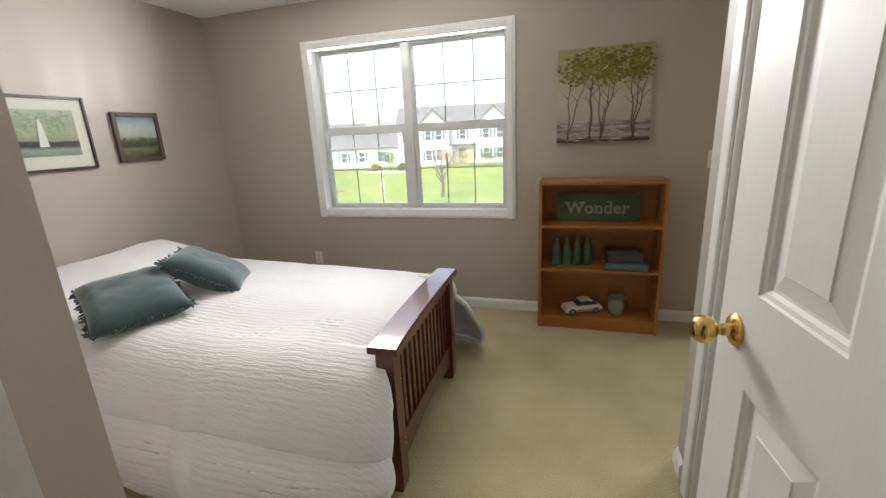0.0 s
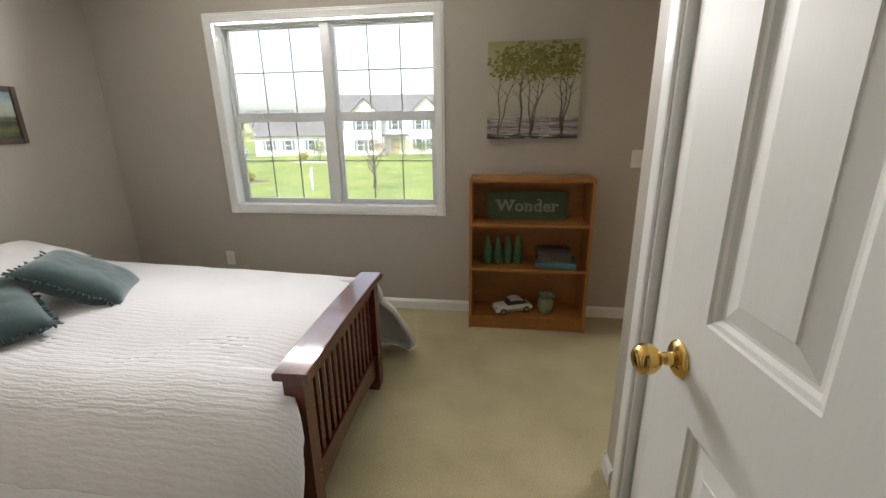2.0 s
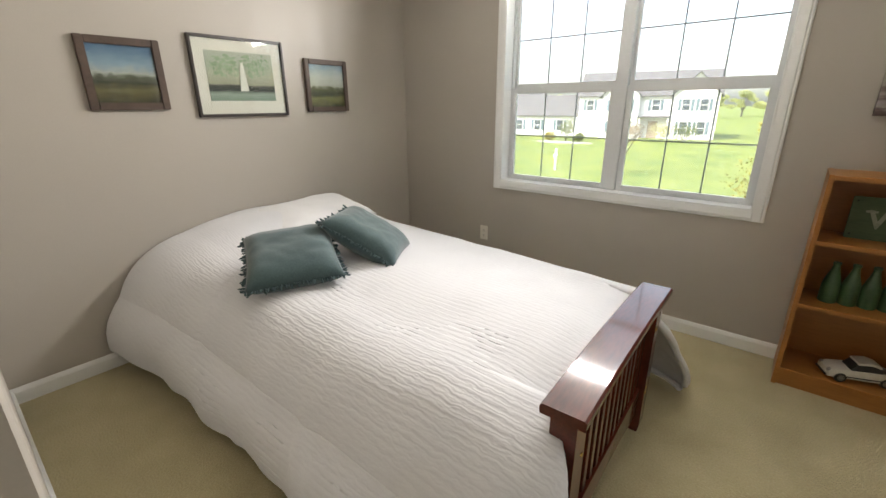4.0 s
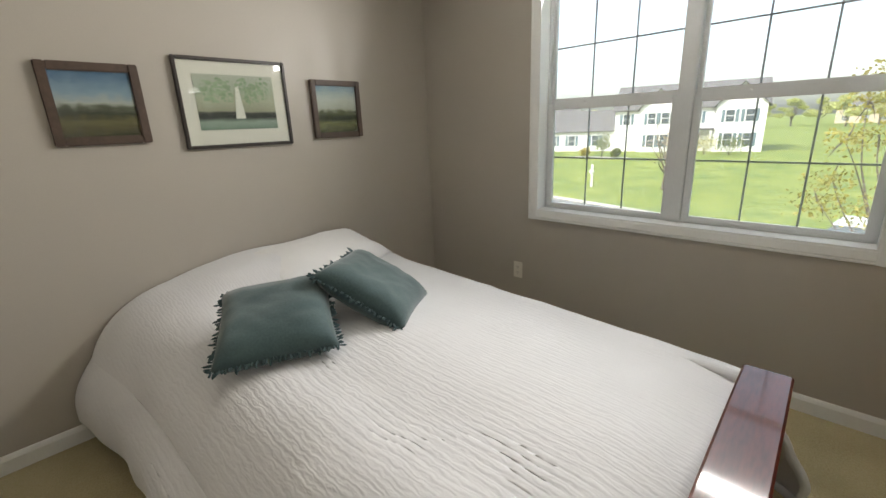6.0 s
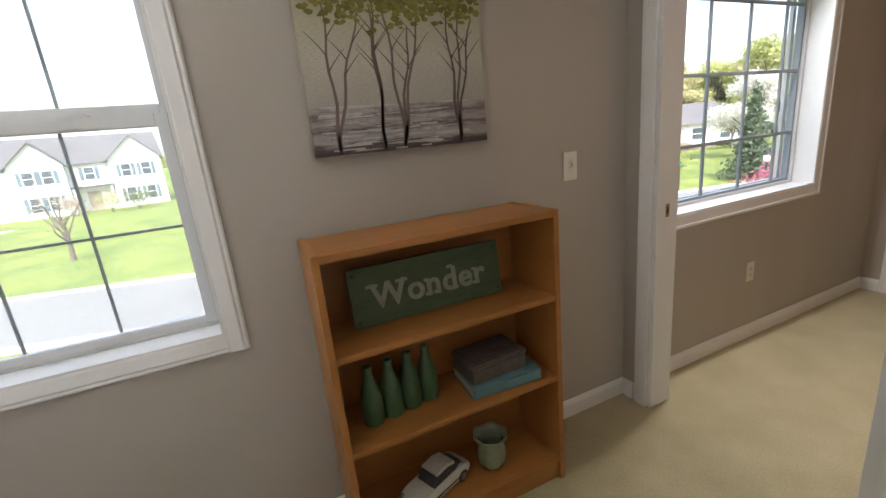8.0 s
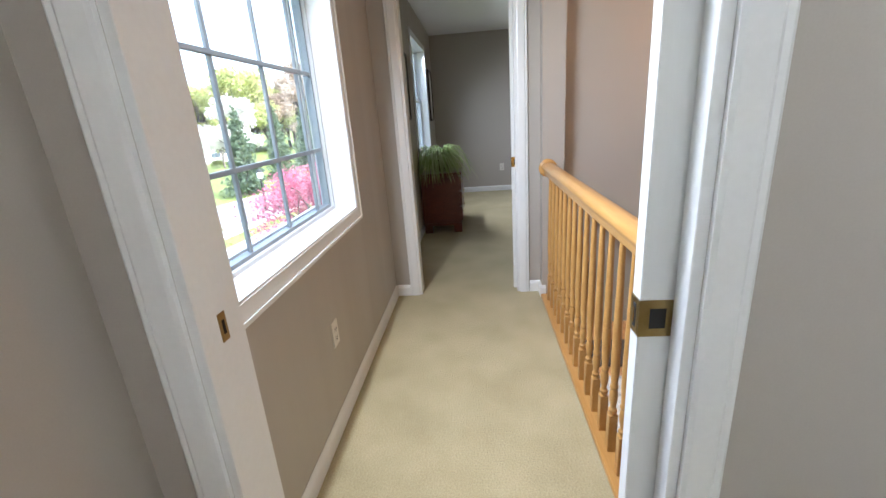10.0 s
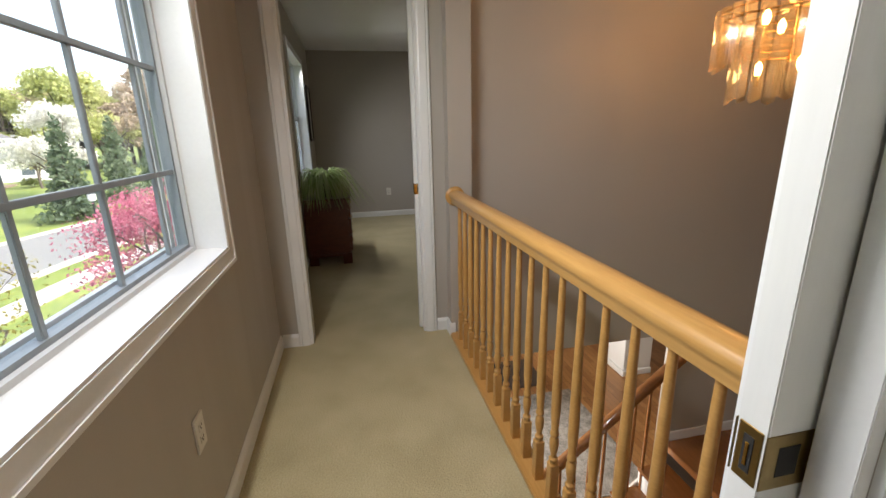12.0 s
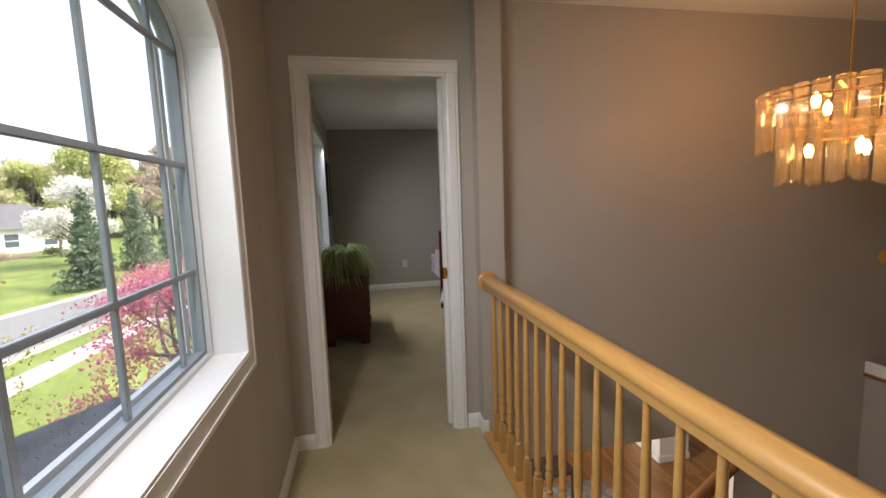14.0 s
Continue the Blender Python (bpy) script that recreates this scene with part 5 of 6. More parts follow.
def stair_rail(x, ya, yb, label):
    sl = -RIS / RUN
    t = thing("stair_handrail", pose(x, 0, 0), label, "handrail", "stair handrails")
    def zr(yy):
        return -0.425 + (yy + 2.88) * sl
    b = B()
    rail_bar(b, (0, ya, zr(ya)), (0, yb, zr(yb)), HANDRAIL)
    part("handrail", b, TREAD, t, "", True)
    b = B()
    lathe(b, [(0.05, 0), (0.05, 0.006), (0.043, 0.014), (0.0, 0.016)], pose(0, ya - 0.012, zr(ya) - 0.025, -90), 28)
    part("rosette", b, TREAD, t, "", True)
    first = None
    yy = ya + 0.10
    while yy < yb:
        h = 0.86
        if first is None:
            b = B()
            lathe(b, [(0.011, -1.2), (0.014, -0.35), (0.0095, -0.05)], None, 12)
            first = part("baluster", b, TREAD, t, "", True)
            o = first
        else:
            o = new("baluster", first.data)
            o.parent = t
        o.location = (0, yy, zr(yy))
        yy += 0.1225
    return t


stair_rail(2.262, -2.88, -0.95, "dark oak stair rail fixed to the wall corner")
stair_rail(1.300, -2.60, -0.95, "dark oak stair rail on the open side of the flight")

# stair head across the well
b = B()
box(b, XH0 - 0.014, XH0, -3.99, -2.90, -1.26, -1.17, 0.004)
struct("baseboard", b, TRIM, "white painted baseboard on the half landing", "baseboard")
b = B()
box(b, XE1, XH0, -3.998, -2.875, -1.32, -1.26, 0.006)
struct("floor_half_landing", b, TREAD, "oak half landing at the top of the flight", "landing")
b = B()
box(b, XE1, XH0, -5.6, -4.0, -1.32, -0.02)
struct("floor_stair_head", b, WALL, "taupe painted landing edge across the stairwell", "landing")
b = B()
box(b, XE1, XH0, -5.6, -3.965, -0.02, 0.0, 0.006)
struct("trim", b, TREAD, "oak nosing along the landing edge", "nosing")
b = B()
box(b, 1.95, XH0, -4.012, -3.985, 0.0, 0.085, 0.003)
struct("trim", b, TRIM, "white painted board at the stair head", "trim")
b = B()
lathe(b, [(0.052, 0), (0.052, 0.008), (0.045, 0.016), (0.03, 0.030), (0.0, 0.032)], pose(XH0, -4.07, 0.845, 0, -90, 0), 28)
tagged(finish("rail_rosette", b, OAK, True), "round oak rail rosette fixed to the stairwell wall", "rosette")


# lower room things
MAHOG0 = shade("dark_table_wood", (0.022, 0.014, 0.011, 1), (0.05, 0.032, 0.024, 1), rough=0.3, scale=5, fine=30, bump=0.05)
IRON = shade("black_iron", (0.012, 0.012, 0.013, 1), (0.03, 0.03, 0.03, 1), rough=0.45, scale=12, fine=80, bump=0.1)
RUG = shade("faded_grey_rug", (0.16, 0.15, 0.14, 1), (0.42, 0.39, 0.36, 1), rough=0.95, scale=9, fine=60, bump=0.5, depth=0.003, spread=0.12)
b = B()
box(b, 3.2, 5.2, -3.65, -2.0, LOW, LOW + 0.012, 0.004)
tagged(finish("area_rug", b, RUG), "faded grey patterned rug on the oak floor", "rug")


def low_table():
    t = thing("coffee_table", pose(5.15, -2.62, LOW + 0.012, 0, 0, 0), "low dark wooden table with metal legs", "table")
    b = B()
    box(b, -0.35, 0.35, -0.42, 0.42, 0.42, 0.46, 0.006)
    part("tabletop", b, MAHOG0, t)
    for sx in (-1, 1):
        for sy in (-1, 1):
            b = B()
            box(b, sx * 0.32 - 0.016, sx * 0.32 + 0.016, sy * 0.38 - 0.016, sy * 0.38 + 0.016, 0, 0.42, 0.003)
            part("leg", b, IRON, t)
    return t


low_table()


def pedestal():
    t = thing("cabinet", pose(5.64, -4.95, LOW, 0, 0, 0), "white painted low cabinet on the oak floor", "cabinet")
    b = B()
    box(b, -0.32, 0.32, -0.25, 0.26, 0.10, 0.92, 0.006)
    part("body", b, TRIM, t)
    b = B()
    box(b, -0.345, 0.345, -0.26, 0.285, 0, 0.11, 0.010)
    part("plinth", b, TRIM, t)
    b = B()
    box(b, -0.35, 0.35, -0.27, 0.29, 0.92, 0.95, 0.006)
    part("top", b, TRIM, t)
    return t


pedestal()


# ---- chandelier ----
def prism_glass():
    m = bpy.data.materials.new("amber_lit_acrylic")
    m.use_nodes = True
    n, l = m.node_tree.nodes, m.node_tree.links
    n.remove(n["Principled BSDF"])
    tr, tl, gl = n.new("ShaderNodeBsdfTransparent"), n.new("ShaderNodeBsdfTranslucent"), n.new("ShaderNodeBsdfGlossy")
    tr.inputs[0].default_value = (0.97, 0.90, 0.78, 1)
    tl.inputs[0].default_value = (0.90, 0.80, 0.62, 1)
    gl.inputs["Roughness"].default_value = 0.06
    a, c, lw = n.new("ShaderNodeMixShader"), n.new("ShaderNodeMixShader"), n.new("ShaderNodeLayerWeight")
    lw.inputs[0].default_value = 0.35
    a.inputs[0].default_value = 0.16
    l.new(tr.outputs[0], a.inputs[1])
    l.new(tl.outputs[0], a.inputs[2])
    l.new(lw.outputs["Facing"], c.inputs[0])
    l.new(a.outputs[0], c.inputs[1])
    l.new(gl.outputs[0], c.inputs[2])
    l.new(c.outputs[0], n["Material Output"].inputs[0])
    return m


def glow(name, colour, strength):
    m = bpy.data.materials.new(name)
    m.use_nodes = True
    p = m.node_tree.nodes["Principled BSDF"]
    p.inputs["Base Color"].default_value = (*colour, 1)
    p.inputs["Emission Color"].default_value = (*colour, 1)
    p.inputs["Emission Strength"].default_value = strength
    return m


ACRYL = prism_glass()
BULB = glow("warm_bulb", (1.0, 0.62, 0.26), 24)
GOLD = shade("gold_plate", (0.62, 0.36, 0.09, 1), (0.74, 0.46, 0.14, 1), rough=0.2, metal=1.0, scale=20, fine=120, bump=0.02)
CHX, CHY = 1.50, -2.53


def chandelier():
    t = thing("chandelier", pose(CHX, CHY, 0), "two-tier gold chandelier with hanging acrylic prisms, lit", "chandelier")
    for r, z in ((0.30, 1.775), (0.30, 1.735), (0.215, 1.625), (0.215, 1.59)):
        b = B()
        N, M = 48, 8
        g = [[b.verts.new(((r + 0.004 * math.cos(2 * math.pi * j / M)) * math.cos(2 * math.pi * i / N), (r + 0.004 * math.cos(2 * math.pi * j / M)) * math.sin(2 * math.pi * i / N), z + 0.004 * math.sin(2 * math.pi * j / M))) for j in range(M)] for i in range(N)]
        for i in range(N):
            for j in range(M):
                b.faces.new((g[i][j], g[(i + 1) % N][j], g[(i + 1) % N][(j + 1) % M], g[i][(j + 1) % M]))
        part("ring", b, GOLD, t, "", True)
    b = B()
    for k in range(6):
        a = 2 * math.pi * k / 6
        rail_bar(b, (0, 0, 1.775), (0.30 * math.cos(a), 0.30 * math.sin(a), 1.775), [(0.004, -0.004), (0.004, 0.004), (-0.004, 0.004), (-0.004, -0.004)])
        rail_bar(b, (0, 0, 1.625), (0.215 * math.cos(a), 0.215 * math.sin(a), 1.625), [(0.004, -0.004), (0.004, 0.004), (-0.004, 0.004), (-0.004, -0.004)])
    part("spokes", b, GOLD, t)
    b = B()
    lathe(b, [(0.012, 1.55), (0.014, 1.60), (0.009, 1.65), (0.014, 1.78), (0.008, 1.85), (0.006, 1.86), (0.006, 2.40)], None, 16)
    part("stem", b, GOLD, t, "", True)
    b = B()
    lathe(b, [(0.0, 2.385), (0.03, 2.388), (0.06, 2.41), (0.065, 2.44)], None, 28)
    part("canopy", b, GOLD, t, "", True)
    meshes = {}
    for r, ztop, ln, n in ((0.30, 1.79, 0.255, 27), (0.215, 1.635, 0.255, 19)):
        for k in range(n):
            a = 2 * math.pi * (k + 0.3) / n
            kind = (r, k % 3)
            if kind not in meshes:
                b = B()
                w = 0.031
                d = ln + (0.0, -0.010, 0.012)[k % 3]
                sec = [(-w, 0.0), (-w * 0.9, 0.004), (0, 0.024), (w * 0.9, 0.004), (w, 0.0), (0, 0.014)]
                top = [b.verts.new((x, y, 0)) for x, y in sec]
                bot = [b.verts.new((x, y, -d + (0.018 if i in (0, 1, 3, 4) else 0.0))) for i, (x, y) in enumerate(sec)]
                for i in range(6):
                    b.faces.new((top[i], top[(i + 1) % 6], bot[(i + 1) % 6], bot[i]))
                b.faces.new(top)
                b.faces.new(bot[::-1])
                o = part("prism", b, ACRYL, t)
                meshes[kind] = o.data
            else:
                o = new("prism", meshes[kind])
                o.parent = t
            o.location = (r * math.cos(a), r * math.sin(a), ztop)
            o.rotation_euler = (0, 0, a - math.pi / 2)
    for k in range(6):
        a = 2 * math.pi * (k + 0.5) / 6
        r, z = (0.17, 1.70) if k % 2 else (0.12, 1.50)
        b = B()
        lathe(b, [(0.010, 0.0), (0.013, 0.012), (0.017, 0.03), (0.015, 0.045), (0.006, 0.062), (0.0, 0.068)], pose(r * math.cos(a), r * math.sin(a), z), 16)
        part("bulb", b, BULB, t, "glowing candle bulb", True)
        b = B()
        lathe(b, [(0.011, -0.05), (0.011, 0.0), (0.0, 0.0)], pose(r * math.cos(a), r * math.sin(a), z), 14)
        part("socket", b, GOLD, t, "", True)
    return t


chandelier()

# ---- far bedroom ----
MAHOG = shade("red_mahogany", (0.06, 0.010, 0.006, 1), (0.17, 0.036, 0.018, 1), rough=0.3, scale=5, fine=30, bump=0.05, stretch=(1, 1, 4), coat=0.2)


def dresser():
    t = thing("dresser", pose(4.02, -0.02, 0), "dark mahogany chest of drawers on bracket feet", "dresser")
    d, w, h = 0.44, 0.85, 0.665
    b = B()
    box(b, 0.02, w - 0.02, -d + 0.02, 0, 0.10, h - 0.02, 0.004)
    part("case", b, MAHOG, t)
    b = B()
    box(b, 0, w, -d - 0.012, 0, h - 0.02, h + 0.006, 0.006, 3)
    part("top", b, MAHOG, t)
    b = B()
    box(b, 0.008, w - 0.008, -d + 0.008, 0, 0.085, 0.115, 0.006)
    part("base_moulding", b, MAHOG, t)
    for x in (0.01, w - 0.11):
        for y in (-d + 0.01, -0.10):
            b = B()
            prism(b, [(0, 0.09), (0.10, 0.09), (0.088, 0.055), (0.062, 0.03), (0.06, 0.0), (0.006, 0.0), (0.0, 0.02)], 0.09, pose(x, y, 0))
            part("foot", b, MAHOG, t)
    for z0, z1 in ((0.13, 0.285), (0.30, 0.455), (0.47, 0.625)):
        b = B()
        box(b, 0.04, w - 0.04, -d - 0.004, -d + 0.03, z0, z1, 0.006, 2)
        dr = part("drawer", b, MAHOG, t)
        for x in (0.22, 0.63):
            b = B()
            box(b, x - 0.04, x + 0.04, -d - 0.016, -d - 0.003, (z0 + z1) / 2 - 0.012, (z0 + z1) / 2 + 0.010, 0.004)
            part("pull", b, OLDBRASS, dr)
    return t


dresser()

WICKER = shade("dark_planter", (0.03, 0.022, 0.018, 1), (0.06, 0.045, 0.035, 1), rough=0.6, scale=20, fine=90, bump=0.4)


def spider_plant():
    t = thing("potted_plant", pose(4.24, -0.24, 0.672), "bushy spider plant in a dark pot on the dresser", "plant")
    b = B()
    lathe(b, [(0.075, 0), (0.085, 0.01), (0.105, 0.12), (0.112, 0.135), (0.106, 0.140), (0.096, 0.12), (0.0, 0.118)], None, 28)
    part("pot", b, WICKER, t, "", True)
    rng = random.Random(11)
    b = B()
    for k in range(360):
        a = rng.uniform(0, 2 * math.pi)
        ln, lift, w = rng.uniform(0.40, 0.72), rng.uniform(0.07, 0.26), rng.uniform(0.006, 0.012)
        prev = None
        for i in range(8):
            f = i / 7
            r = 0.03 + ln * f * (0.5 + 0.22 * math.cos(k))
            z = 0.12 + lift * math.sin(f * math.pi * 0.75) - 0.30 * f ** 2.0
            c, s = math.cos(a + 0.3 * f), math.sin(a + 0.3 * f)
            ww = w * (1 - f) ** 0.6 + 0.0008
            y = min(0.21, r * s)
            q = (b.verts.new((r * c - s * ww, y + c * ww, z)), b.verts.new((r * c + s * ww, y - c * ww, z + 0.002)))
            if prev:
                b.faces.new((prev[0], prev[1], q[1], q[0]))
            prev = q
    part("leaves", b, foliage("spider_plant_leaf", (0.26, 0.36, 0.11), (0.72, 0.76, 0.46)), t, "long arching striped green leaves")
    return t


spider_plant()
PURPLE = shade("printed_white_cover", (0.42, 0.40, 0.48, 1), (0.74, 0.73, 0.76, 1), rough=0.85, scale=16, fine=120, bump=0.2, spread=0.06)


def far_bed():
    t = thing("bed", pose(5.15, -1.36, 0), "dark wooden bed with a pale printed cover", "bed")
    b = B()
    box(b, -0.03, 0.03, -0.06, 0.0, 0, 0.98, 0.006)
    box(b, -0.03, 0.03, -1.50, -1.44, 0, 0.98, 0.006)
    part("post", b, MAHOG, t)
    b = B()
    box(b, -0.018, 0.018, -1.44, -0.06, 0.35, 0.86, 0.006)
    part("footboard_panel", b, MAHOG, t)
    b = B()
    box(b, 0.03, 1.35, -1.50, -0.10, 0.20, 0.60, 0.07, 4)
    part("cover", b, PURPLE, t, "", True)
    part("cover_corner", cover_corner(), PURPLE, t, "", "all").modifiers.new("thick", "SOLIDIFY").thickness = 0.012
    return t



def cover_corner():
    """The hanging corner of the bed's cover."""
    bm = B()
    N = 14
    rows = []
    for i in range(N + 1):
        f = i / N
        rows.append([bm.verts.new((-0.06 - 0.08 * f + 0.012 * math.sin(j * 1.7 + 3 * f), -0.07 - 0.05 * j + 0.11 * f, 0.44 - 0.34 * f - 0.16 * f * j / 7 + 0.01 * math.sin(j * 2.1))) for j in range(8)])
    for p, q in zip(rows, rows[1:]):
        for j in range(7):
            bm.faces.new((p[j], p[j + 1], q[j + 1], q[j]))
    return bm


far_bed()
# picture edge-on beside the far window, floor register
for x0, x1, z0, z1 in ((5.80, 6.22, 1.20, 1.90), (3.35, 3.75, 1.25, 1.85)):
    t = thing("picture", pose(x0, 0, z0), "tall picture in a dark frame beside the far window", "picture", "pictures in the far bedroom")
    w, h = x1 - x0, z1 - z0
    for xa, xb, za, zb in ((0, 0.03, 0, h), (w - 0.03, w, 0, h), (0.03, w - 0.03, 0, 0.03), (0.03, w - 0.03, h - 0.03, h)):
        b = B()
        box(b, xa, xb, -0.028, -0.002, za, zb, 0.004)
        part("frame_rail", b, BLACKFRAME, t)
    b = B()
    box(b, 0.028, w - 0.028, -0.014, -0.004, 0.028, h - 0.028)
    part("print", b, MAT, t)


def register():
    t = thing("floor_register", pose(3.05, -0.014, 0.0), "white slatted vent grille at the foot of the wall", "vent")
    b = B()
    box(b, -0.17, 0.17, -0.012, 0, 0.0, 0.16, 0.003)
    part("frame", b, TRIM, t)
    for k in range(9):
        b = B()
        box(b, -0.15, 0.15, -0.017, -0.010, 0.018 + k * 0.0145, 0.024 + k * 0.0145, 0.001)
        part("slat", b, TRIM, t)
    return t


register()


# ---- outdoors ----
G = -3.2
GRASS = shade("spring_lawn", (0.065, 0.125, 0.014, 1), (0.27, 0.295, 0.06, 1), rough=0.9, scale=0.45, fine=7, bump=0.6, depth=0.05, spread=0.16)
ROAD = shade("worn_asphalt_road", (0.17, 0.165, 0.155, 1), (0.235, 0.23, 0.215, 1), rough=0.85, scale=0.3, fine=14, bump=0.3, depth=0.01)
DRIVE = shade("sealed_asphalt_drive", (0.060, 0.068, 0.080, 1), (0.085, 0.095, 0.108, 1), rough=0.75, scale=0.4, fine=14, bump=0.3)
CONCRETE = shade("pale_concrete", (0.40, 0.38, 0.34, 1), (0.52, 0.50, 0.45, 1), rough=0.85, scale=0.8, fine=14, bump=0.2)
SIDING = shade("white_clapboard", (0.66, 0.66, 0.65, 1), (0.74, 0.74, 0.73, 1), rough=0.6, scale=0.5, fine=8, bump=0.1)
GREYSIDE = shade("grey_clapboard", (0.36, 0.38, 0.40, 1), (0.43, 0.45, 0.47, 1), rough=0.6, scale=0.5, fine=8, bump=0.1)
TANSIDE = shade("tan_clapboard", (0.46, 0.38, 0.28, 1), (0.55, 0.46, 0.34, 1), rough=0.6, scale=0.5, fine=8, bump=0.1)
BRICKY = shade("tan_stone_front", (0.25, 0.19, 0.15, 1), (0.42, 0.34, 0.28, 1), rough=0.8, scale=2.0, fine=8, bump=0.4)
ROOFING = shade("grey_shingle_roof", (0.10, 0.096, 0.098, 1), (0.16, 0.152, 0.152, 1), rough=0.9, scale=0.8, fine=9, bump=0.4)
DARKGLASS = shade("far_window_glass", (0.05, 0.06, 0.07, 1), (0.10, 0.12, 0.14, 1), rough=0.12)
SHUTTER = shade("slate_blue_shutter", (0.10, 0.15, 0.18, 1), (0.14, 0.19, 0.22, 1), rough=0.6)
MULCH = shade("brown_mulch", (0.11, 0.065, 0.045, 1), (0.22, 0.14, 0.10, 1), rough=0.95, scale=2, fine=20, bump=0.6)
SHINGLE = shade("dark_porch_shingle", (0.035, 0.037, 0.042, 1), (0.085, 0.088, 0.096, 1), rough=0.9, scale=3, fine=60, bump=0.5, depth=0.004, island=True)
TRUNK = shade("grey_brown_bark", (0.085, 0.065, 0.050, 1), (0.17, 0.135, 0.11, 1), rough=0.9, scale=3, fine=18, bump=0.6, depth=0.01)


SPRING = foliage("spring_green_leaves", (0.36, 0.40, 0.13), (0.64, 0.65, 0.30))
OLDGREEN = foliage("olive_green_leaves", (0.40, 0.38, 0.17), (0.62, 0.58, 0.33))
BUD = foliage("russet_budding_twigs", (0.38, 0.29, 0.21), (0.58, 0.48, 0.37))
PINK = foliage("deep_pink_blossom", (0.36, 0.045, 0.11), (0.68, 0.24, 0.33))
WHITEB = foliage("white_blossom", (0.62, 0.60, 0.54), (0.80, 0.78, 0.73))
SPRUCE = foliage("dark_spruce_needles", (0.10, 0.145, 0.080), (0.22, 0.27, 0.16))
YELLOW = foliage("yellow_green_buds", (0.26, 0.22, 0.035), (0.46, 0.40, 0.09))
SHRUB = foliage("shrub_leaves", (0.10, 0.13, 0.028), (0.23, 0.25, 0.07))

b = B()
box(b, -400, 400, 0.25, 600, G - 0.5, G)
box(b, -400, XW - 0.2, -300, 0.25, G - 0.5, G)
box(b, 9.2, 400, -300, 0.25, G - 0.5, G)
struct("ground", b, GRASS, "bright spring lawn reaching to the horizon", "lawn")


def strip(name, pts, width, material, z, label, category, thick=0.06):
    """A band along a line of points, with rounded bends."""
    P = [Vector((x, y, 0)) for x, y in pts]
    fine = []
    for i in range(len(P) - 1):
        p0, p1, p2, p3 = P[max(i - 1, 0)], P[i], P[i + 1], P[min(i + 2, len(P) - 1)]
        for k in range(8):
            t = k / 8
            fine.append(0.5 * ((2 * p1) + (p2 - p0) * t + (2 * p0 - 5 * p1 + 4 * p2 - p3) * t * t + (3 * p1 - p0 - 3 * p2 + p3) * t ** 3))
    fine.append(P[-1])
    b = B()
    prev = None
    for i, p in enumerate(fine):
        d = (fine[min(i + 1, len(fine) - 1)] - fine[max(i - 1, 0)]).normalized()
        s = Vector((-d.y, d.x, 0)) * width / 2
        q = [b.verts.new((*(p + s).xy, z)), b.verts.new((*(p - s).xy, z)), b.verts.new((*(p - s).xy, z - thick)), b.verts.new((*(p + s).xy, z - thick))]
        if prev:
            for k in range(4):
                b.faces.new((prev[k], prev[(k + 1) % 4], q[(k + 1) % 4], q[k]))
        prev = q
    return struct(name, b, material, label, category)


LINE = [(-80, 42), (-50, 31), (-26, 21.6), (-12, 17.3), (0, 14.3), (12, 13.6), (22, 12.4), (34, 9.0), (60, -2), (110, -30)]


def offset(pts, d):
    out = []
    for i, (x, y) in enumerate(pts):
        a, c = pts[max(i - 1, 0)], pts[min(i + 1, len(pts) - 1)]
        v = Vector((c[0] - a[0], c[1] - a[1])).normalized()
        out.append((x - v.y * d, y + v.x * d))
    return out


strip("road", LINE, 5.4, ROAD, G + 0.02, "pale worn asphalt residential street", "road")
strip("kerb", offset(LINE, 2.85), 0.32, CONCRETE, G + 0.10, "pale concrete kerb along the street", "kerb", 0.12)
strip("kerb", offset(LINE, -2.85), 0.32, CONCRETE, G + 0.10, "pale concrete kerb along the street", "kerb", 0.12)
strip("pavement", offset(LINE, -4.6), 1.0, CONCRETE, G + 0.025, "pale concrete sidewalk beside the lawn", "sidewalk")
strip("driveway", [(-27, 24), (-33, 36), (-40, 50), (-43, 62)], 6.0, DRIVE, G + 0.03, "dark sealed asphalt driveway", "driveway")


# porch roof under the landing window
E0, EV, EN, SLOPE = Vector((3.60, 2.84, -0.60)), Vector((0.815, -0.58, 0)), Vector((0.58, 0.815, 0)), 0.17


def roof_z(x, y):
    return -0.60 - SLOPE * ((x - 3.60) * 0.58 + (y - 2.84) * 0.815)


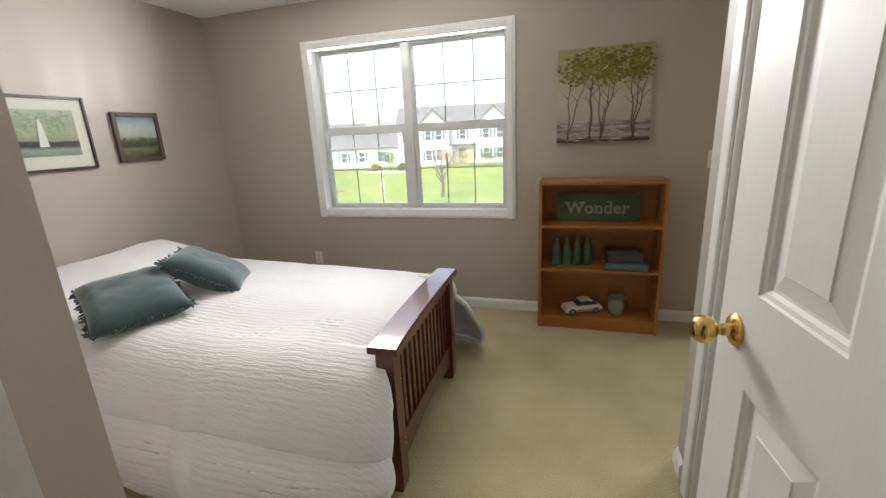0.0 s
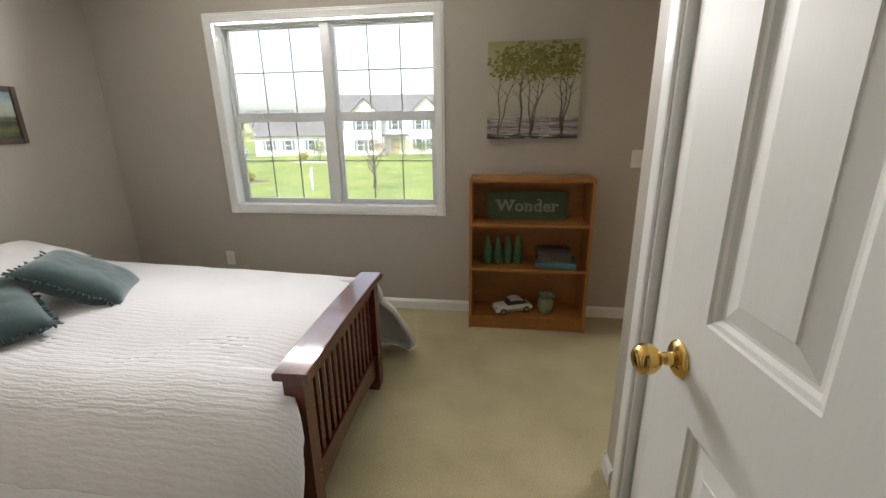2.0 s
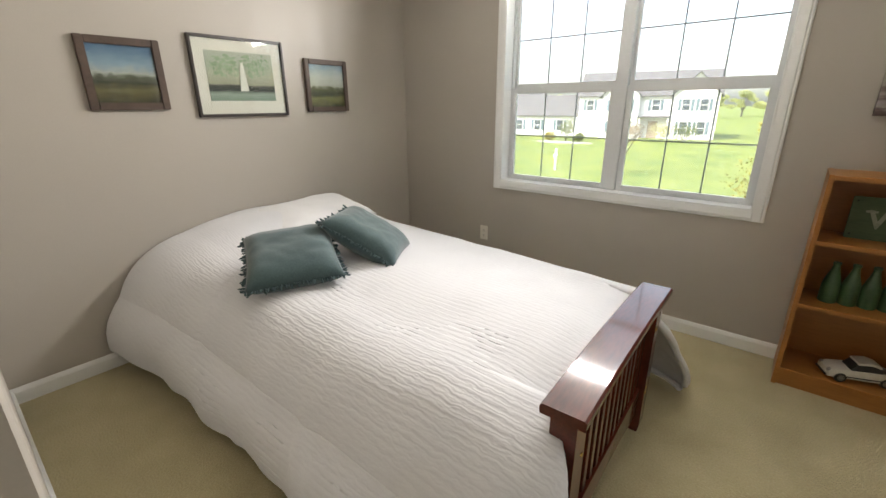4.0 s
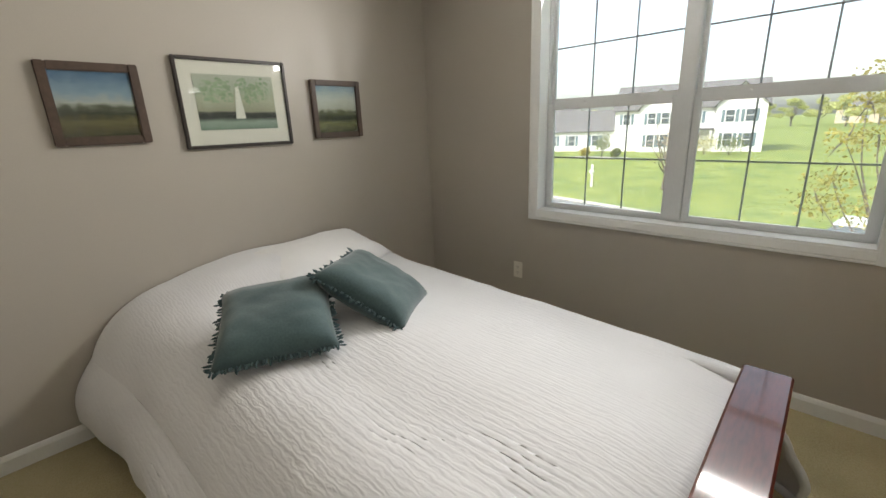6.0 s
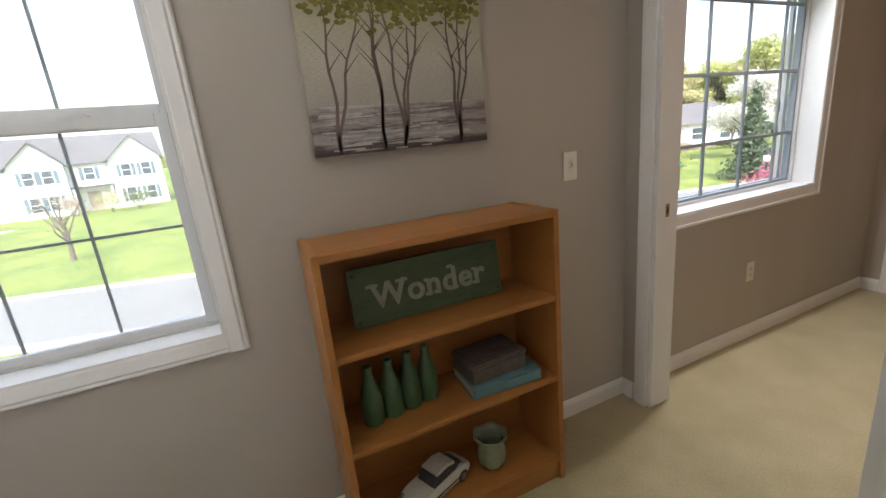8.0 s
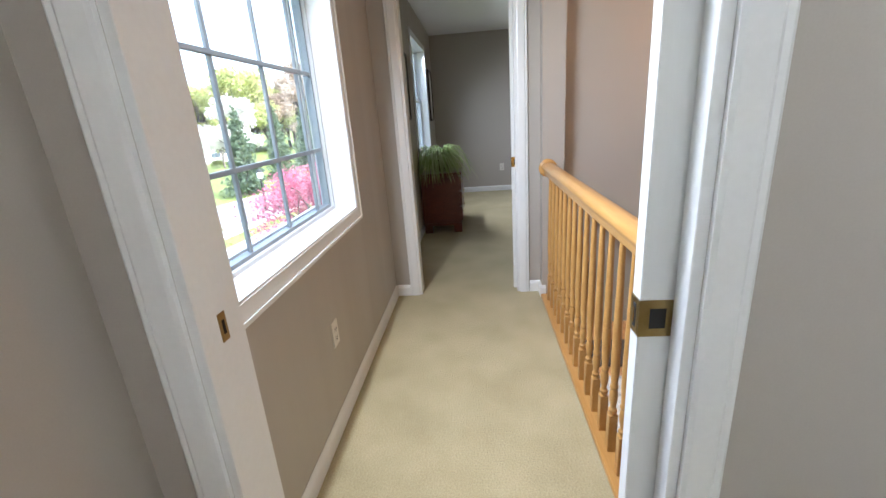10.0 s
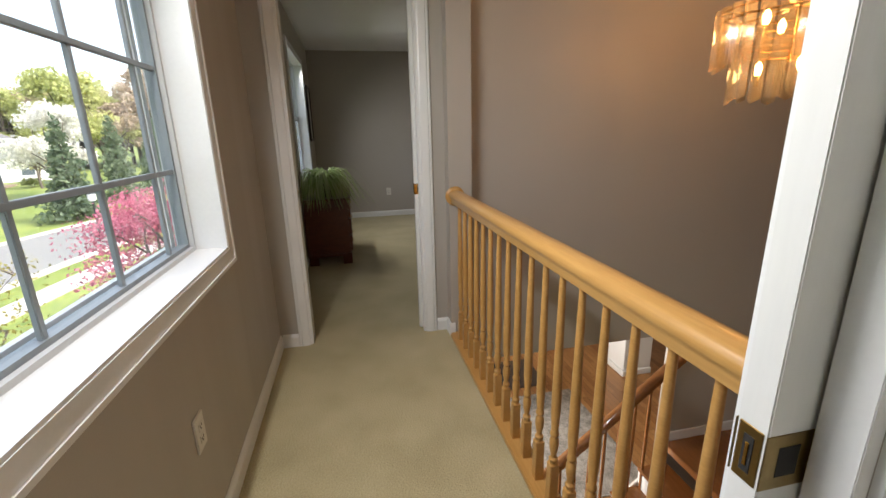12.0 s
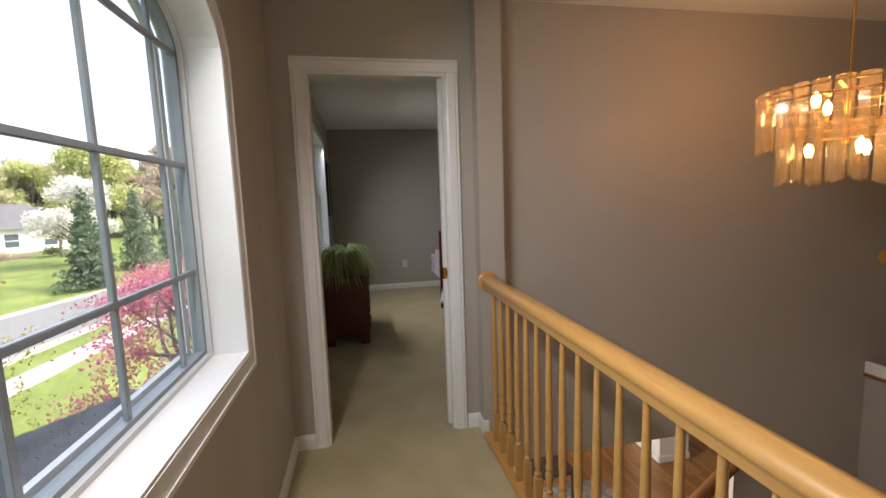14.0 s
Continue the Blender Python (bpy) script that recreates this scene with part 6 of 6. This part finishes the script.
def porch_roof():
    t = thing("porch_roof", pose(0, 0, 0), "dark shingled porch roof below the landing window", "roof", "", "structure")
    b = B()
    p1, p2 = E0 - EV * 4.2, E0 + EV * 3.6
    poly = [(p1.x, p1.y), (p2.x, p2.y), (p2.x, 0.18), (-1.2, 0.18), (-1.2, p1.y)]
    top = [b.verts.new((x, y, roof_z(x, y) - 0.02)) for x, y in poly]
    low = [b.verts.new((x, y, roof_z(x, y) - 0.20)) for x, y in poly]
    b.faces.new(top)
    b.faces.new(low[::-1])
    for i in range(5):
        b.faces.new((top[i], low[i], low[(i + 1) % 5], top[(i + 1) % 5]))
    part("deck", b, SHINGLE, t)
    b = B()
    box(b, -0.158, 0.158, -0.012, 0.165, 0, 0.009, 0.002)
    first = None
    ang = math.degrees(math.atan(SLOPE))
    base = math.degrees(math.atan2(EV.y, EV.x))
    rng = random.Random(2)
    count = 0
    for r in range(27):
        for c in range(26):
            q = E0 + EV * (-3.4 + 0.325 * (c + 0.5 * (r % 2))) - EN * (0.145 * r + 0.0)
            if q.y < 0.32 or q.x < 0.1 or (q.x < 0.9 and q.y < 0.6):
                continue
            if first is None:
                first = part("shingle", b, SHINGLE, t)
                o = first
            else:
                o = new("shingle", first.data)
                o.parent = t
            o.matrix_basis = Matrix.Translation((q.x, q.y, roof_z(q.x, q.y) - 0.014 + rng.uniform(0, 0.003))) @ pose(0, 0, 0, 0, 0, base) @ pose(0, 0, 0, ang + 1.6, 0, rng.uniform(-0.4, 0.4))
            count += 1
            if count >= 300:
                break
        if count >= 300:
            break
    return t


porch_roof()


# ---- houses ----
def far_window(parent, x, z, w, h, y, shut=True, grid=True):
    b = B()
    box(b, x - w / 2 - 0.09, x + w / 2 + 0.09, y - 0.06, y, z - 0.09, z + h + 0.09)
    f = part("window", b, SIDING, parent)
    b = B()
    box(b, x - w / 2, x + w / 2, y - 0.075, y - 0.055, z, z + h)
    part("pane", b, DARKGLASS, f)
    b = B()
    box(b, x - w / 2, x + w / 2, y - 0.09, y - 0.06, z + h / 2 - 0.04, z + h / 2 + 0.04)
    part("sash_bar", b, SIDING, f)
    if shut:
        for s in (-1, 1):
            b = B()
            box(b, x + s * (w / 2 + 0.30) - 0.17, x + s * (w / 2 + 0.30) + 0.17, y - 0.05, y, z - 0.05, z + h + 0.05)
            part("shutter", b, SHUTTER, f)


def gable_block(t, x0, x1, y0, y1, eave, ridge, siding, along=True, over=0.4):
    """Walls with gable ends and a pitched roof; along: the ridge runs along x."""
    b = B()
    box(b, x0, x1, y0, y1, -0.3, eave)
    if along:
        ym = (y0 + y1) / 2
        for x in (x0, x1 - 0.15):
            prism(b, [(y0, eave), (y1, eave), (ym, ridge)], 0.15, pose(x + 0.15, 0, 0, 0, 0, 90))
    else:
        xm = (x0 + x1) / 2
        prism(b, [(x0, eave), (x1, eave), (xm, ridge)], 0.15, pose(0, y0, 0))
    part("wall", b, siding, t)
    b = B()
    k = 0.16
    if along:
        ym = (y0 + y1) / 2
        s = (ridge - eave) / (ym - y0)
        poly = [(y0 - over, eave - s * over), (ym, ridge), (y1 + over, eave - s * over), (y1 + over, eave - s * over + k), (ym, ridge + k), (y0 - over, eave - s * over + k)]
        prism(b, poly, x1 - x0 + 2 * over, pose(x1 + over, 0, 0, 0, 0, 90))
    else:
        xm = (x0 + x1) / 2
        s = (ridge - eave) / (xm - x0)
        poly = [(x0 - over, eave - s * over), (xm, ridge), (x1 + over, eave - s * over), (x1 + over, eave - s * over + k), (xm, ridge + k), (x0 - over, eave - s * over + k)]
        prism(b, poly, y1 - y0 + over, pose(0, y0 - over, 0))
    part("roof", b, ROOFING, t)


def two_storey(m, label, siding):
    t = thing("house", m, label, "house", "houses across the street")
    gable_block(t, -8.5, 8.5, 0, 9, 5.6, 8.6, siding)
    gable_block(t, -5.2, -0.6, -1.6, 2, 5.6, 7.9, siding, False)
    gable_block(t, 3.4, 8.5, -1.2, 2, 5.6, 8.1, siding, False)
    gable_block(t, -19.5, -8.5, 0.5, 8, 3.0, 5.6, siding)
    for x in (-3.7, -2.1):
        far_window(t, x, 3.6, 0.85, 1.35, -1.6)
        far_window(t, x, 0.7, 0.85, 1.5, -1.6)
    for x in (4.9, 6.9):
        far_window(t, x, 3.6, 0.85, 1.35, -1.2)
        far_window(t, x, 0.7, 0.85, 1.5, -1.2)
    for x in (-7.0, 1.4):
        far_window(t, x, 3.6, 0.85, 1.3, 0)
    for x in (-17.4, -14.6, -11.2):
        far_window(t, x, 0.8, 0.9, 1.4, 0.5)
    b = B()
    box(b, 0.7, 1.9, -0.12, 0, 0, 2.2)
    d = part("door", b, BRICKY, t)
    b = B()
    box(b, -0.6, 3.4, -1.6, 0, 2.7, 2.9)
    part("porch_roof", b, ROOFING, t)
    for x in (-0.3, 3.1):
        b = B()
        box(b, x - 0.1, x + 0.1, -1.5, -1.3, 0, 2.7)
        part("porch_post", b, SIDING, t)
    return t


two_storey(pose(-18.8, 61, G, 0, 0, 12), "white two-storey house with twin gables and blue shutters", SIDING)


def plain_house(m, label, siding, w=12, d=9, h=5.4, r=8.2):
    t = thing("house", m, label, "house", "houses across the street")
    gable_block(t, -w / 2, w / 2, 0, d, h, r, siding)
    for x in (-w * 0.32, 0, w * 0.32):
        far_window(t, x, h - 2.0, 0.9, 1.3, 0)
        far_window(t, x, 0.8, 0.9, 1.4, 0)
    return t


plain_house(pose(-76, 80, G, 0, 0, 42), "pale grey two-storey house beside the street", GREYSIDE)
plain_house(pose(-66, 112, G, 0, 0, 30), "tan two-storey house beyond the driveway", TANSIDE, 13)
plain_house(pose(-40, 128, G, 0, 0, 20), "white two-storey house far behind", SIDING, 13)
plain_house(pose(22, 150, G, 0, 0, -6), "pale grey house far up the lawn", GREYSIDE, 14)
plain_house(pose(-2, 190, G, 0, 0, 0), "tan house far up the lawn", TANSIDE, 14)


def ranch(m, label):
    t = thing("house", m, label, "house", "")
    b = B()
    box(b, -9, 9, 0, 9, -0.3, 2.9)
    part("wall", b, SIDING, t)
    b = B()
    box(b, -9, -3.2, -0.9, 0.2, -0.3, 2.9)
    part("stone_front", b, BRICKY, t, "tan stone front wall")
    b = B()
    lo = [b.verts.new(v) for v in ((-9.6, -0.7, 2.8), (9.6, -0.7, 2.8), (9.6, 9.7, 2.8), (-9.6, 9.7, 2.8))]
    hi = [b.verts.new(v) for v in ((-4.4, 4.5, 5.8), (4.4, 4.5, 5.8))]
    b.faces.new((lo[0], lo[1], hi[1], hi[0]))
    b.faces.new((lo[2], lo[3], hi[0], hi[1]))
    b.faces.new((lo[1], lo[2], hi[1]))
    b.faces.new((lo[3], lo[0], hi[0]))
    b.faces.new(lo[::-1])
    part("roof", b, ROOFING, t, "low grey hip roof")
    b = B()
    prism(b, [(-9.4, 2.8), (-2.8, 2.8), (-6.1, 4.9)], 4.0, pose(0, -1.5, 0))
    part("front_gable", b, ROOFING, t)
    for x in (-7.6, -4.6):
        far_window(t, x, 0.7, 1.1, 1.5, -0.9, False)
    for x in (-0.8, 2.4, 5.8):
        far_window(t, x, 0.7, 1.2, 1.5, 0, False)
    return t


ranch(pose(57, 42, G, 0, 0, -52), "low white ranch house with grey hip roof")


# ---- trees and shrubs ----
def leaf_mesh(name, clumps, n, size, seed, material, flat=0.0):
    """Leaves as small bent quads scattered through the shells of several clumps (x, y, z, rx, ry, rz)."""
    rng = np.random.default_rng(seed)
    c = np.array(clumps, float)
    vol = (c[:, 3] * c[:, 4] * c[:, 5]) ** 0.67
    pick = rng.choice(len(c), n, p=vol / vol.sum())
    v = rng.normal(size=(n, 3))
    v /= np.linalg.norm(v, axis=1)[:, None]
    r = rng.random(n) ** 0.45
    lump = 1 + 0.25 * np.sin(v[:, :1] * 5 + pick[:, None]) * np.cos(v[:, 1:2] * 4 + pick[:, None])
    p = c[pick, :3] + v * r[:, None] * c[pick, 3:] * lump
    a = rng.normal(size=(n, 3))
    a[:, 2] *= 1 - flat
    a /= np.linalg.norm(a, axis=1)[:, None]
    bb = np.cross(a, rng.normal(size=(n, 3)))
    bb /= np.linalg.norm(bb, axis=1)[:, None]
    s = size * rng.uniform(0.55, 1.3, n)[:, None]
    verts = np.stack([p - a * s, p + bb * s * 0.55, p + a * s, p - bb * s * 0.55], 1).reshape(-1, 3)
    faces = np.arange(4 * n).reshape(n, 4)
    me = bpy.data.meshes.new(name)
    me.from_pydata(verts.tolist(), [], faces.tolist())
    me.materials.append(material)
    return me


def limb(b, p, q, r0, r1, n=7, bend=0.12, rng=random):
    p, q = Vector(p), Vector(q)
    d = q - p
    side = d.cross(Vector((0.3, 0.5, 1))).normalized()
    up = side.cross(d).normalized()
    off = Vector((rng.uniform(-1, 1), rng.uniform(-1, 1), rng.uniform(0, 0.6))) * bend * d.length
    rings = []
    for i in range(5):
        f = i / 4
        cc = p + d * f + off * math.sin(math.pi * f)
        r = r0 + (r1 - r0) * f
        rings.append([b.verts.new(cc + (side * math.cos(2 * math.pi * k / n) + up * math.sin(2 * math.pi * k / n)) * r) for k in range(n)])
    for a, c in zip(rings, rings[1:]):
        for k in range(n):
            b.faces.new((a[k], a[(k + 1) % n], c[(k + 1) % n], c[k]))


def tree(name, m, label, material, h, spread, leaves, size, seed, group="", slim=1.0, limbs=9, low=0.35):
    t = thing(name, m, label, "tree", group)
    rng = random.Random(seed)
    b = B()
    limb(b, (0, 0, -0.1), (rng.uniform(-0.2, 0.2), rng.uniform(-0.2, 0.2), h * 0.55), (h * 0.022 + 0.04) * slim, (h * 0.010 + 0.01) * slim, 9, 0.03, rng)
    clumps = []
    for k in range(limbs):
        a = 2 * math.pi * k / limbs + rng.uniform(-0.4, 0.4)
        z0 = h * rng.uniform(low * 0.6, 0.5)
        r = spread * rng.uniform(0.45, 0.9)
        z1 = h * rng.uniform(low + 0.12, 0.92)
        if z1 > 0.75 * h:
            r *= 0.6
        e = (r * math.cos(a), r * math.sin(a), z1)
        limb(b, (0, 0, z0), e, (h * 0.010 + 0.01) * slim, 0.012 * slim, 6, 0.14, rng)
        for s in range(2):
            f = (e[0] * rng.uniform(0.7, 1.25), e[1] * rng.uniform(0.7, 1.25), e[2] + rng.uniform(-0.08, 0.10) * h)
            limb(b, e, f, 0.012 + h * 0.002, 0.005, 5, 0.1, rng)
        q = spread * rng.uniform(0.28, 0.42)
        clumps.append((*e, q, q, q * rng.uniform(0.6, 0.85)))
    clumps.append((0, 0, h * 0.86, spread * 0.35, spread * 0.35, h * 0.13))
    part("trunk", b, TRUNK, t, "", True)
    me = leaf_mesh("crown", clumps, leaves, size, seed, material)
    o = new("crown", me)
    o.parent = t
    return t


def spruce(m, h, r, seed, n=2600):
    t = thing("spruce", m, "dark green conical spruce on the lawn", "tree", "spruces")
    b = B()
    limb(b, (0, 0, -0.1), (0, 0, h * 0.97), 0.12, 0.01, 7, 0.0)
    part("trunk", b, TRUNK, t, "", True)
    rng = np.random.default_rng(seed)
    cl = []
    for k in range(44):
        f = 0.05 + 0.92 * (k / 44)
        a = k * 2.4
        rr = r * (1 - f) ** 0.85 * rng.uniform(0.6, 1.0)
        cl.append((rr * 0.6 * math.cos(a), rr * 0.6 * math.sin(a), h * f, rr * 0.55 + 0.08, rr * 0.55 + 0.08, 0.24 + 0.10 * (1 - f)))
    o = new("crown", leaf_mesh("crown", cl, n, 0.16, seed, SPRUCE))
    o.parent = t
    return t


def shrub(m, r, h, seed, material, label, n=900, size=0.09):
    t = thing("shrub", m, label, "shrub", "garden shrubs")
    b = B()
    for k in range(5):
        limb(b, (0, 0, -0.05), (r * 0.5 * math.cos(k * 1.3), r * 0.5 * math.sin(k * 1.3), h * 0.6), 0.03, 0.01, 5)
    part("stems", b, TRUNK, t)
    rng = random.Random(seed)
    cl = [(r * 0.4 * math.cos(k * 1.2), r * 0.4 * math.sin(k * 1.2), h * rng.uniform(0.4, 0.62), r * 0.6, r * 0.6, h * 0.38) for k in range(6)]
    o = new("foliage", leaf_mesh("foliage", cl, n, size, seed, material))
    o.parent = t
    return t


tree("crabapple", pose(8.0, 2.45, G, 0, 0, 20), "crabapple tree covered in deep pink blossom", PINK, 3.85, 1.8, 17000, 0.034, 21, limbs=15, low=0.30)
tree("birch", pose(7.3, 6.3, G), "young birch with sparse yellow-green buds", YELLOW, 3.9, 1.6, 3000, 0.034, 22, slim=0.4, limbs=16, low=0.25)
tree("birch", pose(-1.2, 9.6, G), "young birch with sparse yellow-green buds", YELLOW, 5.6, 1.6, 3400, 0.05, 23, slim=0.4, limbs=16, low=0.25)
spruce(pose(28.2, 15.4, G), 6.1, 1.75, 1)
spruce(pose(36.5, 16.6, G), 6.4, 1.8, 2)
spruce(pose(42, 16.0, G), 6.6, 2.0, 3)
spruce(pose(48, 18.5, G), 7.0, 2.0, 4)
tree("pear_tree", pose(41, 23.0, G), "round ornamental pear tree in white blossom", WHITEB, 7.6, 3.0, 6500, 0.15, 31, limbs=16, low=0.22)
tree("maple", pose(50, 30, G), "small tree with olive spring leaves", OLDGREEN, 4.6, 2.0, 1300, 0.14, 32)
tree("maple", pose(33, 25, G), "slender lawn tree with reddish buds", BUD, 5.2, 1.6, 500, 0.10, 33)
tree("maple", pose(-10.5, 27, G), "small bare lawn tree with reddish buds", BUD, 4.2, 1.5, 260, 0.07, 34)
tree("maple", pose(-33, 44, G), "lawn tree with olive spring leaves", OLDGREEN, 6.5, 2.4, 1200, 0.14, 35)

# the wood behind the ranch house: a few kinds, repeated
rng = random.Random(77)
kinds = [tree("woodland_tree", pose(96, 40 + 12 * k, G), "tall woodland tree in fresh spring leaf", mt, 13.5, 4.8, 4200, 0.32, 40 + k, "woodland trees", limbs=12, low=0.25) for k, mt in enumerate((SPRING, OLDGREEN, SPRING, BUD))]
for k in range(72):
    a = radians(2 + 50 * (k + rng.uniform(0, 0.9)) / 72)
    d = rng.uniform(84, 112)
    s = rng.uniform(0.75, 1.15)
    o = copy_thing(kinds[k % 4], pose(d * math.cos(a), d * math.sin(a), G, 0, 0, rng.uniform(0, 360)))
    o.scale = (s, s, s * rng.uniform(0.85, 1.1))
for k in range(22):
    a = radians(88 + 52 * (k + rng.uniform(0, 0.9)) / 22)
    d = rng.uniform(150, 200)
    o = copy_thing(kinds[2 if k % 3 else 0], pose(d * math.cos(a), d * math.sin(a), G, 0, 0, rng.uniform(0, 360)))
    o.scale = (0.8, 0.8, 0.62)

for x, y, r, h, mt, lb in ((-24.5, 49.5, 1.2, 3.0, SHRUB, "tall green shrub in the garden bed"), (-26.5, 49, 0.8, 1.3, YELLOW, "yellow-flowering shrub in the garden bed"), (-22.6, 49, 0.7, 1.2, SHRUB, "low green shrub in the garden bed"), (-12.4, 55.5, 2.2, 2.8, SHRUB, "large rounded green shrub by the house"), (-15.0, 56, 1.6, 2.4, OLDGREEN, "olive shrub by the house"), (-18.5, 56, 1.2, 2.4, BUD, "russet shrub by the house door"), (-22.5, 30, 0.8, 0.9, YELLOW, "low orange-yellow shrub in a bed"), (-24.0, 30.5, 0.9, 0.9, SHRUB, "low green shrub in a bed"), (46, 37, 1.3, 1.2, SHRUB, "clipped shrub before the ranch house"), (49, 35, 1.2, 1.1, BUD, "russet shrub before the ranch house"), (52, 32, 1.3, 1.1, SHRUB, "clipped shrub before the ranch house"), (43, 39.5, 1.4, 1.2, SHRUB, "clipped shrub before the ranch house")):
    shrub(pose(x, y, G), r, h, int(abs(x * 7)), mt, lb)


def bed_patch(x, y, rx, ry, material, label):
    b = B()
    n = 28
    c = [(x + rx * (1 + 0.08 * math.sin(3 * a)) * math.cos(a), y + ry * (1 + 0.08 * math.cos(2 * a)) * math.sin(a)) for a in (2 * math.pi * k / n for k in range(n))]
    top = [b.verts.new((u, v, G + 0.04)) for u, v in c]
    low = [b.verts.new((u, v, G - 0.04)) for u, v in c]
    b.faces.new(top)
    for i in range(n):
        b.faces.new((top[i], low[i], low[(i + 1) % n], top[(i + 1) % n]))
    return struct("garden_bed", b, material, label, "garden bed")


bed_patch(-24.5, 48.5, 3.6, 1.6, CONCRETE, "pale stone-covered garden bed")
bed_patch(-23.2, 30.2, 2.4, 1.2, MULCH, "brown mulched garden bed")
bed_patch(33, 25, 1.5, 1.5, MULCH, "brown mulch ring round a lawn tree")
bed_patch(47.5, 36, 8.5, 2.0, MULCH, "brown mulched bed before the ranch house")


def lamp_post():
    t = thing("street_lamp", pose(22.1, 11.24, G), "black post lamp with a white lantern by the street", "street lamp")
    b = B()
    lathe(b, [(0.10, 0), (0.10, 0.25), (0.055, 0.30), (0.045, 1.75), (0.07, 1.80)], None, 14)
    part("post", b, IRON, t, "", True)
    b = B()
    lathe(b, [(0.07, 1.80), (0.15, 1.86), (0.17, 2.10), (0.14, 2.16)], None, 14)
    part("lantern", b, SIDING, t, "", True)
    b = B()
    lathe(b, [(0.19, 2.15), (0.12, 2.24), (0.03, 2.32), (0.0, 2.36)], None, 14)
    part("cap", b, IRON, t, "", True)
    return t


lamp_post()


def mailbox():
    t = thing("mailbox", pose(-14.9, 26.2, G, 0, 0, 15), "white mailbox post at the lawn's edge", "mailbox")
    b = B()
    box(b, -0.07, 0.07, -0.07, 0.07, -0.1, 1.55, 0.01)
    part("post", b, SIDING, t)
    b = B()
    box(b, -0.12, 0.12, -0.45, 0.15, 0.95, 1.20, 0.06, 3)
    part("box", b, SIDING, t)
    b = B()
    box(b, -0.05, 0.05, -0.4, 0.1, 0.86, 0.95)
    part("arm", b, SIDING, t)
    return t


mailbox()


def street_sign():
    t = thing("street_sign", pose(22.16, 15.97, G), "green street name sign on a dark post", "street sign")
    b = B()
    lathe(b, [(0.03, -0.1), (0.03, 1.5)], None, 10)
    part("post", b, IRON, t)
    b = B()
    box(b, -0.35, 0.35, -0.012, 0.012, 1.42, 1.60, 0.004)
    part("blade", b, shade("green_sign_enamel", (0.03, 0.16, 0.09, 1), (0.04, 0.19, 0.11, 1), rough=0.5), t)
    return t


street_sign()


def marker_stake():
    t = thing("marker_stake", pose(11.7, 8.6, G), "short yellow and white marker stake in the lawn", "stake")
    b = B()
    box(b, -0.05, 0.05, -0.02, 0.02, -0.1, 0.85, 0.004)
    part("stake", b, SIDING, t)
    b = B()
    box(b, -0.052, 0.052, -0.022, 0.022, 0.55, 0.70, 0.002)
    part("band", b, YELLOW, t)
    return t


marker_stake()


# ---- parked cars ----
CARPAINT = shade("white_car_paint", (0.62, 0.62, 0.62, 1), (0.68, 0.68, 0.68, 1), rough=0.2, coat=0.6, scale=1, fine=30, bump=0.0)
REDLENS = shade("red_tail_lens", (0.32, 0.015, 0.012, 1), (0.40, 0.02, 0.02, 1), rough=0.2)


def parked_car(m, label):
    t = thing("car", m, label, "car", "parked cars")
    def sec(w, z0, z1):
        return [(-w, z0 + 0.1), (-w, z1 - 0.14), (-w * 0.9, z1), (w * 0.9, z1), (w, z1 - 0.14), (w, z0 + 0.1), (w * 0.85, z0), (-w * 0.85, z0)]
    b = B()
    loft(b, [(-2.25, sec(0.75, 0.35, 0.75)), (-2.1, sec(0.86, 0.28, 0.92)), (-1.0, sec(0.90, 0.25, 1.02)), (1.2, sec(0.90, 0.25, 1.05)), (2.1, sec(0.88, 0.28, 1.02)), (2.25, sec(0.80, 0.35, 0.85))])
    part("body", b, CARPAINT, t, "", True)
    b = B()
    def cab(w, z0, z1):
        return [(-w, z0), (-w * 0.82, z1), (w * 0.82, z1), (w, z0)]
    loft(b, [(-1.0, cab(0.82, 1.0, 1.03)), (-0.35, cab(0.82, 1.0, 1.55)), (1.5, cab(0.82, 1.0, 1.58)), (2.1, cab(0.80, 1.0, 1.04))])
    c = part("cabin", b, DARKGLASS, t, "", True)
    b = B()
    box(b, -0.40, 1.60, -0.70, 0.70, 1.55, 1.62, 0.03)
    part("roof", b, CARPAINT, c)
    for x in (-1.4, 1.4):
        for s in (-1, 1):
            b = B()
            lathe(b, [(0.22, -0.1), (0.32, -0.08), (0.33, 0), (0.32, 0.08), (0.22, 0.1)], pose(x, s * 0.82, 0.33, 90), 20)
            w = part("wheel", b, IRON, t, "", True)
            b = B()
            lathe(b, [(0.21, 0), (0.21, 0.105), (0.05, 0.09), (0, 0.10)], pose(x, s * 0.82, 0.33, 90 if s < 0 else -90), 16)
            part("rim", b, TIN, w, "", True)
    for s in (-1, 1):
        b = B()
        box(b, 2.14, 2.27, s * 0.70 - 0.10, s * 0.70 + 0.10, 0.72, 0.98, 0.02)
        part("tail_light", b, REDLENS, t)
        b = B()
        box(b, -2.26, -2.12, s * 0.62 - 0.14, s * 0.62 + 0.14, 0.66, 0.80, 0.02)
        part("headlight", b, TIN, t)
    return t


parked_car(pose(-42, 58, G + 0.03, 0, 0, 160), "white car parked on the dark driveway")
parked_car(pose(-0.3, 13.2, G + 0.02, 0, 0, 171), "white car parked at the street's near side")
